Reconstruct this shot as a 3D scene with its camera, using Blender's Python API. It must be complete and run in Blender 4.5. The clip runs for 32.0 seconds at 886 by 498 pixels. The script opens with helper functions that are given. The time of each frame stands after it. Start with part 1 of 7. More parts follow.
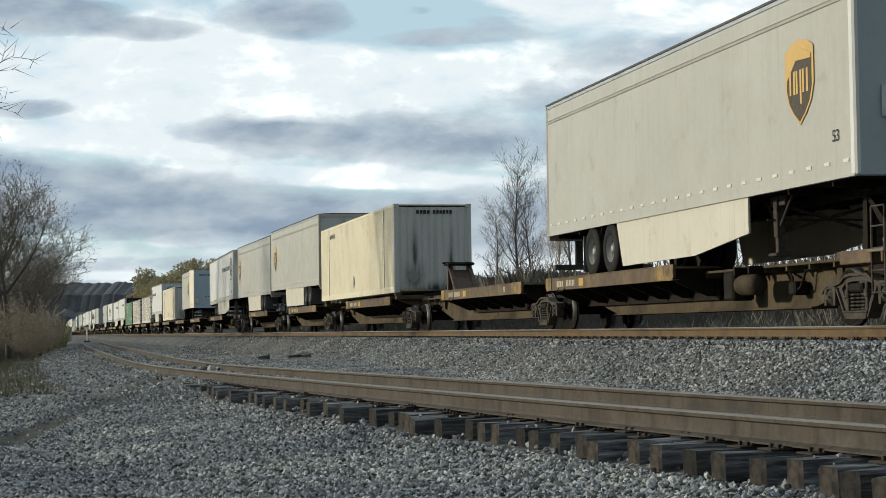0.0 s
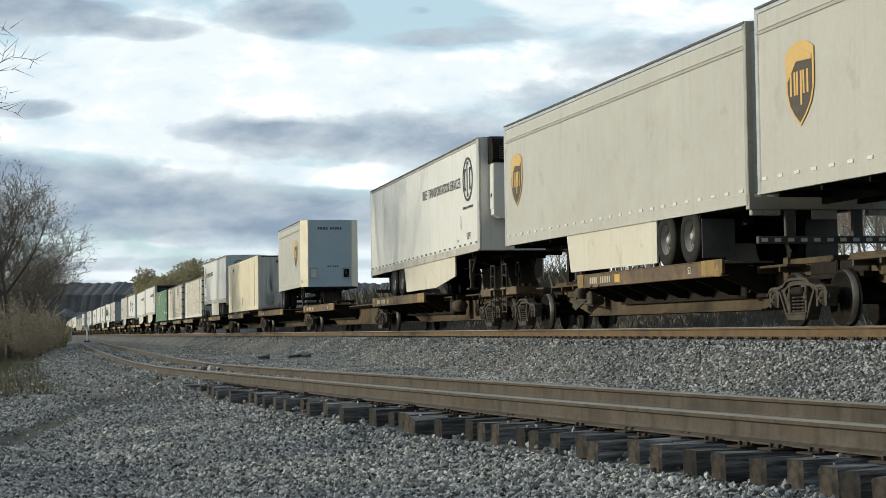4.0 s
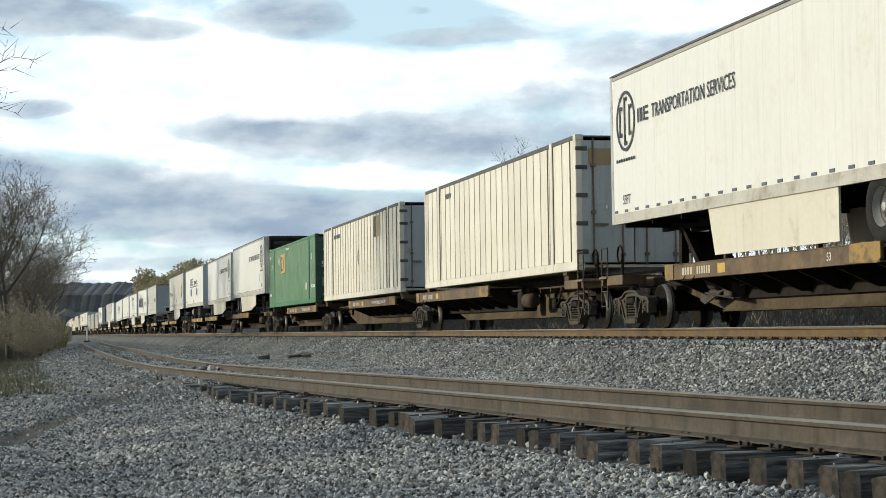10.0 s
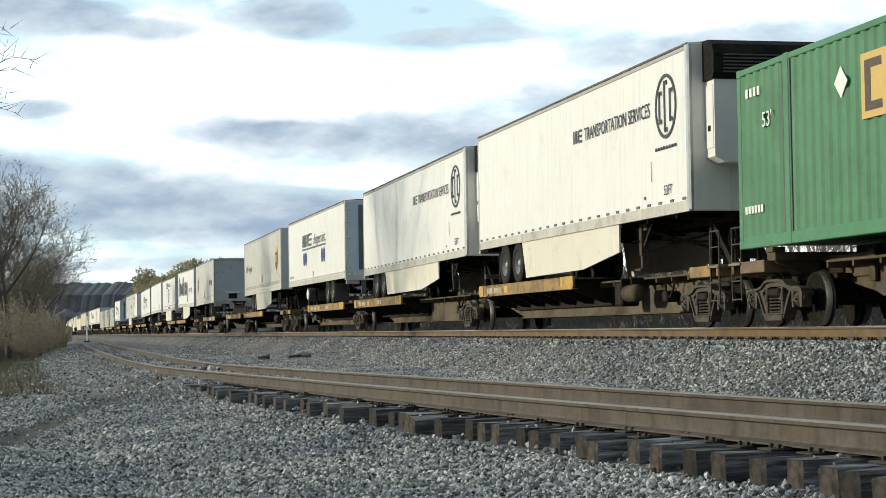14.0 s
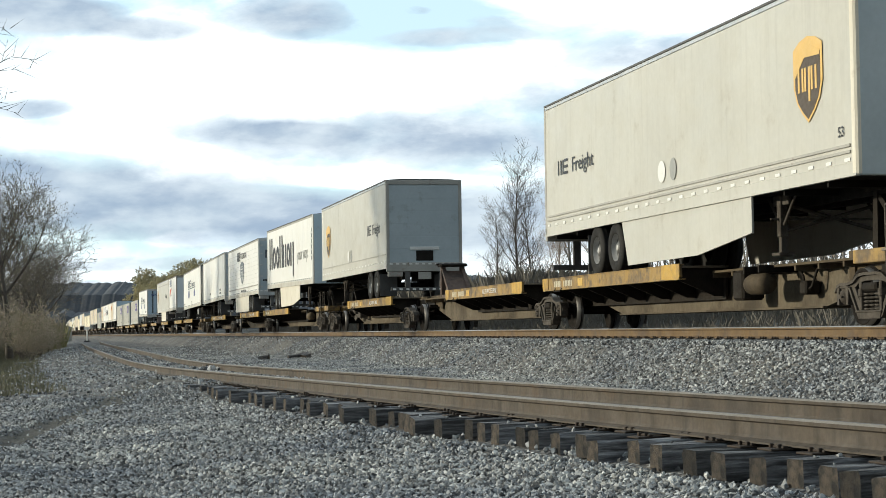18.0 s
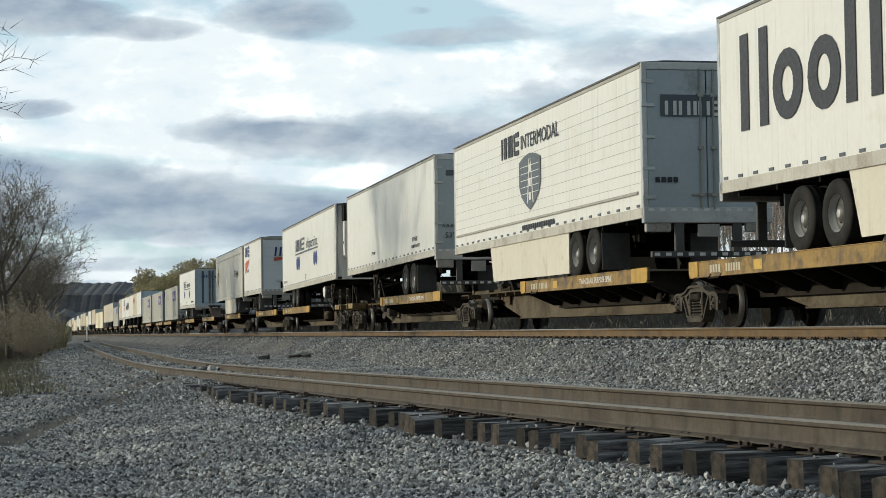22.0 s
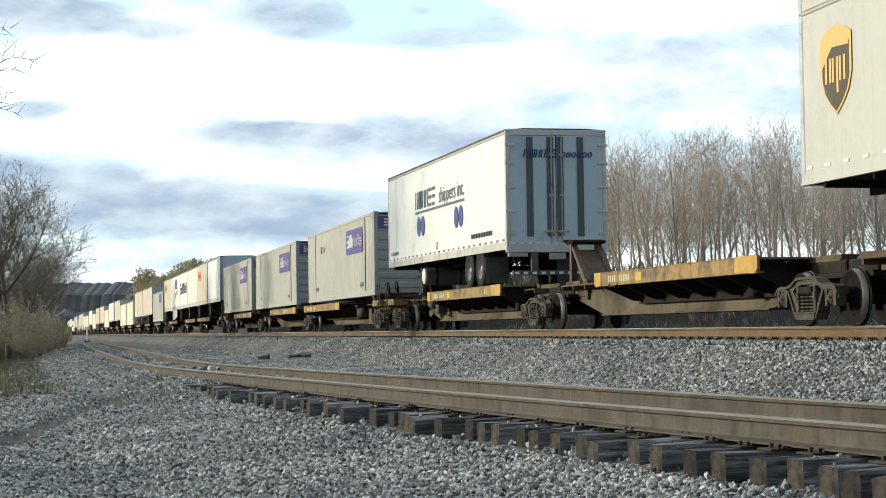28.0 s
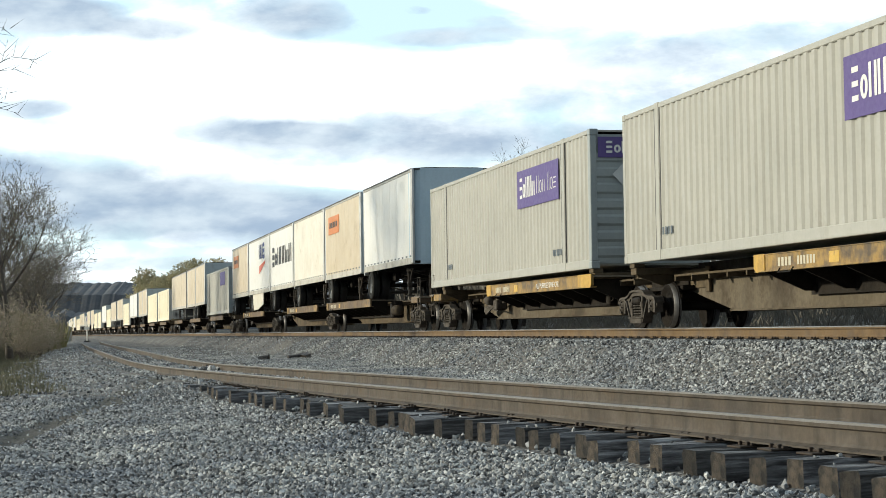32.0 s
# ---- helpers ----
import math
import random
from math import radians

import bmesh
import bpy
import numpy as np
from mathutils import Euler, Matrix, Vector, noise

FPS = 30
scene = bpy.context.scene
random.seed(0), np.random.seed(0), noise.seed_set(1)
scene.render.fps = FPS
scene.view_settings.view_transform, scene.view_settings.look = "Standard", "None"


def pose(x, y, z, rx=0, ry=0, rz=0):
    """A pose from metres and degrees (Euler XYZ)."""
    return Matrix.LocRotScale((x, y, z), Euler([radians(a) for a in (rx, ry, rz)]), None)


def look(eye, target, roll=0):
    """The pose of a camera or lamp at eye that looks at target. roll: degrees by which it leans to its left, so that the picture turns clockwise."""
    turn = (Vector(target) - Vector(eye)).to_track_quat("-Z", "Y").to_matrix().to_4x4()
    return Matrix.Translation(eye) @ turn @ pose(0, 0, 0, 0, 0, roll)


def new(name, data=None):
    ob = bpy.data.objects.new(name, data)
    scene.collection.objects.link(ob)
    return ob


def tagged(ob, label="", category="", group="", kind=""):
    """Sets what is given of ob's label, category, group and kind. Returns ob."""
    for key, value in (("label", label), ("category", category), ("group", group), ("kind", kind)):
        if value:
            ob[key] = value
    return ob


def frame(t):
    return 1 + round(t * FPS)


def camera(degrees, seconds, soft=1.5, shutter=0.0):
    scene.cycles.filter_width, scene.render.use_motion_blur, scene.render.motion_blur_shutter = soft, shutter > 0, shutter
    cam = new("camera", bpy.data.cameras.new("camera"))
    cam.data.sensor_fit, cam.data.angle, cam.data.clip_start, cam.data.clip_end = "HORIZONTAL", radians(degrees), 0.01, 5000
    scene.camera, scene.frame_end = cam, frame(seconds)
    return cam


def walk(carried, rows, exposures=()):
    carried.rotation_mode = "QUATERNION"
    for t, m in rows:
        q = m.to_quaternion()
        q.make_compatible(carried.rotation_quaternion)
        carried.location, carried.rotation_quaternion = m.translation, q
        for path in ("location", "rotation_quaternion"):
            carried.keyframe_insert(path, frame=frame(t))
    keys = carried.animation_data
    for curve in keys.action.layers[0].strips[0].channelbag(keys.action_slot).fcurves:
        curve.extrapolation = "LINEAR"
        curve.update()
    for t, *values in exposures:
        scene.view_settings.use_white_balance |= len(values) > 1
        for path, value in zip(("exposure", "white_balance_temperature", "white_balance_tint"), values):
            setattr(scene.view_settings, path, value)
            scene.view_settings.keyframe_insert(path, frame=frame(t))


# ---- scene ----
cam = camera(27.61, 32.0, soft=0.75)
EYE = 1.2
stand = pose(0, 0, EYE, 90 + 2.411, 0, 0) @ pose(0, 0, 0, 0, 0, -1.476)
EXPOSURES = [(t, e, 6130, 4) for t, e in ((0, -0.44), (2, -0.38), (3.5, -0.42), (5.5, 0.05), (8, 0.05), (9, -0.13), (10, -0.14), (12, -0.14), (13, -0.02), (16.5, 0.0), (19, 0.1), (20.5, -0.08), (22, -0.38), (23, -0.4), (24, -0.28), (25.5, 0.05), (28, 0.2), (32, 0.15))]
walk(cam, [(0, stand), (32, stand)], EXPOSURES)

# ---- light: a low sun over the left shoulder of the train, and a broken sky ----
SUN_AZ, SUN_EL = -86.0, 13.5     # degrees from the view axis (left is negative), above the horizon
sun_to = Vector((math.sin(radians(SUN_AZ)) * math.cos(radians(SUN_EL)), math.cos(radians(SUN_AZ)) * math.cos(radians(SUN_EL)), math.sin(radians(SUN_EL))))
sun = new("sun", bpy.data.lights.new("sun", "SUN"))
sun.data.energy, sun.data.angle, sun.data.color = 3.6, radians(2.0), (1.0, 0.87, 0.67)
sun.matrix_world = look(sun_to * 50, (0, 0, 0))


def sky_world():
    """A broken sky: Nishita blue behind a white veil, with long grey-blue clouds low over the ridge."""
    w = bpy.data.worlds.new("sky")
    scene.world = w
    w.use_nodes = True
    nt = w.node_tree
    N, L = nt.nodes, nt.links
    N.clear()
    out, bg = N.new("ShaderNodeOutputWorld"), N.new("ShaderNodeBackground")
    L.new(bg.outputs[0], out.inputs[0])

    def math_(op, a, b=None, clamp=False):
        m = N.new("ShaderNodeMath")
        m.operation, m.use_clamp = op, clamp
        for i, x in enumerate((a, b)):
            if x is None: continue
            if isinstance(x, (int, float)): m.inputs[i].default_value = x
            else: L.new(x, m.inputs[i])
        return m.outputs[0]
    sky = N.new("ShaderNodeTexSky")
    sky.sky_type, sky.sun_disc = "NISHITA", False
    sky.sun_elevation, sky.sun_rotation = radians(SUN_EL), radians(SUN_AZ)
    tint = N.new("ShaderNodeVectorMath"); tint.operation = "MULTIPLY"
    tint.inputs[1].default_value = (0.12, 0.14, 0.15)
    L.new(sky.outputs[0], tint.inputs[0])
    blue = N.new("ShaderNodeMix"); blue.data_type = "RGBA"; blue.inputs[0].default_value = 0.6
    L.new(tint.outputs[0], blue.inputs[6]); blue.inputs[7].default_value = (0.99, 1.18, 1.29, 1)
    geo = N.new("ShaderNodeTexCoord")
    sep = N.new("ShaderNodeSeparateXYZ"); L.new(geo.outputs["Generated"], sep.inputs[0])
    ahead = math_("ADD", math_("ABSOLUTE", sep.outputs[1]), 0.06)
    u, v = math_("DIVIDE", sep.outputs[0], ahead), math_("DIVIDE", math_("ABSOLUTE", sep.outputs[2]), ahead)

    def cloud(su, sv, detail, offset, warp=0.3, rough=0.55):
        c = N.new("ShaderNodeCombineXYZ")
        L.new(math_("MULTIPLY", u, su), c.inputs[0]); L.new(math_("MULTIPLY", v, sv), c.inputs[1])
        c.inputs[2].default_value = offset
        n = N.new("ShaderNodeTexNoise")
        n.inputs["Scale"].default_value, n.inputs["Detail"].default_value = 1.0, detail
        n.inputs["Roughness"].default_value, n.inputs["Distortion"].default_value = rough, warp
        L.new(c.outputs[0], n.inputs["Vector"])
        return n.outputs[0]

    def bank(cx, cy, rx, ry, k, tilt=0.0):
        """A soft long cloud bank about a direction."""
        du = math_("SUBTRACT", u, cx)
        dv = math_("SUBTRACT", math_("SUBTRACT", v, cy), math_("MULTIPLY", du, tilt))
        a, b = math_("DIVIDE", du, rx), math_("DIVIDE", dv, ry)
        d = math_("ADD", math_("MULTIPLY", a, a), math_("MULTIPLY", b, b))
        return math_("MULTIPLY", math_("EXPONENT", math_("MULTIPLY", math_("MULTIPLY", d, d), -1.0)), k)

    def ramp(src, stops, interp="EASE"):
        r = N.new("ShaderNodeValToRGB"); r.color_ramp.interpolation = interp
        while len(r.color_ramp.elements) < len(stops):
            r.color_ramp.elements.new(0.5)
        for e, (p, c) in zip(r.color_ramp.elements, stops):
            e.position, e.color = p, (*c, 1)
        L.new(src, r.inputs[0])
        return r.outputs[0]

    def mix(fac, a, b):
        m = N.new("ShaderNodeMix"); m.data_type = "RGBA"
        L.new(fac, m.inputs[0]); L.new(a, m.inputs[6]); L.new(b, m.inputs[7])
        return m.outputs[2]
    haze = cloud(11, 24, 6, 2.0)
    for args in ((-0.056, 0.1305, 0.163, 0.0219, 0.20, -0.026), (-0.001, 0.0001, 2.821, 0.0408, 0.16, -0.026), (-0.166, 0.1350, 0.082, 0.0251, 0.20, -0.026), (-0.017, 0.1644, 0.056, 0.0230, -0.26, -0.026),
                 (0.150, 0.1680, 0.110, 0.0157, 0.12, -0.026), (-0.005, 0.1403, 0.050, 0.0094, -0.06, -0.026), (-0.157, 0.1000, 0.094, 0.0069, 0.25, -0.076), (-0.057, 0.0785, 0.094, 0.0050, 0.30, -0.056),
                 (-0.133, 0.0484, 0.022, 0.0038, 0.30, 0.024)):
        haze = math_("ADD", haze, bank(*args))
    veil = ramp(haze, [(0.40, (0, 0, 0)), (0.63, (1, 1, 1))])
    white = ramp(cloud(17, 34, 7, 7.0, 0.2, 0.6), [(0.30, (1.00, 1.09, 1.16)), (0.50, (1.20, 1.22, 1.23)), (0.68, (1.75, 1.71, 1.64))])
    base = mix(veil, blue.outputs[2], white)
    # ragged cumulus edges on a long low bank, a broad lens above it, broken rows higher up
    total = math_("MULTIPLY", math_("SUBTRACT", cloud(24, 54, 9, 4.4, 0.15, 0.58), 0.5), 1.15)
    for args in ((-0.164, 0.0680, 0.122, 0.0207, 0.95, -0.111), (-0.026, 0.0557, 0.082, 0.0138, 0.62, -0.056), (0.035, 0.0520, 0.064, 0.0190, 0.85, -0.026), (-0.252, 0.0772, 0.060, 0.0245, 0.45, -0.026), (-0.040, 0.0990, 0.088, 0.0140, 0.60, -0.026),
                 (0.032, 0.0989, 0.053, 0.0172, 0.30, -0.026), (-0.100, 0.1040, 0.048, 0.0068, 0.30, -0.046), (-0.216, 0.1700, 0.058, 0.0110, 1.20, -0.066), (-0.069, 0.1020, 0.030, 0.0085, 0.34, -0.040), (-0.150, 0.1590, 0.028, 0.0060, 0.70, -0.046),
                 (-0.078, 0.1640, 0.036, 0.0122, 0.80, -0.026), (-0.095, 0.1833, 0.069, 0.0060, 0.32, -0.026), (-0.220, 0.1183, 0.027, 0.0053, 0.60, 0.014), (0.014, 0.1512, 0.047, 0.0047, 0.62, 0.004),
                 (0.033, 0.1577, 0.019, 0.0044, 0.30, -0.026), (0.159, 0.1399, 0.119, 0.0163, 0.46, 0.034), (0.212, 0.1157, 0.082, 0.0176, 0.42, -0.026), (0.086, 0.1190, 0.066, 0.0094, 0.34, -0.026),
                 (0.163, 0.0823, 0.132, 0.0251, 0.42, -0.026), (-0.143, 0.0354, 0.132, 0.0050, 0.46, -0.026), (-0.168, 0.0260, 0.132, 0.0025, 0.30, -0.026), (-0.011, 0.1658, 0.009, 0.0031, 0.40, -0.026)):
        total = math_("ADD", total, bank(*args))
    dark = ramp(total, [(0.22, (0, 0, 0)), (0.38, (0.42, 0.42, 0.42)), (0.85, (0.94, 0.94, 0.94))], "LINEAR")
    grey = ramp(cloud(20, 48, 7, 9.0, 0.1), [(0.30, (0.36, 0.44, 0.57)), (0.70, (0.72, 0.77, 0.83))])
    # sky out of view, overhead and behind, is dimmed to hold back fill light
    deck = N.new("ShaderNodeMapRange")
    deck.interpolation_type = "SMOOTHSTEP"
    for k, x in zip(("From Min", "From Max", "To Min", "To Max"), (-0.2, 0.9, SKY_BACK, 1.0)): deck.inputs[k].default_value = x
    L.new(sep.outputs[1], deck.inputs["Value"])
    shade = N.new("ShaderNodeVectorMath"); shade.operation = "SCALE"
    L.new(mix(dark, base, grey), shade.inputs[0]); L.new(deck.outputs[0], shade.inputs["Scale"])
    L.new(shade.outputs[0], bg.inputs[0])
    bg.inputs[1].default_value = SKY


SKY, SKY_BACK = 1.0, 0.38
sky_world()

# ---- mesh building ----
class Mesh:
    """Vertices and faces of one mesh, gathered piece by piece."""

    def __init__(self):
        self.v, self.f, self.s = [], [], []

    def add(self, verts, faces, smooth=False):
        n = len(self.v)
        self.v += [tuple(p) for p in verts]
        self.f += [tuple(n + i for i in f) for f in faces]
        self.s += [smooth] * len(faces)
        return self

    def box(self, x0, x1, y0, y1, z0, z1, c=0.0):
        if x0 > x1: x0, x1 = x1, x0
        if y0 > y1: y0, y1 = y1, y0
        if z0 > z1: z0, z1 = z1, z0
        c = min(c, 0.45 * (x1 - x0), 0.45 * (y1 - y0), 0.45 * (z1 - z0))
        if c <= 0:
            v = [(x, y, z) for x in (x0, x1) for y in (y0, y1) for z in (z0, z1)]
            return self.add(v, [(0, 1, 3, 2), (4, 6, 7, 5), (0, 4, 5, 1), (2, 3, 7, 6), (0, 2, 6, 4), (1, 5, 7, 3)])
        X, Y, Z = (x0, x1), (y0, y1), (z0, z1)
        v, at = [], {}
        for i in (0, 1):
            for j in (0, 1):
                for k in (0, 1):
                    sx, sy, sz = (1 - 2 * i) * c, (1 - 2 * j) * c, (1 - 2 * k) * c
                    for a, p in enumerate(((X[i], Y[j] + sy, Z[k] + sz), (X[i] + sx, Y[j], Z[k] + sz), (X[i] + sx, Y[j] + sy, Z[k]))):
                        at[i, j, k, a] = len(v)
                        v.append(p)
        f = []
        for i in (0, 1):
            f.append([at[i, j, k, 0] for j, k in ((0, 0), (1, 0), (1, 1), (0, 1))][::1 if i else -1])
            f.append([at[j, i, k, 1] for j, k in ((0, 0), (1, 0), (1, 1), (0, 1))][::-1 if i else 1])
            f.append([at[j, k, i, 2] for j, k in ((0, 0), (1, 0), (1, 1), (0, 1))][::1 if i else -1])
        for i in (0, 1):
            for j in (0, 1):
                f.append([at[i, j, 0, 0], at[i, j, 1, 0], at[i, j, 1, 1], at[i, j, 0, 1]][::1 if i == j else -1])
                f.append([at[i, 0, j, 0], at[i, 1, j, 0], at[i, 1, j, 2], at[i, 0, j, 2]][::-1 if i == j else 1])
                f.append([at[0, i, j, 1], at[1, i, j, 1], at[1, i, j, 2], at[0, i, j, 2]][::1 if i == j else -1])
        for i in (0, 1):
            for j in (0, 1):
                for k in (0, 1):
                    f.append([at[i, j, k, 0], at[i, j, k, 1], at[i, j, k, 2]][::-1 if (i + j + k) % 2 else 1])
        return self.add(v, f)

    def prism(self, poly, a0, a1, axis="y"):
        """A flat outline, given in the two other axes, drawn out along one axis."""
        n = len(poly)
        put = {"y": lambda p, a: (p[0], a, p[1]), "x": lambda p, a: (a, p[0], p[1]), "z": lambda p, a: (p[0], p[1], a)}[axis]
        v = [put(p, a0) for p in poly] + [put(p, a1) for p in poly]
        f = [tuple(range(n))[::-1], tuple(range(n, 2 * n))] + [(i, (i + 1) % n, n + (i + 1) % n, n + i) for i in range(n)]
        return self.add(v, f)

    def tube(self, p0, p1, r0, r1=None, n=10, caps=True, smooth=True):
        r1 = r0 if r1 is None else r1
        p0, p1 = Vector(p0), Vector(p1)
        q = (p1 - p0).to_track_quat("Z", "Y")
        ring = [Vector((math.cos(2 * math.pi * i / n), math.sin(2 * math.pi * i / n), 0)) for i in range(n)]
        v = [p0 + q @ (a * r0) for a in ring] + [p1 + q @ (a * r1) for a in ring]
        self.add(v, [(i, (i + 1) % n, n + (i + 1) % n, n + i) for i in range(n)], smooth)
        if caps:
            self.add(v, [tuple(range(n))[::-1], tuple(range(n, 2 * n))])
        return self

    def turned(self, profile, centre, axis="y", n=24):
        """A profile of (radius, offset along the axis) turned about the axis."""
        v, m = [], len(profile)
        for i in range(n):
            c, s = math.cos(2 * math.pi * i / n), math.sin(2 * math.pi * i / n)
            for r, a in profile:
                v.append((centre[0] + r * c, centre[1] + a, centre[2] + r * s) if axis == "y" else (centre[0] + a, centre[1] + r * c, centre[2] + r * s))
        f = [(i * m + j, i * m + j + 1, ((i + 1) % n) * m + j + 1, ((i + 1) % n) * m + j) for i in range(n) for j in range(m - 1)]
        return self.add(v, f, True)

    def data(self, name, *mats):
        me = bpy.data.meshes.new(name)
        me.from_pydata(self.v, [], self.f)
        me.polygons.foreach_set("use_smooth", self.s)
        for m in mats:
            me.materials.append(m)
        bm = bmesh.new()
        bm.from_mesh(me)
        bmesh.ops.recalc_face_normals(bm, faces=bm.faces)
        bm.to_mesh(me)
        bm.free()
        return me


def part(name, mesh, material, parent, label="", m=None, kind=""):
    """One mesh object under a thing or a part."""
    ob = new(name, mesh.data(name, material) if isinstance(mesh, Mesh) else mesh)
    ob.parent = parent
    if m is not None:
        ob.matrix_basis = m
    return tagged(ob, label, kind=kind)


def thing(name, label, category, group="", m=None, kind=""):
    ob = new(name)
    ob.empty_display_size = 0.2
    if m is not None:
        ob.matrix_basis = m
    return tagged(ob, label, category, group, kind)


def solid(name, mesh, material, label, category="", group="", kind="", m=None):
    ob = new(name, mesh.data(name, material) if isinstance(mesh, Mesh) else mesh)
    if m is not None:
        ob.matrix_basis = m
    return tagged(ob, label, category, group, kind)


# ---- materials ----
def material(name, colours, rough=0.6, metal=0.0, scale=1.0, grain=0.15, bump=0.15, stains=None, streaks=0.0, per=0.0, coords="Object", streak=(0.10, 0.075, 0.05)):
    """A worn surface: a mix of colours at a large scale, grain at a small one, stains and streaks of their own colour, and relief."""
    mt = bpy.data.materials.new(name)
    mt.use_nodes = True
    nt = mt.node_tree
    N, L = nt.nodes, nt.links
    b = N["Principled BSDF"]
    tc = N.new("ShaderNodeTexCoord")
    vec = tc.outputs[coords]

    def noise_at(sc, detail=4, rough_=0.6, stretch=None):
        n = N.new("ShaderNodeTexNoise")
        n.inputs["Scale"].default_value, n.inputs["Detail"].default_value, n.inputs["Roughness"].default_value = sc, detail, rough_
        if stretch:
            mp = N.new("ShaderNodeMapping")
            mp.inputs["Scale"].default_value = stretch
            L.new(vec, mp.inputs[0])
            L.new(mp.outputs[0], n.inputs["Vector"])
        else:
            L.new(vec, n.inputs["Vector"])
        return n.outputs[0]

    def ramp(src, stops):
        r = N.new("ShaderNodeValToRGB")
        while len(r.color_ramp.elements) < len(stops):
            r.color_ramp.elements.new(0.5)
        for e, (p, c) in zip(r.color_ramp.elements, stops):
            e.position, e.color = p, (*c, 1)
        L.new(src, r.inputs[0])
        return r.outputs[0]

    def mix(fac, a, c, mode="MIX"):
        m = N.new("ShaderNodeMix")
        m.data_type, m.blend_type = "RGBA", mode
        if isinstance(fac, float): m.inputs[0].default_value = fac
        else: L.new(fac, m.inputs[0])
        L.new(a, m.inputs[6])
        if isinstance(c, tuple): m.inputs[7].default_value = (*c, 1)
        else: L.new(c, m.inputs[7])
        return m.outputs[2]
    k = len(colours)
    col = ramp(noise_at(scale), [(0.3 + 0.4 * i / max(1, k - 1), c) for i, c in enumerate(colours)])
    fine = noise_at(scale * 24, 3)
    g = ramp(fine, [(0.25, (1 - grain,) * 3), (0.75, (1 + grain,) * 3)])
    col = mix(1.0, col, g, "MULTIPLY")
    if stains:
        colour, lo, hi, sc = stains
        col = mix(ramp(noise_at(sc, 6, 0.7), [(lo, (0, 0, 0)), (hi, (1, 1, 1))]), col, colour)
    if streaks:
        s = ramp(noise_at(1.0, 4, 0.6, (7, 7, 0.35)), [(0.52, (0, 0, 0)), (0.75, (streaks,) * 3)])
        col = mix(s, col, streak)
    if per:
        info = N.new("ShaderNodeObjectInfo")
        col = mix(1.0, col, ramp(info.outputs["Random"], [(0.0, (1 - per,) * 3), (1.0, (1 + per,) * 3)]), "MULTIPLY")
    L.new(col, b.inputs["Base Color"])
    b.inputs["Metallic"].default_value = metal
    rr = ramp(noise_at(scale * 5), [(0.3, (max(0.05, rough - 0.12),) * 3), (0.7, (min(1, rough + 0.12),) * 3)])
    L.new(rr, b.inputs["Roughness"])
    if bump:
        bp = N.new("ShaderNodeBump")
        bp.inputs["Strength"].default_value, bp.inputs["Distance"].default_value = bump, 0.02
        L.new(fine, bp.inputs["Height"])
        L.new(bp.outputs[0], b.inputs["Normal"])
    return mt


def plain(name, c, rough=0.5, metal=0.0):
    """Printed or painted markings: one colour with a faint wear."""
    return material(name, [tuple(0.9 * a for a in c), c], rough, metal, 2.0, 0.06, 0.03)


RUST = (0.16, 0.085, 0.04)
M_STEEL = material("weathered_rail_rust", [(0.057, 0.046, 0.036), (0.090, 0.073, 0.056), (0.038, 0.031, 0.026)], 0.8, 0.05, 0.9, 0.2, 0.2, ((0.10, 0.066, 0.040), 0.56, 0.70, 1.3), 0.75, streak=(0.022, 0.018, 0.015))
M_RUST = material("orange_brown_rail_rust", [(0.105, 0.066, 0.032), (0.16, 0.102, 0.046), (0.07, 0.046, 0.027)], 0.8, 0.05, 0.8, 0.15, 0.15, ((0.10, 0.07, 0.045), 0.52, 0.68, 1.6), 0.3)
M_HEAD = material("polished_rail_head", [(0.34, 0.31, 0.28), (0.48, 0.46, 0.43)], 0.38, 0.85, 2.0, 0.1, 0.05)
M_OLDHEAD = material("dull_rail_head", [(0.14, 0.128, 0.113), (0.20, 0.185, 0.165)], 0.6, 0.3, 2.0, 0.15, 0.08)


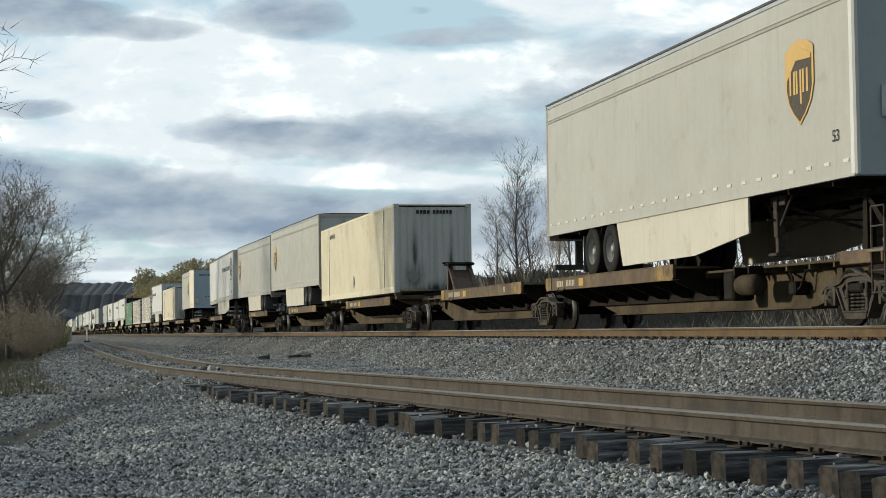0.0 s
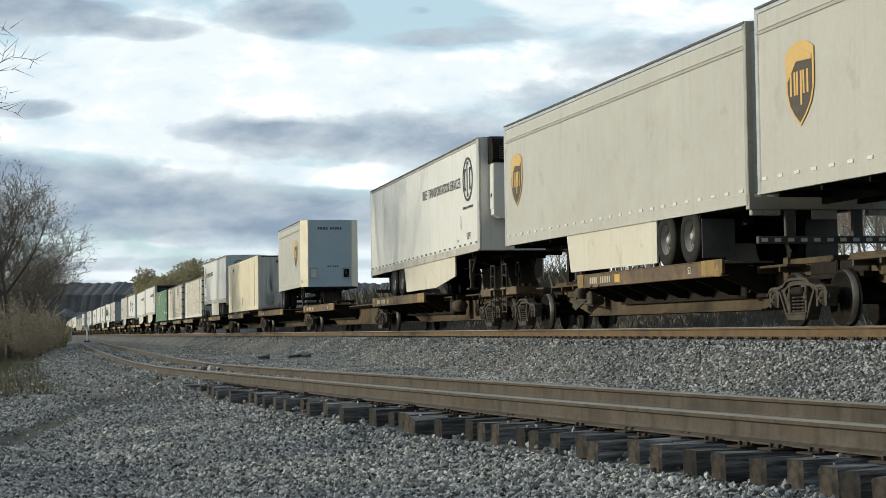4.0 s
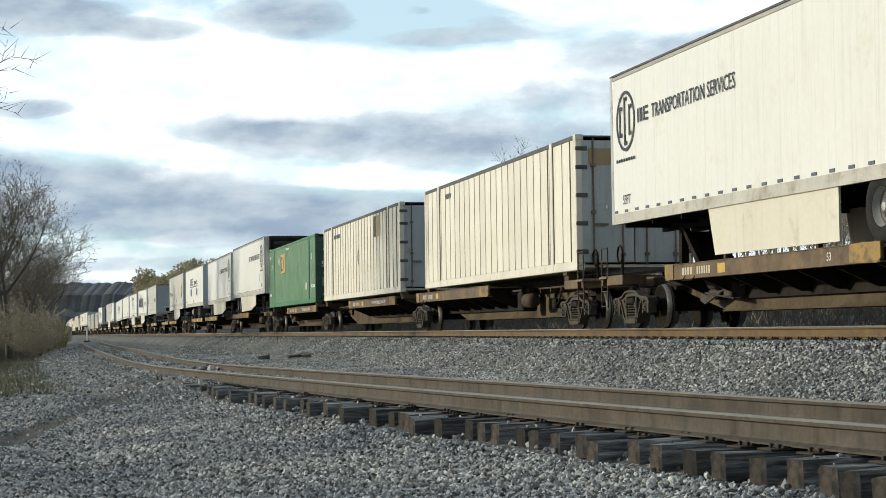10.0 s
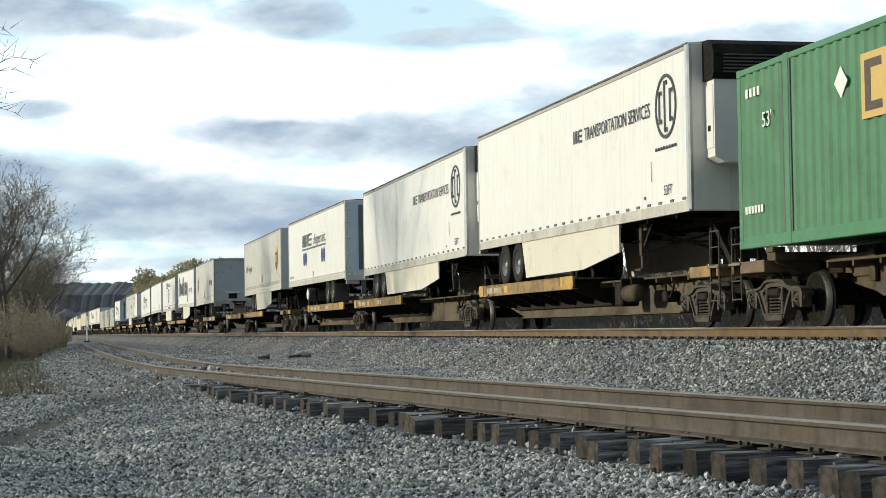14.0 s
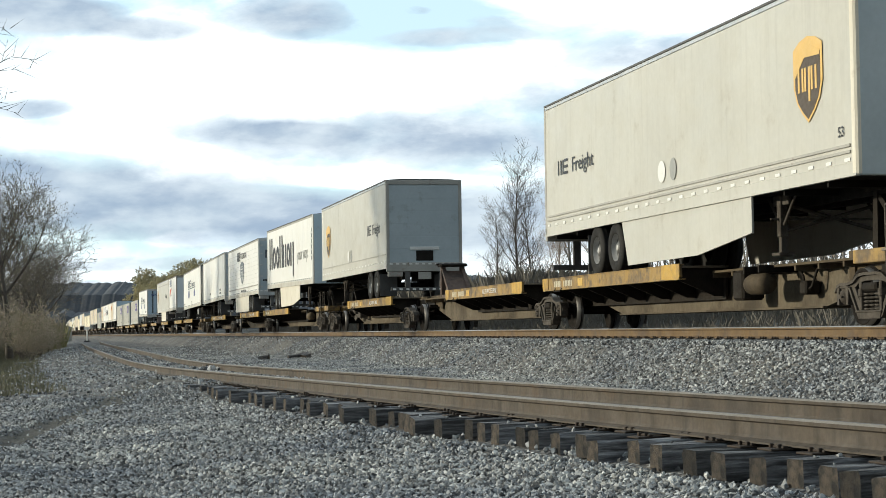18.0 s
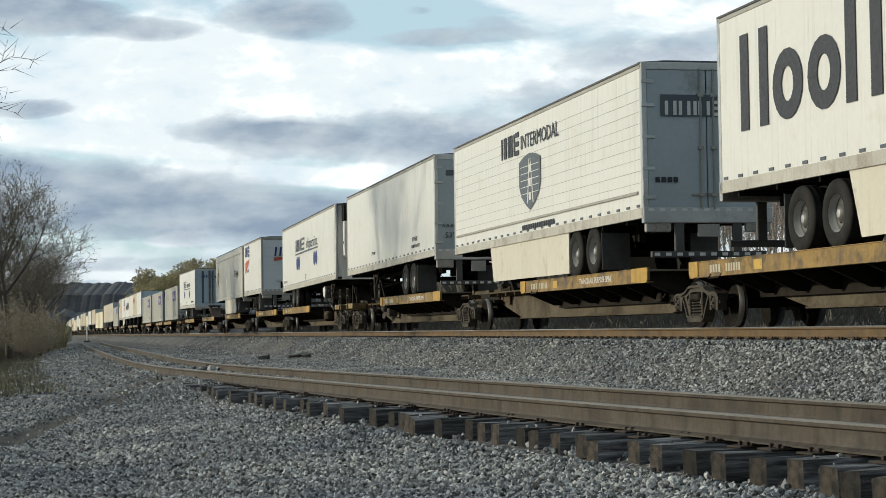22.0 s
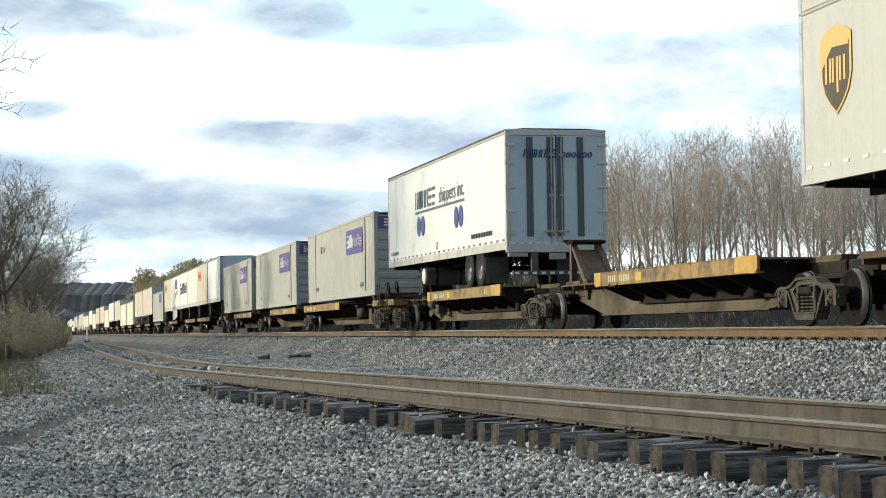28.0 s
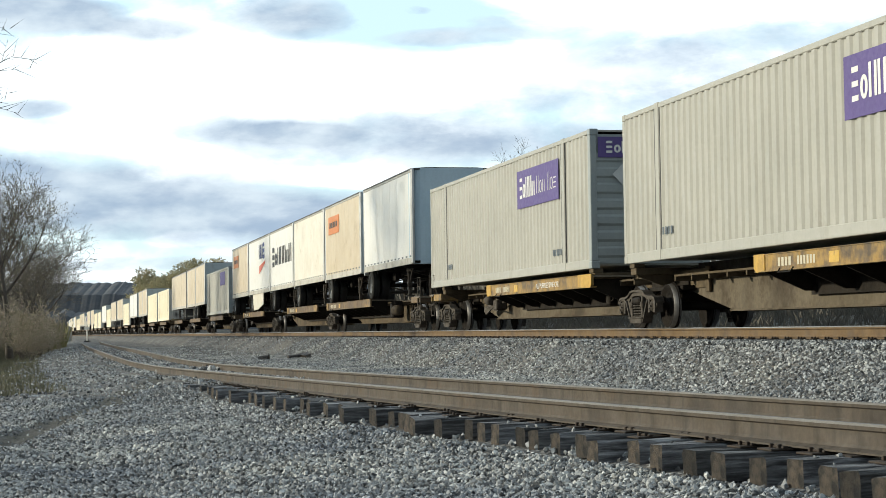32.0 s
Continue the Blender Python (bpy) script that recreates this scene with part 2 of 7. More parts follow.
def timber(name):
    """Weathered split timber: grain and checks along the length, pale worn ridges, dark cracks."""
    mt = bpy.data.materials.new(name)
    mt.use_nodes = True
    N, L = mt.node_tree.nodes, mt.node_tree.links
    b = N["Principled BSDF"]
    tc, info = N.new("ShaderNodeTexCoord"), N.new("ShaderNodeObjectInfo")
    shift = N.new("ShaderNodeVectorMath"); shift.operation = "ADD"
    L.new(tc.outputs["Object"], shift.inputs[0]); L.new(info.outputs["Location"], shift.inputs[1])

    def grain(sx, s, detail):
        mp, n = N.new("ShaderNodeMapping"), N.new("ShaderNodeTexNoise")
        mp.inputs["Scale"].default_value = (sx, s, s)
        n.inputs["Scale"].default_value, n.inputs["Detail"].default_value, n.inputs["Roughness"].default_value = 1.0, detail, 0.65
        L.new(shift.outputs[0], mp.inputs[0]); L.new(mp.outputs[0], n.inputs["Vector"])
        return n.outputs[0]

    def ramp(src, stops):
        r = N.new("ShaderNodeValToRGB")
        while len(r.color_ramp.elements) < len(stops): r.color_ramp.elements.new(0.5)
        for e, (p, c) in zip(r.color_ramp.elements, stops): e.position, e.color = p, (*c, 1)
        L.new(src, r.inputs[0])
        return r.outputs[0]

    def mix(f, a, c, mode="MIX"):
        m = N.new("ShaderNodeMix"); m.data_type, m.blend_type = "RGBA", mode
        if isinstance(f, float): m.inputs[0].default_value = f
        else: L.new(f, m.inputs[0])
        L.new(a, m.inputs[6]); L.new(c, m.inputs[7])
        return m.outputs[2]
    fine, broad = grain(2.2, 38, 6), grain(1.6, 7, 4)
    dark = ramp(fine, [(0.30, (0.010, 0.010, 0.011)), (0.48, (0.055, 0.056, 0.060)), (0.68, (0.17, 0.175, 0.185))])
    pale = ramp(fine, [(0.30, (0.035, 0.035, 0.037)), (0.50, (0.17, 0.175, 0.185)), (0.70, (0.38, 0.39, 0.40))])
    col = mix(ramp(broad, [(0.42, (0, 0, 0)), (0.62, (1, 1, 1))]), dark, pale)
    col = mix(1.0, col, ramp(info.outputs["Random"], [(0.0, (0.55, 0.54, 0.53)), (1.0, (1.25, 1.25, 1.27))]), "MULTIPLY")
    L.new(col, b.inputs["Base Color"])
    b.inputs["Roughness"].default_value = 0.85
    bp = N.new("ShaderNodeBump")
    bp.inputs["Strength"].default_value, bp.inputs["Distance"].default_value = 0.9, 0.02
    L.new(fine, bp.inputs["Height"]); L.new(bp.outputs[0], b.inputs["Normal"])
    return mt


M_TIE = timber("weathered_timber")
M_TIE_END = material("sawn_timber_end", [(0.042, 0.036, 0.031), (0.078, 0.062, 0.047), (0.026, 0.024, 0.022)], 0.95, 0, 9.0, 0.4, 0.8, ((0.018, 0.017, 0.016), 0.48, 0.62, 7), per=0.6)
M_PLATE = material("rusted_tie_plate", [(0.032, 0.026, 0.022), (0.065, 0.045, 0.032)], 0.8, 0.2, 6, 0.2, 0.2)
M_BLACK = material("grimy_black_steel", [(0.010, 0.009, 0.008), (0.030, 0.025, 0.020), (0.016, 0.014, 0.012)], 0.75, 0.2, 1.3, 0.25, 0.2)
M_TANSILL = material("tan_dusty_steel", [(0.100, 0.083, 0.060), (0.150, 0.126, 0.091), (0.068, 0.057, 0.043)], 0.8, 0.05, 0.7, 0.15, 0.12, ((0.055, 0.042, 0.03), 0.5, 0.7, 1.6), 0.5)
M_SILL = material("dusty_brown_steel", [(0.078, 0.060, 0.041), (0.130, 0.102, 0.066), (0.048, 0.038, 0.028)], 0.8, 0.1, 0.7, 0.15, 0.12, ((0.05, 0.04, 0.03), 0.5, 0.7, 1.6), 0.5)
M_TRUCK = material("dusty_cast_steel", [(0.040, 0.034, 0.029), (0.105, 0.092, 0.078), (0.055, 0.047, 0.040)], 0.8, 0.2, 3, 0.25, 0.25)
M_WHEEL = material("rolled_wheel_steel", [(0.009, 0.008, 0.007), (0.022, 0.018, 0.015)], 0.85, 0.0, 3, 0.2, 0.1)
M_TREAD = material("bright_wheel_tread", [(0.10, 0.095, 0.09), (0.20, 0.19, 0.18)], 0.4, 0.8, 3, 0.1, 0.03)
M_ENDYELLOW = material("bright_yellow_paint", [(0.42, 0.25, 0.045), (0.52, 0.32, 0.055), (0.28, 0.17, 0.05)], 0.6, 0, 1.5, 0.12, 0.08, ((0.12, 0.08, 0.045), 0.54, 0.72, 2.6), 0.4)
M_YELLOW = material("faded_yellow_paint", [(0.26, 0.165, 0.05), (0.35, 0.22, 0.06), (0.15, 0.10, 0.05)], 0.65, 0, 1.1, 0.12, 0.08, ((0.09, 0.066, 0.042), 0.46, 0.64, 2.2), 0.6)
M_OCHRE = material("rusted_ochre_paint", [(0.17, 0.115, 0.06), (0.115, 0.078, 0.045), (0.235, 0.155, 0.07)], 0.7, 0, 1.0, 0.15, 0.1, ((0.08, 0.05, 0.03), 0.5, 0.68, 2.2), 0.4)
M_REFLECT = material("yellow_reflector", [(0.52, 0.33, 0.06), (0.64, 0.41, 0.08)], 0.5, 0, 5, 0.1, 0.03, ((0.2, 0.14, 0.07), 0.55, 0.75, 9))
M_ROBEL = material("hitch_brown_steel", [(0.085, 0.055, 0.042), (0.125, 0.082, 0.062), (0.05, 0.036, 0.030)], 0.7, 0.1, 2, 0.2, 0.15)
M_DECK = material("worn_deck_steel", [(0.15, 0.12, 0.09), (0.24, 0.20, 0.15)], 0.75, 0.2, 2, 0.2, 0.2)
M_TYRE = material("tyre_rubber", [(0.022, 0.022, 0.022), (0.045, 0.043, 0.04)], 0.85, 0, 3, 0.2, 0.2)
M_RIM = material("steel_rim", [(0.34, 0.34, 0.33), (0.50, 0.49, 0.475)], 0.55, 0.25, 5, 0.15, 0.05)
M_RIMDARK = material("dark_rim", [(0.09, 0.088, 0.083), (0.17, 0.165, 0.155)], 0.6, 0.2, 5, 0.2, 0.05)
M_UNDER = material("dark_undercarriage", [(0.010, 0.009, 0.008), (0.026, 0.023, 0.020)], 0.8, 0.1, 2, 0.2, 0.1)
M_ALU = material("mill_aluminium", [(0.48, 0.48, 0.47), (0.62, 0.62, 0.61)], 0.42, 0.75, 1.5, 0.08, 0.04, ((0.30, 0.28, 0.25), 0.58, 0.8, 2))
M_RAILGREY = material("painted_grey_rail", [(0.34, 0.33, 0.30), (0.46, 0.44, 0.40)], 0.55, 0.2, 1.5, 0.1, 0.05, ((0.20, 0.17, 0.13), 0.58, 0.75, 3))
M_ROOF = material("dark_roof_rail", [(0.07, 0.07, 0.07), (0.13, 0.125, 0.12)], 0.6, 0.3, 2, 0.12, 0.05)
M_WHITE = material("white_trailer_paint", [(0.76, 0.75, 0.71), (0.80, 0.79, 0.76)], 0.42, 0, 0.35, 0.03, 0.02, ((0.60, 0.55, 0.45), 0.60, 0.84, 0.9), 0.18)
M_SKIRT = material("cream_side_skirt", [(0.66, 0.61, 0.50), (0.74, 0.70, 0.60)], 0.5, 0, 0.6, 0.04, 0.03, ((0.42, 0.35, 0.26), 0.58, 0.8, 1.5), 0.2)
M_CORNER = material("brushed_metal_corner", [(0.74, 0.68, 0.55), (0.80, 0.75, 0.62)], 0.42, 0.45, 0.5, 0.05, 0.02)
P_FADED = plain("faded_ochre_print", (0.36, 0.26, 0.14))
for grimy in (M_WHEEL, M_BLACK, M_UNDER, M_TRUCK, M_SILL, M_TANSILL, M_TYRE): grimy.node_tree.nodes["Principled BSDF"].inputs["Specular IOR Level"].default_value = 0.12
# white door with the blue of open shade put into its colour
M_PALEDOOR = material("pale_blue_shade_door", [(0.72, 0.78, 0.82), (0.78, 0.83, 0.86)], 0.5, 0, 0.6, 0.05, 0.03, ((0.45, 0.47, 0.48), 0.62, 0.82, 1.5))
M_SIDERAIL = material("dull_worn_side_rail", [(0.46, 0.44, 0.395), (0.58, 0.56, 0.50)], 0.6, 0.1, 1.2, 0.1, 0.05, ((0.30, 0.25, 0.19), 0.52, 0.75, 2), 0.3)
M_FLAP = material("grey_rubber_flap", [(0.075, 0.077, 0.08), (0.12, 0.12, 0.12)], 0.8, 0, 2, 0.15, 0.1, ((0.08, 0.07, 0.06), 0.5, 0.7, 3))
M_GREYVAN = material("pale_grey_trailer_paint", [(0.485, 0.47, 0.42), (0.555, 0.54, 0.485)], 0.45, 0, 0.4, 0.04, 0.02, ((0.36, 0.33, 0.28), 0.6, 0.82, 1.0), 0.14)
# end colour carries the cool shade: bluer than the warm grey sides
M_GREYEND = material("blue_grey_shade_end", [(0.40, 0.46, 0.49), (0.48, 0.54, 0.565)], 0.5, 0, 0.5, 0.05, 0.03, ((0.22, 0.22, 0.21), 0.6, 0.8, 1.2))
M_CREAM = material("cream_container_paint", [(0.79, 0.71, 0.52), (0.85, 0.77, 0.58), (0.74, 0.66, 0.48)], 0.55, 0, 0.5, 0.06, 0.03, ((0.42, 0.30, 0.17), 0.64, 0.84, 1.1), 0.16)
M_CREAMEND = material("pale_grey_container_end", [(0.62, 0.62, 0.59), (0.71, 0.705, 0.67)], 0.6, 0, 0.6, 0.06, 0.03, ((0.12, 0.115, 0.105), 0.66, 0.84, 0.9), 0.3)
P_FADERED = plain("faded_red_print", (0.40, 0.15, 0.12))
P_PALE = plain("pale_grey_print", (0.60, 0.61, 0.61))


def soot(mt, spots, colour=(0.035, 0.033, 0.03)):
    """Sooty upright smears about (y, z, half width, half height) on an end wall, ragged by noise."""
    N, L = mt.node_tree.nodes, mt.node_tree.links
    b = N["Principled BSDF"]
    col = b.inputs["Base Color"].links[0].from_socket
    tc, sep, n = N.new("ShaderNodeTexCoord"), N.new("ShaderNodeSeparateXYZ"), N.new("ShaderNodeTexNoise")
    mp = N.new("ShaderNodeMapping"); mp.inputs["Scale"].default_value = (9, 9, 1.6)
    n.inputs["Scale"].default_value, n.inputs["Detail"].default_value = 1.0, 6
    L.new(tc.outputs["Object"], sep.inputs[0]); L.new(tc.outputs["Object"], mp.inputs[0]); L.new(mp.outputs[0], n.inputs["Vector"])

    def op(kind, a, c):
        m = N.new("ShaderNodeMath"); m.operation = kind
        for k, x in enumerate((a, c)):
            if isinstance(x, float): m.inputs[k].default_value = x
            else: L.new(x, m.inputs[k])
        return m.outputs[0]
    total = None
    for y, z, w, h in spots:
        p, q = op("DIVIDE", op("SUBTRACT", sep.outputs[1], y), w), op("DIVIDE", op("SUBTRACT", sep.outputs[2], z), h)
        d = op("EXPONENT", op("MULTIPLY", op("ADD", op("MULTIPLY", p, p), op("MULTIPLY", q, q)), -1.0), 0.0)
        total = d if total is None else op("MAXIMUM", total, d)
    f = op("MULTIPLY", total, op("ADD", op("MULTIPLY", n.outputs[0], 2.2), -0.35))
    f.node.use_clamp = True
    mx = N.new("ShaderNodeMix"); mx.data_type = "RGBA"
    L.new(f, mx.inputs[0]); L.new(col, mx.inputs[6]); mx.inputs[7].default_value = (*colour, 1)
    L.new(mx.outputs[2], b.inputs["Base Color"])


soot(M_CREAMEND, ((-0.62, 1.75, 0.30, 0.45), (-0.60, 2.5, 0.10, 0.7), (0.62, 2.2, 0.10, 0.8), (0.1, 1.35, 0.9, 0.22)))
M_SHEET = material("ivory_sheet_wall", [(0.70, 0.65, 0.55), (0.78, 0.74, 0.65), (0.66, 0.61, 0.52)], 0.5, 0, 0.45, 0.05, 0.03, ((0.48, 0.40, 0.29), 0.58, 0.8, 1.2), 0.22)
M_PANEL = material("ivory_wall_panel", [(0.73, 0.68, 0.57), (0.80, 0.76, 0.67), (0.69, 0.64, 0.54)], 0.5, 0, 0.6, 0.04, 0.03, ((0.45, 0.36, 0.25), 0.60, 0.80, 1.3), 0.3, per=0.07)
M_POST = material("grimy_wall_post", [(0.14, 0.11, 0.08), (0.21, 0.17, 0.125)], 0.65, 0.1, 1.2, 0.15, 0.08)
M_GREEN = material("green_container_paint", [(0.045, 0.17, 0.075), (0.07, 0.215, 0.10), (0.04, 0.145, 0.065)], 0.5, 0, 0.5, 0.07, 0.04, ((0.20, 0.24, 0.15), 0.62, 0.8, 2.0), 0.2)
# the wall's green at half strength, the end's shade put into it
M_GREENEND = material("green_shade_door", [(0.022, 0.085, 0.045), (0.035, 0.115, 0.06)], 0.5, 0, 0.7, 0.07, 0.04)
M_BANDGREY = material("warm_grey_container_paint", [(0.370, 0.365, 0.327), (0.430, 0.421, 0.378)], 0.5, 0, 0.5, 0.05, 0.03, ((0.32, 0.30, 0.25), 0.6, 0.8, 1.4), 0.16)
# shade on the container ends put into these two cooler colours
M_SHEETEND = material("weathered_shade_blue_doors", [(0.40, 0.435, 0.46), (0.50, 0.53, 0.55)], 0.55, 0, 0.8, 0.06, 0.03, ((0.16, 0.15, 0.14), 0.6, 0.78, 1.6), 0.35)
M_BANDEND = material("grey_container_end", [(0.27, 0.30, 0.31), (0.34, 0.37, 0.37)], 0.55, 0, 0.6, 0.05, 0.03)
M_TAN = material("tan_trailer_paint", [(0.55, 0.46, 0.33), (0.64, 0.55, 0.41)], 0.5, 0, 0.4, 0.05, 0.03, ((0.36, 0.28, 0.19), 0.58, 0.8, 1.0), 0.2)
# blue of the shaded ends painted into doors and fronts
M_BLUEEND = material("pale_blue_shade_end", [(0.47, 0.60, 0.70), (0.55, 0.67, 0.76)], 0.5, 0, 0.6, 0.05, 0.03, ((0.35, 0.38, 0.40), 0.6, 0.8, 1.5))
P_BROWN, P_GOLD, P_INK = plain("brown_print", (0.075, 0.05, 0.028)), plain("gold_print", (0.72, 0.47, 0.15)), plain("ink_print", (0.03, 0.03, 0.035))
P_BLUE, P_PURPLE, P_WHITE = plain("blue_print", (0.035, 0.06, 0.22)), plain("purple_print", (0.10, 0.065, 0.24)), plain("white_print", (0.80, 0.79, 0.76))
P_GREEN, P_ORANGE, P_RED = plain("green_print", (0.02, 0.09, 0.07)), plain("orange_print", (0.62, 0.22, 0.06)), plain("red_print", (0.60, 0.13, 0.07))
P_NUMBER = plain("faded_number_print", (0.56, 0.51, 0.38))
P_GREY, P_SLATE = plain("grey_print", (0.33, 0.33, 0.31)), plain("slate_print", (0.10, 0.12, 0.14))
P_TANK = plain("tank_grey_paint", (0.10, 0.10, 0.098))
P_YELLOWPRINT = plain("yellow_print", (0.62, 0.42, 0.12))
M_LAMP = plain("red_lamp_lens", (0.35, 0.02, 0.02), 0.25)


# ---- the line of the main track ----
KNOTS = [-20, 30, 80, 140, 220, 350, 700]
HEADING = [-0.20962, -0.21777, -0.21662, -0.22023, -0.22584, -0.23157, -0.20911]
RAIL_Z, CANT, SPEED = EYE - 0.177, 0.0121, 15.930
_g = np.arange(-760, 1500, 1.0)
_k = np.hanning(41)
_psi = np.convolve(np.pad(np.interp(_g, KNOTS, HEADING), 20, mode="edge"), _k / _k.sum(), "valid")
_x = np.concatenate([[0], np.cumsum((np.sin(_psi[1:]) + np.sin(_psi[:-1])) / 2)])
_y = np.concatenate([[0], np.cumsum((np.cos(_psi[1:]) + np.cos(_psi[:-1])) / 2)])
_x, _y = _x - np.interp(0, _g, _x) + 4.8437, _y - np.interp(0, _g, _y) + 35.0


def on_track(s, z=0.0):
    """The pose of a thing whose middle stands s metres up the line: x runs with the train, -y to the near side, z = 0 on the rail heads."""
    p = float(np.interp(s, _g, _psi))
    d = (-math.sin(p), -math.cos(p))
    return Matrix.Translation((float(np.interp(s, _g, _x)), float(np.interp(s, _g, _y)), RAIL_Z + z)) @ Matrix.Rotation(math.atan2(d[1], d[0]), 4, "Z") @ Matrix.Rotation(-CANT, 4, "X")


def near_x(y):
    """The middle line of the siding, x at y."""
    return 2.7 - 0.205 * (y - 11) + 4.48 * (math.exp(-(max(y, -30) - 11) / 28) - 1) + 0.80


def main_x(y):
    return float(np.interp(y, _y, _x))


SIDING_Z = EYE - 0.68


def sunk(y):
    """How far the old siding has settled, at y."""
    return 0.115 * math.exp(-((y - 47) / 17) ** 2)


MOVERS, WHEELS = [], []     # (thing, its middle s at the start), (wheelset, s at the start)
# ---- ground ----
def terrain(x, y):
    """Height of the ground and how stony it is."""
    v = (x - main_x(y)) * 0.977
    w = (x - near_x(y)) * 0.955
    rough = 0.05 * noise.noise((x * 0.35, y * 0.35, 0)) + 0.02 * noise.noise((x * 1.7, y * 1.7, 3))
    if v > 0:
        rise = min(1, max(0, (v - 6.5) / 5))
        base = 0.35 + 0.25 * min(1, max(0, (v - 6) / 30)) + 0.75 * rise * rise * (3 - 2 * rise) + rough
    else:
        base = 0.13 + rough * 0.6
    bed = RAIL_Z - 0.22
    z_main = bed - max(0, abs(v) - 1.85) / 1.75
    dirt = min(1.0, max(0.0, (y - 28.5) / 4))      # past here the ties lie buried
    inside = SIDING_Z - sunk(y) - 0.186 - 0.02 - 0.14 + 0.17 * dirt * dirt * (3 - 2 * dirt)
    z_near = inside if abs(w) < 1.15 else inside - (0.075 if w < 0 else 0.035) - max(0, abs(w) - 1.5) * 0.14
    if w < -1.3:
        base = 0.02 + rough + 0.05 * max(0, -w - 5) + 0.10 * max(0, -w - 11)
        base -= 0.07 * math.exp(-((w + 4.6) / 0.7) ** 2) + 0.06 * math.exp(-((w + 6.6) / 0.8) ** 2)
        base = min(base, 2.6)
    z = max(z_main, z_near, base)
    rut = -5.3 - 0.052 * (y - 21.7)
    worn = math.exp(-((x - rut) / (0.13 + 0.007 * y)) ** 4) if 14 < y < 46 else 0.0
    z -= 0.05 * worn
    far = min(1.0, max(0.0, (y - 40) / 40))
    worn = max(worn, 0.9 * math.exp(-((x + 5.4) / 1.3) ** 2 - ((y - 61) / 8) ** 2), 0.85 * math.exp(-((x + 4.4) / 0.7) ** 2 - ((y - 52) / 6) ** 2))     # bare soil between the tracks
    stone = 1.0 if (z > base + 0.002 or -8.0 + 4.2 * far < w) and v < 4.2 else max(0.0, 1 - max(0, -w - 6) / 4) if v < 0 else max(0.0, 1 - (v - 4.2) / 2)
    return z, stone * (1 - 0.97 * worn)


M_GROUND = bpy.data.materials.new("gravel_and_dry_grass")


def ground_material():
    m = M_GROUND
    m.use_nodes = True
    N, L = m.node_tree.nodes, m.node_tree.links
    b = N["Principled BSDF"]
    tc = N.new("ShaderNodeTexCoord")

    def vor(scale):
        n = N.new("ShaderNodeTexVoronoi"); n.inputs["Scale"].default_value = scale
        L.new(tc.outputs["Object"], n.inputs["Vector"]); return n

    def noi(scale, detail=5):
        n = N.new("ShaderNodeTexNoise"); n.inputs["Scale"].default_value, n.inputs["Detail"].default_value = scale, detail
        L.new(tc.outputs["Object"], n.inputs["Vector"]); return n.outputs[0]

    def ramp(src, stops):
        r = N.new("ShaderNodeValToRGB")
        while len(r.color_ramp.elements) < len(stops): r.color_ramp.elements.new(0.5)
        for e, (p, c) in zip(r.color_ramp.elements, stops): e.position, e.color = p, (*c, 1)
        L.new(src, r.inputs[0]); return r.outputs[0]

    def mix(f, a, c, mode="MIX"):
        x = N.new("ShaderNodeMix"); x.data_type, x.blend_type = "RGBA", mode
        if isinstance(f, float): x.inputs[0].default_value = f
        else: L.new(f, x.inputs[0])
        L.new(a, x.inputs[6]); L.new(c, x.inputs[7]); return x.outputs[2]
    v1 = vor(17)
    sepc = N.new("ShaderNodeSeparateColor"); L.new(v1.outputs["Color"], sepc.inputs[0])
    stone = ramp(sepc.outputs[0], [(0.0, (0.068, 0.072, 0.080)), (0.5, (0.155, 0.163, 0.174)), (1.0, (0.30, 0.31, 0.32))])
    # shade between the stones, put into the colour at the cell edges
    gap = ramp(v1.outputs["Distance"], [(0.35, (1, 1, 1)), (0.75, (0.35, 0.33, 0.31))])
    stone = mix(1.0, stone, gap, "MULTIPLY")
    stone = mix(ramp(noi(0.7), [(0.38, (0, 0, 0)), (0.66, (0.75, 0.75, 0.75))]), stone, ramp(noi(9), [(0.3, (0.085, 0.076, 0.064)), (0.7, (0.24, 0.22, 0.19))]))
    stone = mix(1.0, stone, ramp(noi(0.22, 6), [(0.32, (0.62, 0.62, 0.64)), (0.68, (1.22, 1.20, 1.16))]), "MULTIPLY")
    grass = ramp(noi(1.3, 8), [(0.3, (0.030, 0.029, 0.026)), (0.5, (0.075, 0.068, 0.055)), (0.7, (0.045, 0.048, 0.032))])
    at = N.new("ShaderNodeAttribute"); at.attribute_name = "stony"
    add = N.new("ShaderNodeMath"); add.operation = "MULTIPLY_ADD"
    L.new(noi(1.1), add.inputs[0]); add.inputs[1].default_value = 0.6; add.inputs[2].default_value = -0.3
    su = N.new("ShaderNodeMath"); L.new(at.outputs["Fac"], su.inputs[0]); L.new(add.outputs[0], su.inputs[1]); su.use_clamp = True
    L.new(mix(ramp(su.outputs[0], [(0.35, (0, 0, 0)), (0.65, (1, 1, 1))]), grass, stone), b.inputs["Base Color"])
    b.inputs["Roughness"].default_value = 0.9
    bp = N.new("ShaderNodeBump"); bp.inputs["Strength"].default_value, bp.inputs["Distance"].default_value = 0.9, 0.04
    inv = N.new("ShaderNodeMath"); inv.operation = "SUBTRACT"; inv.inputs[0].default_value = 1; L.new(v1.outputs["Distance"], inv.inputs[1])
    L.new(inv.outputs[0], bp.inputs["Height"]); L.new(bp.outputs[0], b.inputs["Normal"])


ground_material()


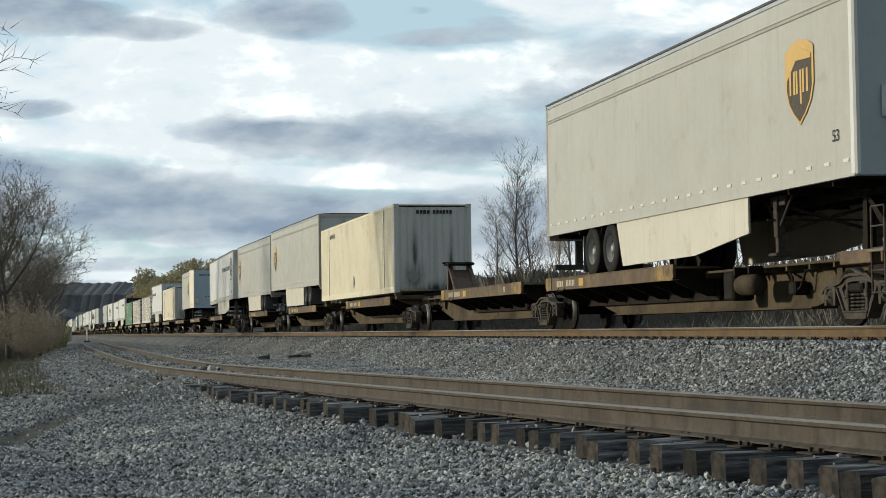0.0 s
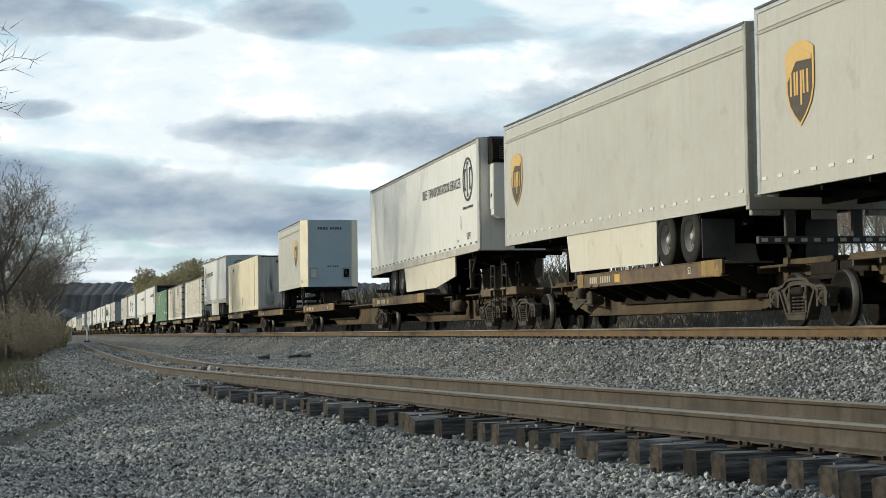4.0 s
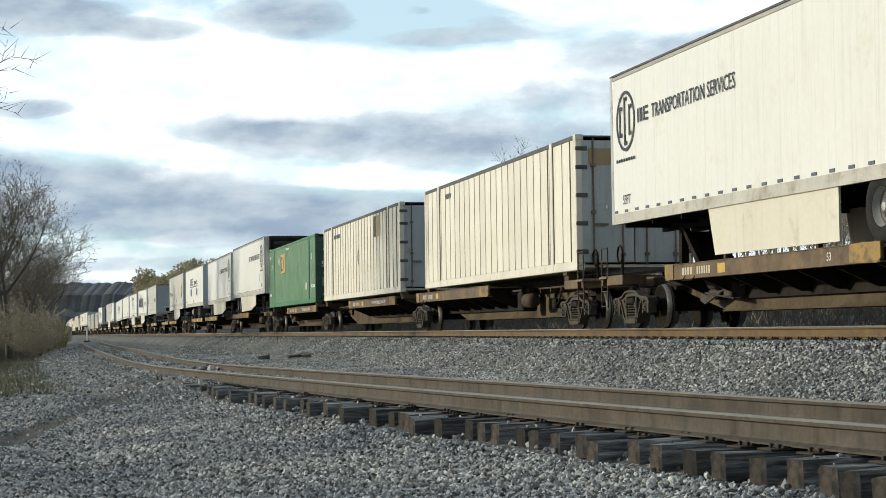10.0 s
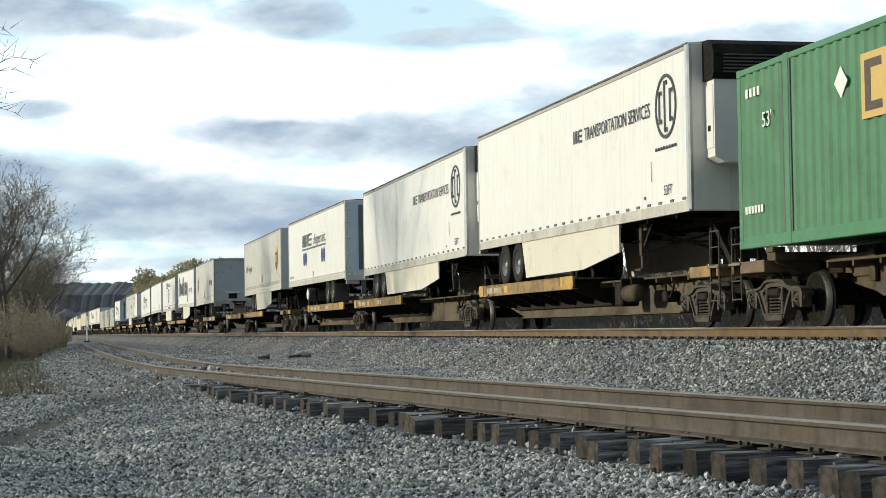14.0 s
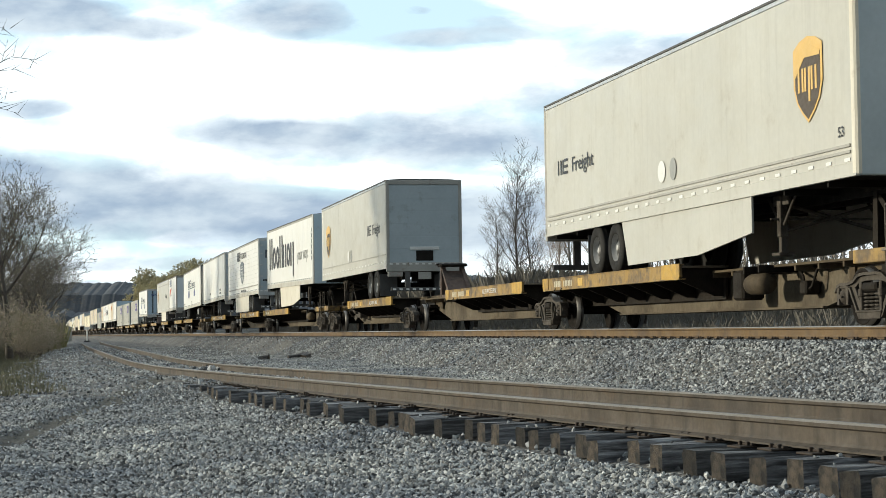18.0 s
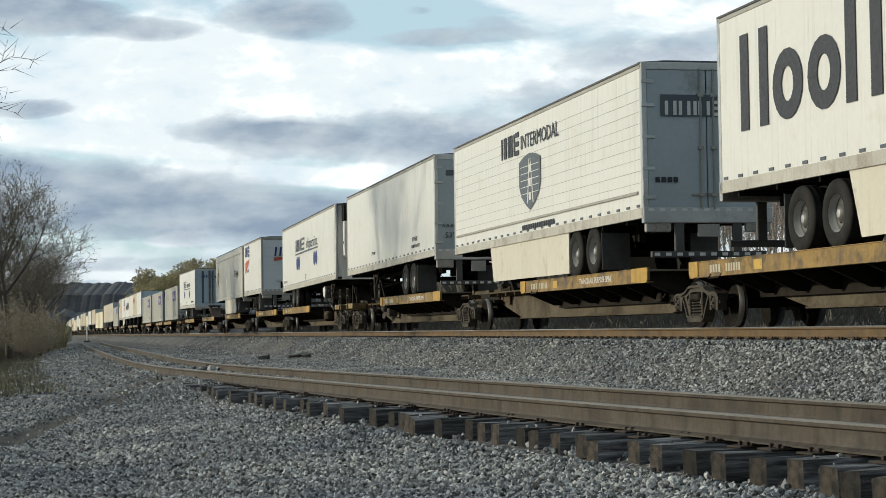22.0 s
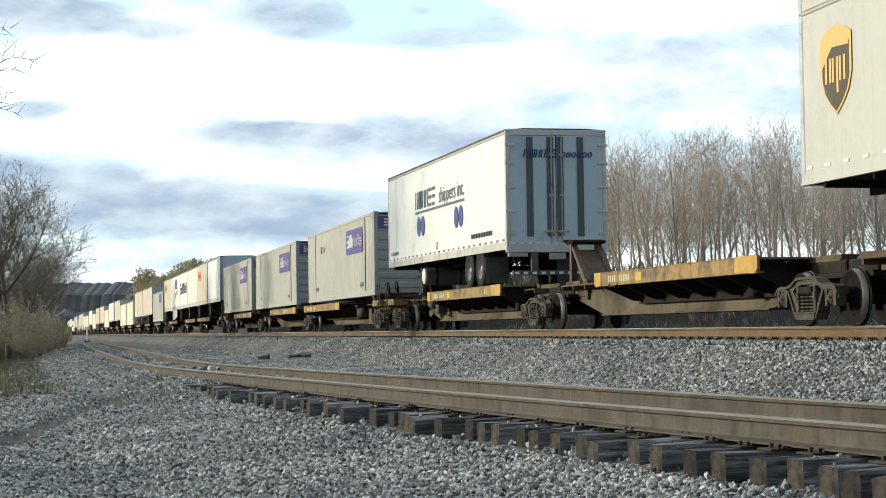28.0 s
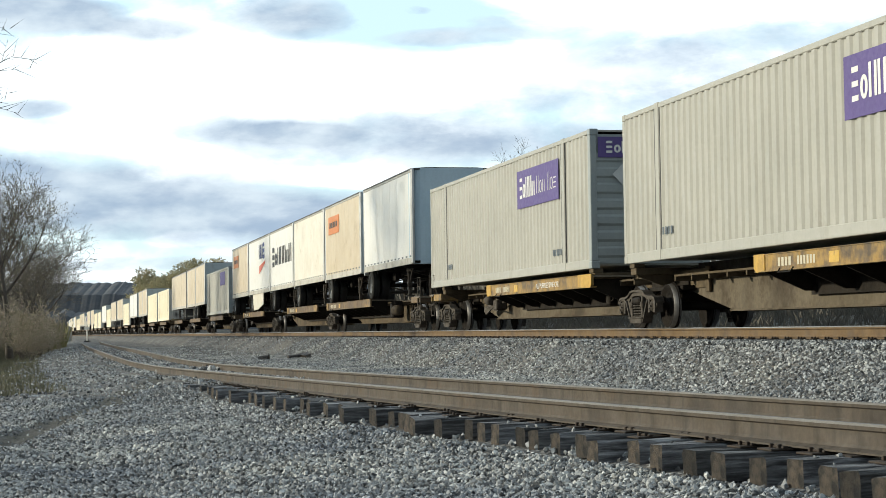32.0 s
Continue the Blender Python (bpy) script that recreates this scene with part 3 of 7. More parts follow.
def ground():
    ys = [-400, -120, -60, -30, -15, -6, 0] + [4 + 0.5 * i for i in range(60)] + [34 + i for i in range(40)] + [74 + 3 * i for i in range(40)]
    ys += [194 + 12 * i for i in range(30)] + [560, 620, 700, 800, 950, 1150, 1400, 1800, 2400, 3200, 4500]
    cs = [-4000, -2000, -1000, -500, -260, -150, -90, -60, -45] + [-36 + i for i in range(14)] + [-22 + 0.35 * i for i in range(80)] + [6.2 + i for i in range(14)]
    cs += [22, 26, 32, 40, 55, 80, 130, 240, 500, 1000, 2000, 4000]
    v, st = [], []
    for y in ys:
        for c in cs:
            x = main_x(y) + c
            z, s = terrain(x, y)
            v.append((x, y, z)); st.append(s)
    n = len(cs)
    f = [(j * n + i, j * n + i + 1, (j + 1) * n + i + 1, (j + 1) * n + i) for j in range(len(ys) - 1) for i in range(n - 1)]
    me = bpy.data.meshes.new("ground")
    me.from_pydata(v, [], f)
    me.materials.append(M_GROUND)
    a = me.attributes.new("stony", "FLOAT", "POINT")
    a.data.foreach_set("value", st)
    me.polygons.foreach_set("use_smooth", [True] * len(f))
    tagged(new("ground", me), "grey crushed-stone ballast and dry grass beside the tracks", "ground", kind="structure")


ground()


def stone_material(name, dark, light):
    m = bpy.data.materials.new(name)
    m.use_nodes = True
    N, L = m.node_tree.nodes, m.node_tree.links
    g = N.new("ShaderNodeNewGeometry")
    r = N.new("ShaderNodeValToRGB")
    stops = [(0.0, dark), (0.45, tuple(0.55 * a + 0.45 * b for a, b in zip(dark, light))), (0.8, tuple(0.3 * a + 0.7 * b for a, b in zip(dark, light))), (1.0, light)]
    while len(r.color_ramp.elements) < 4: r.color_ramp.elements.new(0.5)
    for e, (p, c) in zip(r.color_ramp.elements, stops): e.position, e.color = p, (*c, 1)
    L.new(g.outputs["Random Per Island"], r.inputs[0])
    tc, n = N.new("ShaderNodeTexCoord"), N.new("ShaderNodeTexNoise")
    n.inputs["Scale"].default_value = 60
    L.new(tc.outputs["Object"], n.inputs["Vector"])
    mx = N.new("ShaderNodeMix"); mx.data_type, mx.blend_type = "RGBA", "OVERLAY"; mx.inputs[0].default_value = 0.6
    L.new(r.outputs[0], mx.inputs[6]); L.new(n.outputs[0], mx.inputs[7])
    big, rb, my = N.new("ShaderNodeTexNoise"), N.new("ShaderNodeValToRGB"), N.new("ShaderNodeMix")
    big.inputs["Scale"].default_value, big.inputs["Detail"].default_value = 0.45, 5
    L.new(tc.outputs["Object"], big.inputs["Vector"]); L.new(big.outputs[0], rb.inputs[0])
    rb.color_ramp.elements[0].position, rb.color_ramp.elements[0].color = 0.34, (0.66, 0.69, 0.74, 1)     # darker blue-grey patches
    rb.color_ramp.elements[1].position, rb.color_ramp.elements[1].color = 0.64, (1.20, 1.18, 1.13, 1)     # paler, warmer ones
    my.data_type, my.blend_type = "RGBA", "MULTIPLY"; my.inputs[0].default_value = 1.0
    L.new(mx.outputs[2], my.inputs[6]); L.new(rb.outputs[0], my.inputs[7])
    L.new(my.outputs[2], N["Principled BSDF"].inputs["Base Color"])
    N["Principled BSDF"].inputs["Roughness"].default_value = 0.9
    return m


M_STONE = stone_material("crushed_stone", (0.034, 0.037, 0.042), (0.62, 0.64, 0.655))


def stones(name, spots, lo, hi, label, seed):
    """Loose angular stones, each a squashed and twisted octahedron with its corners cut uneven."""
    rng = np.random.default_rng(seed)
    P = np.array(spots)
    n = len(P)
    base = np.array([(1, 0, 0), (-1, 0, 0), (0, 1, 0), (0, -1, 0), (0, 0, 1), (0, 0, -1), (0.62, 0.62, 0.5), (-0.62, -0.6, 0.5)], float)
    faces = np.array([(0, 2, 6), (2, 4, 6), (4, 0, 6), (1, 3, 7), (3, 4, 7), (4, 1, 7), (2, 1, 4), (3, 0, 4), (2, 0, 5), (1, 2, 5), (3, 1, 5), (0, 3, 5)])
    k = len(base)
    size = rng.uniform(lo, hi, (n, 1, 1)) * rng.uniform(0.6, 1.25, (n, 1, 3))
    V = base[None] * size * rng.uniform(0.72, 1.2, (n, k, 1))
    a, b = rng.uniform(0, 6.28, n), rng.uniform(-0.7, 0.7, n)
    R = np.zeros((n, 3, 3))
    R[:, 0, 0], R[:, 0, 1], R[:, 1, 0], R[:, 1, 1], R[:, 2, 2] = np.cos(a), -np.sin(a), np.sin(a), np.cos(a), 1
    T = np.zeros((n, 3, 3))
    T[:, 0, 0], T[:, 0, 2], T[:, 2, 0], T[:, 2, 2], T[:, 1, 1] = np.cos(b), np.sin(b), -np.sin(b), np.cos(b), 1
    V = np.einsum("nij,njk,nlk->nli", R, T, V) + P[:, None]
    F = (faces[None] + (np.arange(n) * k)[:, None, None]).reshape(-1)
    me = bpy.data.meshes.new(name)
    me.vertices.add(n * k)
    me.vertices.foreach_set("co", V.reshape(-1))
    me.loops.add(len(F))
    me.loops.foreach_set("vertex_index", F)
    me.polygons.add(len(F) // 3)
    me.polygons.foreach_set("loop_start", np.arange(0, len(F), 3))
    me.materials.append(M_STONE)
    me.update(calc_edges=True)
    me.polygons.foreach_set("use_smooth", [False] * (len(F) // 3))
    return tagged(new(name, me), label, "gravel", kind="stuff")


def ballast():
    rng = random.Random(5)
    near, bank, mid = [], [], []
    while len(near) < 92000:
        d = 8.5 + 24 * rng.random() ** 1.5
        a = rng.uniform(-0.262, 0.262)
        x, y = d * math.tan(a), d
        w = (x - near_x(y)) * 0.955
        if w < -13: continue
        if -1.33 < w < 1.36: continue
        z, s = terrain(x, y)
        if rng.random() > 0.06 + s: continue
        near.append((x, y, z + 0.003 + 0.014 * rng.random() + (rng.random() * 0.03 * math.exp(-((w + 1.45) / 0.16) ** 2) if w < 0 else 0)))
    while len(mid) < 15000:
        y = 9 + 50 * rng.random() ** 1.4
        w = rng.uniform(-4.5, 4.5) if rng.random() < 0.6 else rng.uniform(-1.25, 1.25)
        x = near_x(y) + w / 0.955
        if abs(x) > 0.27 * y or y < 26 and abs(w) > 1.4: continue
        z, s = terrain(x, y)
        mid.append((x, y, z + 0.006))
    while len(bank) < 50000:
        y = 17 + 58 * rng.random() ** 1.3
        v = -rng.uniform(1.0, 6.2)
        x = main_x(y) + v / 0.977
        if x > 0.275 * y or x < -0.27 * y: continue
        z, s = terrain(x, y)
        bank.append((x, y, z + 0.006))
    far = []
    while len(far) < 14000:
        y = rng.uniform(42, 130)
        x = near_x(y) + rng.uniform(-7.5, 11)
        if x < -0.262 * y or x > main_x(y) - 1.6: continue
        z, s = terrain(x, y)
        if rng.random() < s: far.append((x, y, z + 0.006))
    stones("ballast_stones", far, 0.022, 0.048, "coarse grey stones scattered along the tracks", 4)
    stones("ballast_stones", near, 0.011, 0.028, "loose grey crushed-stone ballast beside the siding", 1)
    stones("ballast_stones", mid, 0.02, 0.042, "loose grey ballast between the siding ties", 2)
    stones("ballast_stones", bank, 0.018, 0.038, "grey ballast shoulder below the main track", 3)


ballast()


# ---- rails and ties ----
RAIL = [(-0.075, 0), (-0.075, 0.012), (-0.02, 0.03), (-0.009, 0.05), (-0.009, 0.135), (-0.035, 0.148), (-0.037, 0.172), (-0.028, 0.186),
        (0.028, 0.186), (0.037, 0.172), (0.035, 0.148), (0.009, 0.135), (0.009, 0.05), (0.02, 0.03), (0.075, 0.012), (0.075, 0)]


def rail(name, line, label, head, flank):
    """One rail: the profile carried along a line of (point, sideways)."""
    v, f, k = [], [], len(RAIL)
    for p, side in line:
        for a, h in RAIL:
            v.append((p[0] + side[0] * a, p[1] + side[1] * a, p[2] + h - 0.186))
    for j in range(len(line) - 1):
        for i in range(k):
            f.append((j * k + i, j * k + (i + 1) % k, (j + 1) * k + (i + 1) % k, (j + 1) * k + i))
    me = bpy.data.meshes.new(name)
    me.from_pydata(v, [], f)
    me.materials.append(flank)
    me.materials.append(head)
    me.polygons.foreach_set("material_index", [1 if i % k in (6, 7, 8) else 0 for i in range(len(f))])
    tagged(new(name, me), label, "rail", kind="structure")


def main_line(e):
    out = []
    for s in list(range(-60, 120, 3)) + list(range(120, 900, 15)):
        m = on_track(s)
        p, side = m @ Vector((0, -e, 0)), m.to_3x3() @ Vector((0, 1, 0))
        out.append((p, side))
    return out


def siding_at(y, w):
    d = (near_x(y + 0.5) - near_x(y - 0.5))
    L = math.hypot(d, 1)
    side = (1 / L, -d / L)
    return (near_x(y) + side[0] * w, y + side[1] * w, SIDING_Z - sunk(y)), side, math.atan2(-d, 1)


rail("rail_1", main_line(0.753), "rusty main-track rail with a bright worn head", M_HEAD, M_RUST)
rail("rail_2", main_line(-0.753), "rusty main-track rail with a bright worn head", M_HEAD, M_RUST)
ys = [2 + 0.75 * i for i in range(100)] + [77 + 4 * i for i in range(20)]
for i, w in enumerate((-0.753, 0.753)):
    rail("rail_%d" % (3 + i), [siding_at(y, w)[:2] for y in ys], "brown rusted siding rail with a dull head", M_OLDHEAD, M_STEEL)


def tie_mesh(seed):
    rng = random.Random(seed)
    m = Mesh()
    n, L, W, H = 9, 1.3, 0.108, 0.178
    rows = []
    for i in range(n):
        x = -L + 2 * L * i / (n - 1)
        j = lambda a: rng.uniform(-a, a)
        c = 0.012 if 0 < i < n - 1 else 0.02
        rows.append([(x, -W + j(.012), -H), (x, -W + j(.012), -c + j(.010)), (x, -W + c + j(.010), j(.011)), (x, W - c + j(.010), j(.011)), (x, W + j(.012), -c + j(.010)), (x, W + j(.012), -H)])
    v = [p for r in rows for p in r]
    f = [(i * 6 + k, i * 6 + (k + 1) % 6, (i + 1) * 6 + (k + 1) % 6, (i + 1) * 6 + k) for i in range(n - 1) for k in range(6)]
    m.add(v, f + [tuple(range(6))[::-1], tuple(range((n - 1) * 6, n * 6))])
    me = m.data("tie", M_TIE, M_TIE_END)
    for p in me.polygons:
        if abs(p.normal.x) > 0.8: p.material_index = 1
    return me


def plate_mesh():
    m = Mesh().box(-0.21, 0.21, -0.1, 0.1, 0, 0.014, 0.004).box(-0.12, -0.08, -0.1, 0.1, 0.014, 0.03, 0.004).box(0.08, 0.12, -0.1, 0.1, 0.014, 0.03, 0.004)
    for x in (-0.125, 0.125):
        for y in (-0.055, 0.055):
            m.box(x - 0.014, x + 0.014, y - 0.012, y + 0.012, 0.014, 0.042, 0.003)
    return m.data("tie_plate", M_PLATE)


def ties():
    rng = random.Random(11)
    shapes, plate = [tie_mesh(i) for i in range(6)], plate_mesh()
    top = SIDING_Z - 0.186 - 0.018
    siding = thing("siding_ties", "dark weathered timber ties of the siding with exposed sawn ends", "railway ties", kind="structure")
    y, loose = 7.0, []
    while y < 34:
        p, side, a = siding_at(y, 0)
        me = shapes[rng.randrange(6)]
        t = part("tie", me, None, siding, m=pose(p[0] + side[0] * rng.uniform(-.13, .11), p[1], top - sunk(y) + rng.uniform(-.016, .002), 0, rng.uniform(-.3, .3), math.degrees(a) + rng.uniform(-2.4, 2.4)))
        for w in (-0.753, 0.753):
            part("tie_plate", plate, None, t, m=pose(w, 0, 0.001))
        for _ in range(rng.choice((0, 0, 1, 2, 3))):     # a few stones kicked up on the tie
            q = t.matrix_basis @ Vector((rng.choice((-1, -1, 1)) * rng.uniform(0.95, 1.27), rng.uniform(-.075, .075), 0.012))
            loose.append(tuple(q))
        y += 0.43 + rng.uniform(-0.10, 0.11)
    stones("loose_stones", loose, 0.012, 0.026, "loose stones lying on the siding ties", 12)
    line = thing("main_ties", "dark timber ties bedded in the main-track ballast", "railway ties", kind="structure")
    s = -14.0
    while s < 85:
        part("tie", shapes[rng.randrange(6)], None, line, m=on_track(s, -0.204 + rng.uniform(-.01, .004)) @ pose(0, 0, 0, 0, 0, 90 + rng.uniform(-1, 1)))
        if s < 38: part("tie_plate", plate, None, line, m=on_track(s, -0.186) @ pose(0, -0.753, -0.012, 0, 0, 90))
        s += 0.5 + rng.uniform(-.03, .03)


ties()
# ---- railway trucks and spine-car units ----
def sideframe_mesh():
    """A cast side frame: arched top chord with proud flanges, raking struts, spring seat, pedestal jaws."""
    m = Mesh()
    top = [(-1.13, 0.50), (-1.06, 0.575), (-0.95, 0.605), (-0.70, 0.605), (-0.52, 0.64), (-0.38, 0.715), (-0.2, 0.735), (0.2, 0.735), (0.38, 0.715), (0.52, 0.64), (0.70, 0.605), (0.95, 0.605), (1.06, 0.575), (1.13, 0.50)]
    under = [(1.10, 0.41), (0.80, 0.50), (0.60, 0.50), (0.42, 0.60), (0.2, 0.63), (-0.2, 0.63), (-0.42, 0.60), (-0.60, 0.50), (-0.80, 0.50), (-1.10, 0.41)]
    m.prism(top + under, -0.055, 0.055)
    for (a, b), (c, d) in zip(top, top[1:]): m.prism([(a, b + 0.012), (c, d + 0.012), (c, d - 0.03), (a, b - 0.03)], -0.095, 0.095)     # top flange
    for s in (-1, 1):
        m.prism([(s * 0.66, 0.52), (s * 0.53, 0.55), (s * 0.25, 0.17), (s * 0.36, 0.12)], -0.06, 0.06)
        m.prism([(s * 0.67, 0.535), (s * 0.635, 0.55), (s * 0.34, 0.13), (s * 0.375, 0.115)], -0.095, 0.095)
        m.box(s * 0.31 - 0.035, s * 0.31 + 0.035, -0.085, 0.085, 0.2, 0.62, 0.012)
        m.box(s * 0.31 - 0.05, s * 0.31 + 0.05, -0.10, 0.0, 0.40, 0.52, 0.015)
        for x in (s * 0.89 - 0.15, s * 0.89 + 0.15): m.prism([(x - 0.035, 0.30), (x + 0.035, 0.30), (x + 0.05, 0.56), (x - 0.05, 0.56)], -0.085, 0.085)
    m.prism([(-0.38, 0.20), (0.38, 0.20), (0.34, 0.10), (-0.34, 0.10)], -0.11, 0.11)
    m.box(-0.40, 0.40, -0.125, 0.125, 0.185, 0.215, 0.01)
    return m.data("side_frame", M_TRUCK)


def bearing_mesh():
    m = Mesh().turned([(0, -0.11), (0.05, -0.105), (0.085, -0.085), (0.10, -0.05), (0.125, -0.03), (0.125, 0.10), (0, 0.10)], (0, 0, 0), n=16)
    for i in range(3):
        a = i * 2.094
        m.tube((0.055 * math.cos(a), -0.125, 0.055 * math.sin(a)), (0.055 * math.cos(a), -0.09, 0.055 * math.sin(a)), 0.016, n=6)
    m.box(-0.13, 0.13, -0.07, 0.08, 0.115, 0.16, 0.01)
    return m.data("bearing_cap", M_TRUCK)


def spring_mesh():
    m = Mesh()
    for x in (-0.17, 0.0, 0.17):
        for i in range(5):
            z = 0.218 + i * 0.052
            m.turned([(0.050, 0.0), (0.074, 0.017), (0.050, 0.034), (0.034, 0.017), (0.050, 0.0)], (0, 0, 0), n=10)
            m.v[-50:] = [(x + a, c - 0.02, z + b) for a, b, c in m.v[-50:]]
    return m.data("springs", M_TRUCK)


def wheelset_mesh():
    m = Mesh()
    for s in (-1, 1):
        prof = [(0.08, s * 0.70), (0.10, s * 0.78), (0.14, s * 0.76), (0.33, s * 0.735), (0.37, s * 0.79), (0.41, s * 0.795), (0.42, s * 0.70), (0.445, s * 0.682), (0.445, s * 0.655), (0.37, s * 0.655), (0.33, s * 0.69), (0.14, s * 0.68), (0.08, s * 0.66)]
        m.turned(prof, (0, 0, 0), n=32)
        for i in range(6):     # hand holes in the plate
            a = i * math.pi / 3
            m.tube((0.235 * math.cos(a), s * 0.742, 0.235 * math.sin(a)), (0.235 * math.cos(a), s * 0.752, 0.235 * math.sin(a)), 0.03, n=8)
    m.tube((0, -1.0, 0), (0, 1.0, 0), 0.08, n=12)
    me = m.data("wheelset", M_WHEEL, M_TREAD)
    for p in me.polygons:
        c = p.center
        r = math.hypot(c.x, c.z)
        if r > 0.405 and abs(p.normal.y) < 0.6: p.material_index = 1
    return me


SHAPES = dict(frame=sideframe_mesh(), cap=bearing_mesh(), spring=spring_mesh(), wheels=wheelset_mesh(),
              bolster=Mesh().box(-0.22, 0.22, -1.13, 1.13, 0.475, 0.60, 0.03).box(-0.3, 0.3, -0.3, 0.3, 0.5, 0.72, 0.03).data("bolster", M_BLACK))


def truck(x, unit, s_mid, spin):
    t = part("truck", SHAPES["bolster"], None, unit, "dusty two-axle cast-steel truck", pose(x, 0, 0))
    for y in (-1, 1):
        part("side_frame", SHAPES["frame"], None, t, m=pose(0, y * 1.02, 0))
        part("spring_nest", SHAPES["spring"], None, t, m=pose(0, y * 1.02, 0), kind="stuff")
    for dx in (-0.89, 0.89):
        for y in (-1, 1):
            part("bearing_cap", SHAPES["cap"], None, t, m=pose(dx, y * 1.03, 0.42, 0, 0, 0 if y < 0 else 180))
        w = part("wheelset", SHAPES["wheels"], None, t, m=pose(dx, 0, 0.42))
        if spin:
            WHEELS.append((w, s_mid - x - dx, dx))


DECK = 1.10
BRACKET = {y: Mesh().prism([(y * 0.33, 1.0), (y * 0.33, 0.56), (y * 0.6, 0.56), (y * 1.26, 0.84), (y * 1.26, 1.06)], -0.03, 0.03, "x").box(-0.09, 0.09, y * 0.36, y * 1.24, DECK - 0.065, DECK - 0.036, 0.003).data("bracket", M_BLACK) for y in (-1, 1)}


def marks(m, x0, z0, widths, h, y, gap=0.04):
    """Unreadable or private writing: a row of plain bars."""
    x = x0
    for w in widths:
        if w > 0: m.box(x, x + w, y - 0.003, y, z0, z0 + h)
        x += abs(w) + gap
    return m


def letters(body, height, mat, parent, m, name="lettering", width=None):
    """Readable words in the built-in typeface; upright on the near wall."""
    cu = bpy.data.curves.new("words", "FONT")
    cu.body, cu.size, cu.extrude, cu.resolution_u = body, height / 0.70, 0.002, 2
    tmp = new("words", cu)
    me = bpy.data.meshes.new_from_object(tmp.evaluated_get(bpy.context.evaluated_depsgraph_get()))
    bpy.data.objects.remove(tmp)
    me.materials.clear()
    me.materials.append(mat)
    if width:
        lo, hi = min(v.co.x for v in me.vertices), max(v.co.x for v in me.vertices)
        for v in me.vertices: v.co.x = (v.co.x - lo) * width / (hi - lo)
    return part(name, me, None, parent, m=m @ pose(0, 0, 0, 90, 0, 0), kind="stuff")


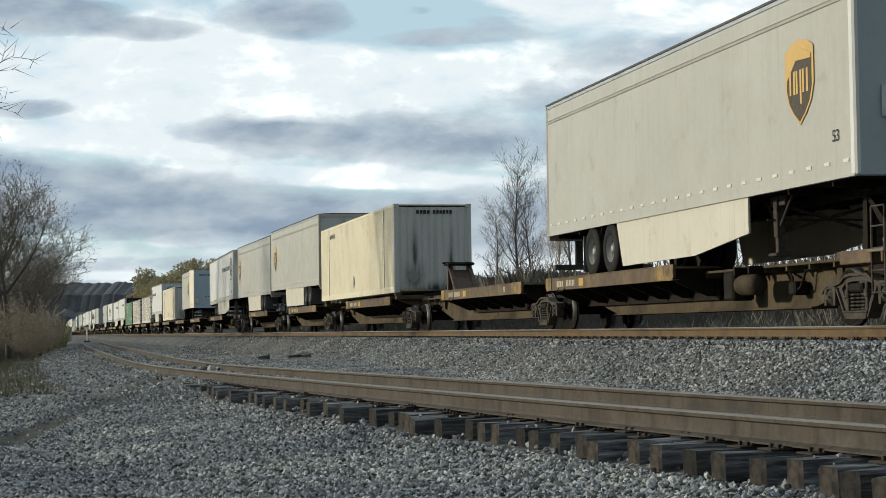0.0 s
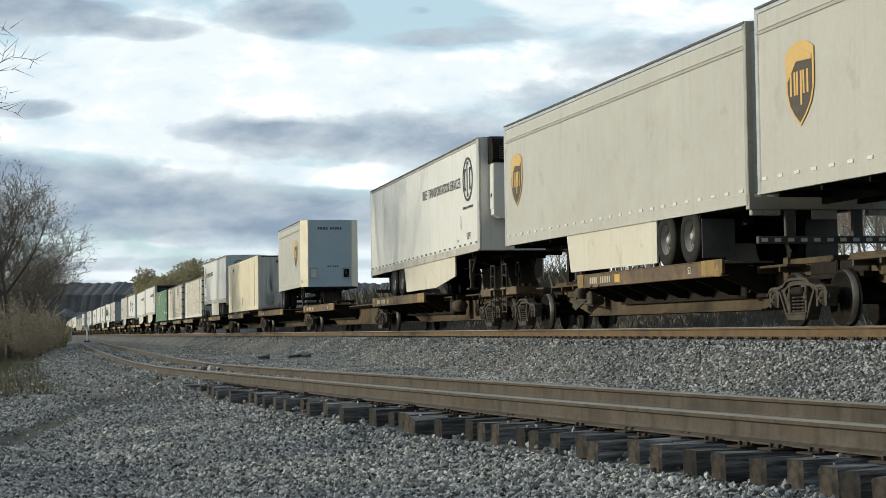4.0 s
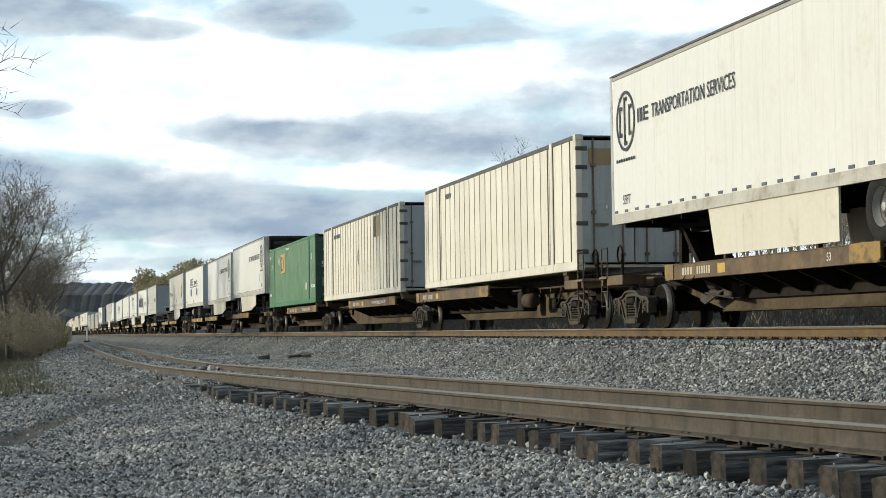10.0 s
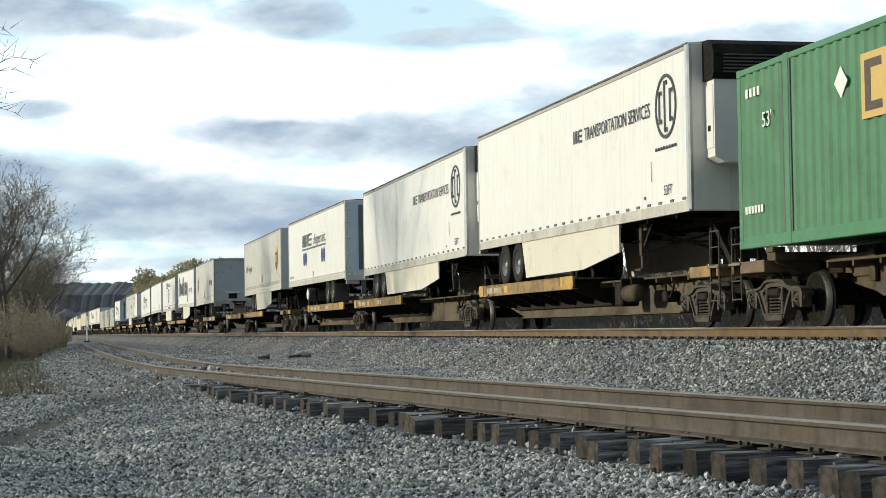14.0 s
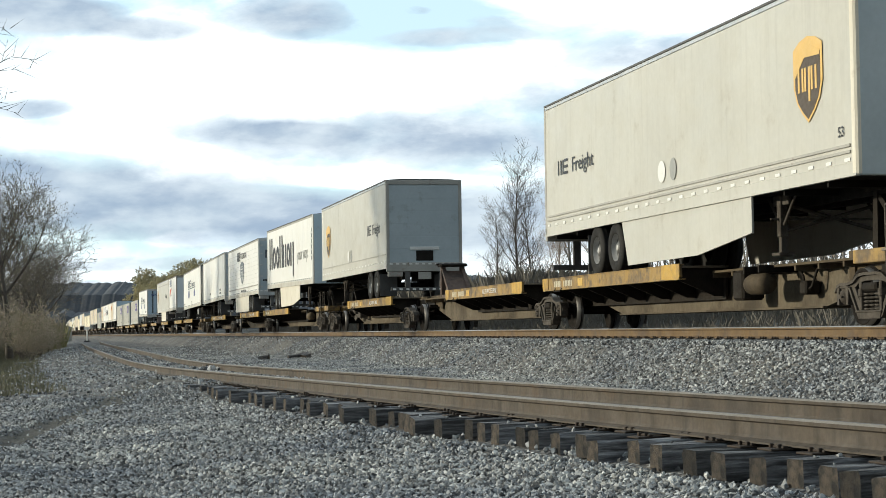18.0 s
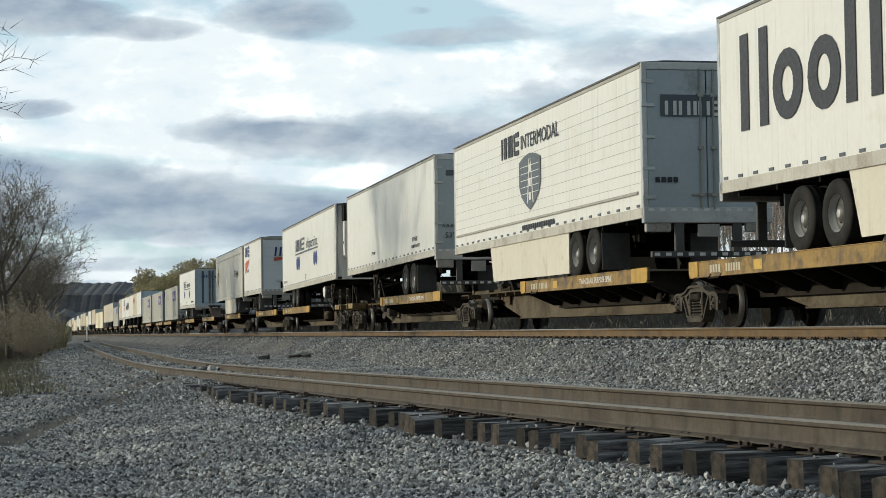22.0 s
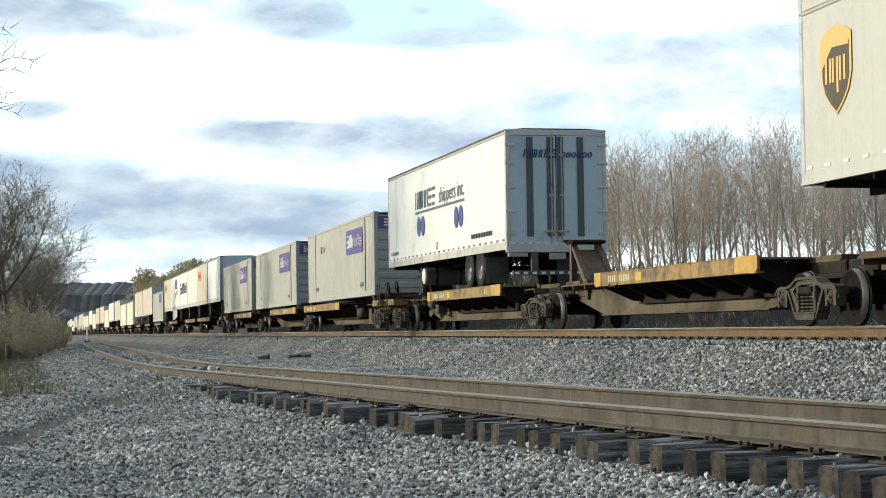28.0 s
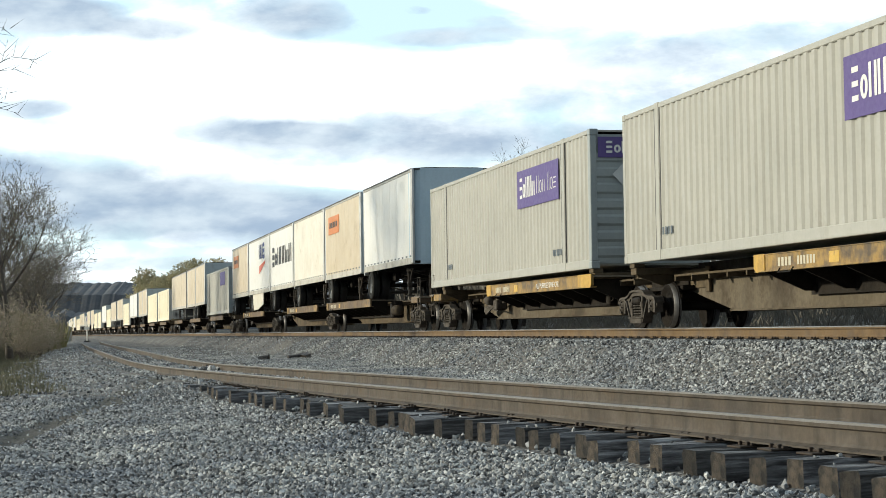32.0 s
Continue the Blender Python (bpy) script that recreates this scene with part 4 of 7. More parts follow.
def spine_unit(sf, sr, plat, paint, first, last, hitch=None, stands=(), near=True, letter=None):
    """One unit of an articulated spine car from truck to truck: a deep centre sill, side platforms, hitch, gear."""
    mid = (sf + sr) / 2
    X = lambda s: mid - s
    L = sr - sf
    h = L / 2
    fresh = paint is M_YELLOW
    u = thing("spine_car", ("yellow-edged" if fresh else "rusty ochre-edged") + " steel spine railcar unit on the main track", "railcar", "units of the train")
    # centre sill
    m = Mesh()
    out = [(-h + 0.25, 1.02), (-h + 0.25, 0.72), (-h + 0.95, 0.70), (-h + 3.2, 0.30), (h - 3.2, 0.30), (h - 0.95, 0.70), (h - 0.25, 0.72), (h - 0.25, 1.02)]
    m.prism(out, -0.33, 0.33)
    m.box(-h + 3.15, h - 3.15, -0.40, 0.40, 0.285, 0.315, 0.004).box(-h + 0.3, h - 0.3, -0.40, 0.40, 1.0, 1.03, 0.004)
    part("centre_sill", m, M_TANSILL if fresh else M_SILL, u, "tan dusty fish-belly centre sill" if fresh else "dusty brown fish-belly centre sill")
    for k in (-1, 1):     # the shallow box beam over each truck, with a bolted splice where the sill deepens
        a, b = sorted((k * (h - 0.3), k * (h - 2.05)))
        part("end_beam", Mesh().box(a, b, -0.37, 0.37, 0.74, 1.10, 0.012), M_SILL, u, "dark brown beam over the truck")
        x = k * (h - 2.05)
        part("splice_plate", Mesh().box(x - 0.10, x + 0.10, -0.41, -0.36, 0.66, 1.13, 0.006), M_SILL, u)
    for x in (-h + 0.55, h - 0.55):
        part("end_bolster", Mesh().box(x - 0.75, x + 0.75, -0.62, 0.62, 0.72, 0.80, 0.01).box(x - 0.5, x + 0.5, -0.42, 0.42, 0.80, 1.0, 0.02), M_BLACK, u)
    # side platforms
    x0, x1 = X(plat[1]), X(plat[0])
    for y in (-1, 1):
        m = Mesh().box(x0, x1, y * 0.42, y * 1.29, DECK - 0.035, DECK, 0.004)
        p = part("side_platform", m, M_DECK, u, "worn steel wheel platform")
        m = Mesh()
        m.prism([(x0, DECK + 0.015), (x1, DECK + 0.015), (x1, DECK - 0.20), (x1 - 0.12, DECK - 0.235), (x0 + 0.12, DECK - 0.235), (x0, DECK - 0.20)], y * 1.29, y * 1.335)
        m.box(x0, x1, y * 1.22, y * 1.35, DECK - 0.245, DECK - 0.225, 0.003).box(x0, x1, y * 1.25, y * 1.35, DECK + 0.015, DECK + 0.03, 0.003)
        edge = part("edge_beam", m, paint, p, "yellow edge beam" if fresh else "rusted ochre edge beam")
        if y < 0 and near:
            for e, d, w in ((x0, 1, 0.42), (x1, -1, 0.95)):
                part("end_plate", Mesh().prism([(e - d * 0.02, DECK + 0.035), (e + d * w, DECK + 0.035), (e + d * w, DECK - 0.22), (e + d * 0.1, DECK - 0.255), (e - d * 0.02, DECK - 0.19)][::d], -1.352, -1.334), M_ENDYELLOW if fresh else M_YELLOW, edge, "brighter yellow end plate")
            part("hand_hold", Mesh().tube((x0 + 1.0, -1.38, DECK - 0.27), (x0 + 1.5, -1.38, DECK - 0.27), 0.012, n=6).tube((x0 + 1.0, -1.38, DECK - 0.27), (x0 + 1.0, -1.33, DECK - 0.2), 0.012, n=6).tube((x0 + 1.5, -1.38, DECK - 0.27), (x0 + 1.5, -1.33, DECK - 0.2), 0.012, n=6), M_BLACK, p)
        n = int((x1 - x0) / 1.35)
        for i in range(n + 1):
            x = x0 + 0.25 + (x1 - x0 - 0.5) * i / n
            part("bracket", BRACKET[y], None, p, m=pose(x, 0, 0))
        # black sheet over the upper sill: the platform's shade put in as colour
        part("platform_web", Mesh().box(x0 + 0.1, x1 - 0.1, y * 0.40, y * 0.44, 0.5, 1.05), M_BLACK, p)
        if near and y < 0:
            for f in (0.30, 0.95 - 0.34 / (x1 - x0)):
                x = x0 + f * (x1 - x0)
                part("reflector", Mesh().box(x, x + 0.34, -1.340, -1.336, DECK - 0.19, DECK - 0.03), M_REFLECT, p, "yellow reflector patch")
            m = marks(Mesh(), x0 + 0.10 * (x1 - x0), DECK - 0.175, [0.09, 0.09, 0.09, 0.09, -0.15, 0.07, 0.07, 0.07, 0.07, 0.07, 0.07], 0.13, -1.337, 0.045)
            part("number_marking", m, P_NUMBER, p, "faded pale number bars", kind="stuff")
            if letter:
                letters(letter, 0.12, P_WHITE, p, pose(x0 + (0.52 if len(letter) > 6 else 0.80) * (x1 - x0), -1.337, DECK - 0.165))
    # outrigger walkway at the free ends of the side
    for a, b in ((-h + 1.2, x0 - 0.05), (x1 + 0.05, h - 1.2)):
        m = Mesh()
        if b - a > 0.8:
            m.box(a, b, -0.75, -0.42, 0.96, 1.0, 0.005).box(a, b, 0.42, 0.75, 0.96, 1.0, 0.005)
            for k in range(int((b - a) / 0.9) + 1):
                m.box(a + 0.9 * k, a + 0.9 * k + 0.06, -0.74, 0.74, 0.88, 0.96)
            part("walkway", m, M_SILL, u, "narrow steel walkway")
    # added filler: blocks the bright sky showing through under the containers
    if stands: part("top_beam", Mesh().box(-h + 1.3, h - 1.3, -0.30, 0.30, 1.031, 1.215, 0.01), M_BLACK, u, "black filler beam added along the sill")
    for x in stands:
        m = Mesh().box(x - 0.16, x + 0.16, -1.22, 1.22, 1.03, 1.16, 0.01)
        for y in (-1.14, 1.14):
            m.box(x - 0.14, x + 0.14, y - 0.11, y + 0.11, 1.16, 1.245, 0.01)
            m.prism([(y * 0.3, 1.04), (y * 0.3, 0.72), (y, 1.0), (y, 1.04)], x - 0.04, x + 0.04, "x")
        part("container_stand", m, M_SILL, u, "brown container pedestal beam")
    if near:
        # brake gear: reservoir, cylinder, pipes
        if last:
            x = -h + 3.3
            t = Mesh().prism([(x - 0.55, 0.62), (x + 0.5, 0.74), (x + 0.62, 0.66), (x - 0.35, 0.42), (x - 0.6, 0.50)], -0.66, -0.62).tube((x - 0.5, -0.62, 0.55), (x + 1.9, -0.55, 0.8), 0.025, n=6).tube((x - 0.2, -0.7, 0.62), (x + 1.2, -0.7, 0.5), 0.02, n=6)
            t.box(x + 0.8, x + 1.15, -0.75, -0.45, 0.52, 0.80, 0.03).turned([(0, -0.2), (0.1, -0.19), (0.13, -0.14), (0.13, 0.14), (0.1, 0.19), (0, 0.2)], (x + 0.35, -0.72, 0.80), "x", 14)
            part("brake_rigging", t, M_TRUCK, u, "dusty brake cylinder, lever and rods")
        if first:
            x = h - 4.6
            t = Mesh().turned([(0, -0.40), (0.10, -0.39), (0.16, -0.33), (0.175, -0.26), (0.175, 0.26), (0.16, 0.33), (0.10, 0.39), (0, 0.40)], (x, -0.85, 0.70), "x", 18)
            part("air_reservoir", t, M_SILL, u, "dusty cylindrical air reservoir")
            t = Mesh().box(x - 0.35, x - 0.29, -1.0, -0.33, 0.88, 1.0).box(x + 0.29, x + 0.35, -1.0, -0.33, 0.88, 1.0).box(x - 1.1, x - 0.65, -0.9, -0.5, 0.45, 0.95, 0.04)
            part("reservoir_bracket", t, M_BLACK, u, kind="stuff")
        t = Mesh()
        xb = h - 3.1
        pts = [(xb - 0.9, -0.40, 0.88), (xb - 0.5, -0.52, 0.80), (xb - 0.35, -0.56, 0.55), (xb - 0.1, -0.55, 0.62), (xb, -0.5, 0.9), (xb + 0.5, -0.42, 0.92)]
        for a, b in zip(pts, pts[1:]): t.tube(a, b, 0.022, n=6)
        t.box(xb - 0.45, xb - 0.2, -0.62, -0.36, 0.5, 0.72, 0.03).tube((-h + 2, -0.42, 0.94), (h - 3.3, -0.42, 0.94), 0.02, n=6)
        part("brake_pipe", t, M_BLACK, u, "black brake pipe and valve")
    truck(h, u, mid, near)
    if last: truck(-h, u, mid, near)
    # ends with coupler, steps and ladder
    for is_end, sg in ((first, 1), (last, -1)):
        if not is_end: continue
        x = sg * (h + 1.1)
        m = Mesh().box(sg * (h + 0.2), sg * (h + 1.2), -0.55, 0.55, 0.82, 1.02, 0.02).box(sg * (h + 1.2), sg * (h + 1.26), -1.3, 1.3, 0.86, 1.06, 0.01)
        part("end_sill", m, paint if near else M_SILL, u)
        m = Mesh().box(sg * (h + 1.2), sg * (h + 1.75), -0.10, 0.10, 0.72, 0.92, 0.03).box(sg * (h + 1.68), sg * (h + 1.95), -0.17, 0.13, 0.68, 0.96, 0.04)
        part("coupler", m, M_BLACK, u, "knuckle coupler")
        if near:
            for y in (-1, 1):
                m = Mesh()
                for xx in (x - 0.2, x + 0.2):
                    m.tube((xx, y * 1.28, 0.42), (xx, y * 1.28, 1.62), 0.016, n=6)
                for z in (0.45, 0.75, 1.05, 1.35, 1.62):
                    m.tube((x - 0.2, y * 1.28, z), (x + 0.2, y * 1.28, z), 0.014, n=6)
                part("ladder", m, M_TRUCK, u, "steel rung ladder")
            for y in (-1, 1): part("end_step", Mesh().box(x - 0.25, x + 0.25, y * 0.55, y * 1.33, 1.0, 1.04, 0.004), M_DECK, u)
            m = Mesh().box(sg * (h + 0.4) - 0.5, sg * (h + 0.4) + 0.5, -1.3, -0.8, 0.86, 1.05, 0.01)
            part("end_block", m, paint, u, "painted corner beam")
            m = Mesh().tube((x, -0.9, 1.04), (x, -0.9, 1.5), 0.03, n=8).turned([(0.17, -0.02), (0.19, 0), (0.17, 0.02), (0.15, 0), (0.17, -0.02)], (x, -0.95, 1.5), "y", 18)
            part("hand_brake", m, M_BLACK, u, "hand-brake wheel on a post")
    if hitch is not None:
        x, up = X(hitch[0]), hitch[1]
        m = Mesh()
        ht = 2.06 if up else 1.32
        for y in (-0.30, 0.30):
            m.prism([(x - 0.12, 1.03), (x + 0.06, 1.03), (x + 0.08, ht - 0.08), (x - 0.06, ht - 0.08)], y - 0.07, y + 0.07)
            m.prism([(x + 0.02, ht - 0.15), (x + 0.16, ht - 0.15), (x + 1.25, 1.03), (x + 1.0, 1.03)], y - 0.06, y + 0.06)
        if up: m.prism([(x + 0.10, ht - 0.22), (x + 0.16, ht - 0.22), (x + 1.0, 1.22), (x + 0.94, 1.22)], -0.25, 0.25)
        m.box(x + 0.3, x + 0.9, -0.42, 0.42, 1.03, 1.10, 0.01)
        g = part("trailer_hitch", m, M_ROBEL if not hitch[2] else M_BLACK, u, "rusty brown trailer hitch stanchion")
        m = Mesh().box(x - 0.30, x + 0.30, -0.42, 0.42, ht - 0.08, ht, 0.03).box(x - 0.30, x - 0.12, -0.47, 0.47, ht - 0.03, ht + 0.03, 0.01)
        part("hitch_plate", m, M_BLACK, g)
    MOVERS.append((u, mid))
    return u


# ---- loads ----
W2 = 1.295


def corrugated(x0, x1, z0, z1, y, out, pitch, depth, groove=(0.10, 0.25, 0.60, 0.75)):
    """A wall of upright trapezoid ribs facing out = -1 or 1."""
    m = Mesh()
    n = max(2, int(round((x1 - x0) / pitch)))
    p = (x1 - x0) / n
    line = [(x0, 0.0)]
    for i in range(n):
        a = x0 + i * p
        line += [(a + f * p, -depth * k) for f, k in zip(groove, (0, 1, 1, 0))]
    line.append((x1, 0.0))
    v = [(a, y + out * d, z0) for a, d in line] + [(a, y + out * d, z1) for a, d in line]
    k = len(line)
    m.add(v, [(i, i + 1, k + i + 1, k + i) for i in range(k - 1)])
    m.box(x0, x1, y - out * (depth + 0.012), y - out * (depth + 0.03), z0, z1)
    return m


def container(s0, s1, wall, end, style, label, group="containers", doors=True, near=True, post=0.03):
    """A 53-foot container: base, corner posts, ribbed walls, roof, doors or end wall, lifting posts at forty feet."""
    L = s1 - s0
    h = L / 2
    c = thing("container", label, "container", group)
    zb, zt = 1.25, 4.14
    m = Mesh()
    for y in (-1, 1):
        m.box(-h + 0.14, h - 0.14, y * (W2 - 0.10), y * (W2 - 0.004), zb, zb + 0.19, 0.012)
    m.box(-h + 0.1, h - 0.1, -W2 + 0.1, W2 - 0.1, zb + 0.06, zb + 0.12)
    part("base_rail", m, wall, c)
    m = Mesh()
    for y in (-1, 1): m.box(-h + 0.1, h - 0.1, y * (W2 - 0.08), y * (W2 - 0.002), zt - 0.10, zt, 0.012)
    part("top_rail", m, M_ROOF if style == "sheet" else wall, c)
    part("roof", Mesh().box(-h + 0.05, h - 0.05, -W2 + 0.06, W2 - 0.06, zt - 0.05, zt - 0.01, 0.005), M_ROOF if style == "sheet" else wall, c)
    for sx in (-1, 1):
        for y in (-1, 1):
            m = Mesh().box(sx * (h - 0.16), sx * h, y * (W2 - 0.14), y * W2, zb + 0.15, zt - 0.12, 0.012)
            m.box(sx * (h - 0.18), sx * (h + 0.004), y * (W2 - 0.18), y * (W2 + 0.004), zb, zb + 0.15, 0.012).box(sx * (h - 0.18), sx * (h + 0.004), y * (W2 - 0.18), y * (W2 + 0.004), zt - 0.12, zt + 0.008, 0.012)
            part("corner_post", m, end if sx > 0 and style != "sheet" else wall, c)
    posts = [-6.0, 6.0] if L > 14 else []
    for y in (-1, 1):
        if style == "sheet":
            side = part("side_wall", Mesh().box(-h + 0.15, h - 0.15, y * (W2 - 0.05), y * (W2 - 0.02), zb + 0.18, zt - 0.09), wall, c)
            sheet = Mesh().box(-0.29, 0.29, -W2 + 0.008, -W2 + 0.020, zb + 0.20, zt - 0.10, 0.003).data("sheet", M_PANEL)
            for i in range(-13, 14) if y < 0 else ():
                x = -0.27 + 0.597 * (i + 0.5)
                if abs(x) < h - 0.45 and min(abs(x - p) for p in posts) > 0.42: part("sheet_panel", sheet, None, side, m=pose(x, 0, 0))
        else:
            part("side_wall", corrugated(-h + 0.15, h - 0.15, zb + 0.18, zt - 0.09, y * (W2 - 0.012), y, *((0.198, 0.026, (0.33, 0.45, 0.55, 0.67)) if style == "rib" else (0.30, 0.034))), wall, c, "ribbed steel side wall")
        for x in posts:
            m = Mesh().box(x - 0.10, x + 0.10, y * (W2 - 0.1), y * (W2 + 0.006), zb, zt + 0.012, 0.01).box(x - 0.13, x - 0.105, y * (W2 - 0.06), y * (W2 - 0.006), zb + 0.2, zt - 0.1).box(x + 0.105, x + 0.13, y * (W2 - 0.06), y * (W2 - 0.006), zb + 0.2, zt - 0.1)
            part("lifting_post", m, wall, c)
            if y < 0:
                # dark strips stand in for the shaded slots beside the post
                for d in (-1, 1): part("post_gap", Mesh().box(x + d * 0.14 - 0.018, x + d * 0.14 + 0.018, -W2 + 0.02, -W2 + 0.003, zb + 0.19, zt - 0.09), M_ROOF, c)
    if style == "sheet":
        for i in range(-13, 14):
            x = -0.27 + 0.597 * i
            if abs(x) > h - 0.3 or min(abs(x - p) for p in posts) < 0.3: continue
            part("wall_post", Mesh().box(x - post, x + post, -W2 - 0.002, -W2 + 0.03, zb + 0.19, zt - 0.10, 0.006), M_POST, c)
    # the far end is a plain wall, the near end doors or a ribbed wall
    part("end_wall", Mesh().box(-h + 0.02, -h + 0.06, -W2 + 0.12, W2 - 0.12, zb + 0.1, zt - 0.1), end, c)
    if doors:
        for y0, y1 in ((-W2 + 0.13, -0.012), (0.012, W2 - 0.13)):
            d = part("door", Mesh().box(h - 0.06, h - 0.015, y0, y1, zb + 0.16, zt - 0.12, 0.008), end, c, "container door leaf")
            if near:
                m = Mesh()
                for f in (0.22, 0.78):
                    y = y0 + (y1 - y0) * f
                    m.tube((h + 0.02, y, zb + 0.1), (h + 0.02, y, zt - 0.08), 0.02, n=8)
                    for z in (zb + 0.3, zb + 1.2, zb + 2.2): m.box(h - 0.015, h + 0.045, y - 0.05, y + 0.05, z, z + 0.07, 0.005)
                    m.box(h + 0.01, h + 0.03, y, y + 0.32, zb + 0.95, zb + 1.0)
                part("lock_bar", m, M_ALU if style != "sheet" else M_POST, d, "galvanised lock bars")
                m = Mesh()
                yy = y0 if y0 < -0.5 else y1
                for z in (0.35, 0.95, 1.55, 2.15, 2.55): m.box(h - 0.05, h + 0.012, yy - 0.13, yy + 0.13, zb + z, zb + z + 0.09, 0.01)
                part("door_hinge", m, M_ROOF, d, kind="stuff")
    else:
        if style == "band":
            line = [(h - 0.08, zb + 0.1), (h - 0.08, zt - 0.1), (h - 0.05, zt - 0.1)]
            for i in range(6, -1, -1):
                z = zb + 0.22 + i * 0.33
                line += [(h - 0.05, z + 0.24), (h - 0.015, z + 0.19), (h - 0.015, z + 0.05), (h - 0.05, z)]
            m = Mesh().prism(line + [(h - 0.05, zb + 0.1)], -W2 + 0.12, W2 - 0.12)
        else:
            line, n = [(h - 0.08, W2 - 0.12), (h - 0.08, -W2 + 0.12), (h - 0.05, -W2 + 0.12)], 9
            for i in range(n):
                y = -W2 + 0.2 + (2 * W2 - 0.4) * (i + 0.5) / n
                line += [(h - 0.05, y - 0.11), (h - 0.012, y - 0.07), (h - 0.012, y + 0.07), (h - 0.05, y + 0.11)]
            m = Mesh().prism(line + [(h - 0.05, W2 - 0.12)], zb + 0.1, zt - 0.1, "z")
        part("end_panel", m, end, c, "ribbed end wall")
    MOVERS.append((c, (s0 + s1) / 2))
    return c, h


def tyre_mesh():
    m = Mesh().turned([(0.27, -0.10), (0.30, -0.13), (0.42, -0.14), (0.49, -0.115), (0.505, -0.08), (0.49, -0.055), (0.505, -0.03), (0.505, 0.03), (0.49, 0.055), (0.505, 0.08), (0.49, 0.115), (0.42, 0.14), (0.30, 0.13), (0.27, 0.10)], (0, 0, 0), n=28)
    return m.data("tyre", M_TYRE)


def rim_mesh():
    m = Mesh().turned([(0.275, -0.12), (0.265, -0.09), (0.25, -0.02), (0.20, 0.015), (0.13, 0.0), (0.12, -0.06), (0.06, -0.09), (0.0, -0.095)], (0, 0, 0), n=24)
    for i in range(8):
        a = i * math.pi / 4
        m.tube((0.165 * math.cos(a), -0.02, 0.165 * math.sin(a)), (0.165 * math.cos(a), 0.02, 0.165 * math.sin(a)), 0.018, n=6)
    me = m.data("rim", M_RIMDARK, M_RIM)
    for p in me.polygons:
        r = math.hypot(p.center.x, p.center.z)
        # lighter lip and hub, darker dish between them
        if r > 0.255 or r < 0.07: p.material_index = 1
    return me


TYRE, RIMM = tyre_mesh(), rim_mesh()
CROSS = Mesh().box(-0.03, 0.03, -W2 + 0.06, W2 - 0.06, -0.08, 0.03).data("cross_member", M_UNDER)


def shield(m, cx, cz, w, hgt, y):
    pts = [(-0.5, 0.38), (-0.28, 0.46), (0, 0.5), (0.28, 0.46), (0.5, 0.38), (0.5, -0.05), (0.40, -0.24), (0.22, -0.38), (0, -0.5), (-0.22, -0.38), (-0.40, -0.24), (-0.5, -0.05)]
    return m.prism([(cx + a * w, cz + b * hgt) for a, b in pts], y - 0.004, y)


def disc(m, cx, cz, rx, rz, y, n=28, hole=0.0):
    a = [2 * math.pi * i / n for i in range(n)]
    if not hole: return m.prism([(cx + rx * math.cos(t), cz + rz * math.sin(t)) for t in a], y - 0.004, y)
    for t0, t1 in zip(a, a[1:] + [2 * math.pi]):
        q = lambda t, k: (cx + rx * k * math.cos(t), cz + rz * k * math.sin(t))
        m.prism([q(t0, 1), q(t1, 1), q(t1, hole), q(t0, hole)], y - 0.004, y)
    return m


# plain bars, dashes and rings in a cell one wide and one high: n, o and e stand low, g hangs, the rest are tall
STROKES = {"h": [((0.14, 0), (0.14, 1)), ((0.84, 0), (0.84, 1))], "l": [((0.5, 0), (0.5, 1))], "n": [((0.14, 0), (0.14, 0.7)), ((0.84, 0), (0.84, 0.7))], "g": [((0.14, 0), (0.14, 0.7)), ((0.84, -0.32), (0.84, 0.7))],
           "E": [((0.05, 0.08), (0.92, 0.08)), ((0.05, 0.5), (0.92, 0.5)), ((0.05, 0.92), (0.92, 0.92))], "e": [((0.05, 0.08), (0.95, 0.08)), ((0.05, 0.35), (0.95, 0.35)), ((0.05, 0.62), (0.95, 0.62))]}
RINGS = {"o": (0.0, 0.0, 1.0, 0.7)}


def blocks(parent, mat, x0, z0, hgt, pattern, width, y=0.0, slant=0.0, label="", m=None, stroke=0.27):
    """A brand word as plain shapes, one a letter: bars, rings and stacked dashes."""
    x = x0
    for ch in pattern:
        w = width * (0.4 if ch == "l" else 1.0)
        k = width * stroke / 2
        at = lambda a, b: Vector((x + a * w + slant * b * hgt, z0 + b * hgt))
        for line in STROKES.get(ch, ()):
            p, q = at(*line[0]), at(*line[1])
            d = (q - p).normalized() * k
            s = Vector((-d.y, d.x))
            part("name_shape", Mesh().prism([p + s, q + s, q - s, p - s], y - 0.004, y), mat, parent, label, m)
        if ch in RINGS:
            a0, b0, a1, b1 = RINGS[ch]
            half_w, half_h, n = (a1 - a0) / 2, (b1 - b0) / 2, 18
            edge = lambda t, f: at(a0 + half_w + (half_w * w - f) / w * math.cos(t), b0 + half_h + (half_h * hgt - f * 0.8) / hgt * math.sin(t))
            v = [(*edge(2 * math.pi * i / n, f),) for f in (0, 2 * k) for i in range(n)]
            v = [(a, y - 0.004, b) for a, b in v] + [(a, y, b) for a, b in v]
            f = []
            for i in range(n):
                e = (i + 1) % n
                f += [(i, e, n + e, n + i), (2 * n + i, 2 * n + e, 3 * n + e, 3 * n + i), (i, e, 2 * n + e, 2 * n + i), (n + i, n + e, 3 * n + e, 3 * n + i)]
            part("name_shape", Mesh().add(v, f), mat, parent, label, m)
        x += w * 1.16 if ch != " " else width * 0.7


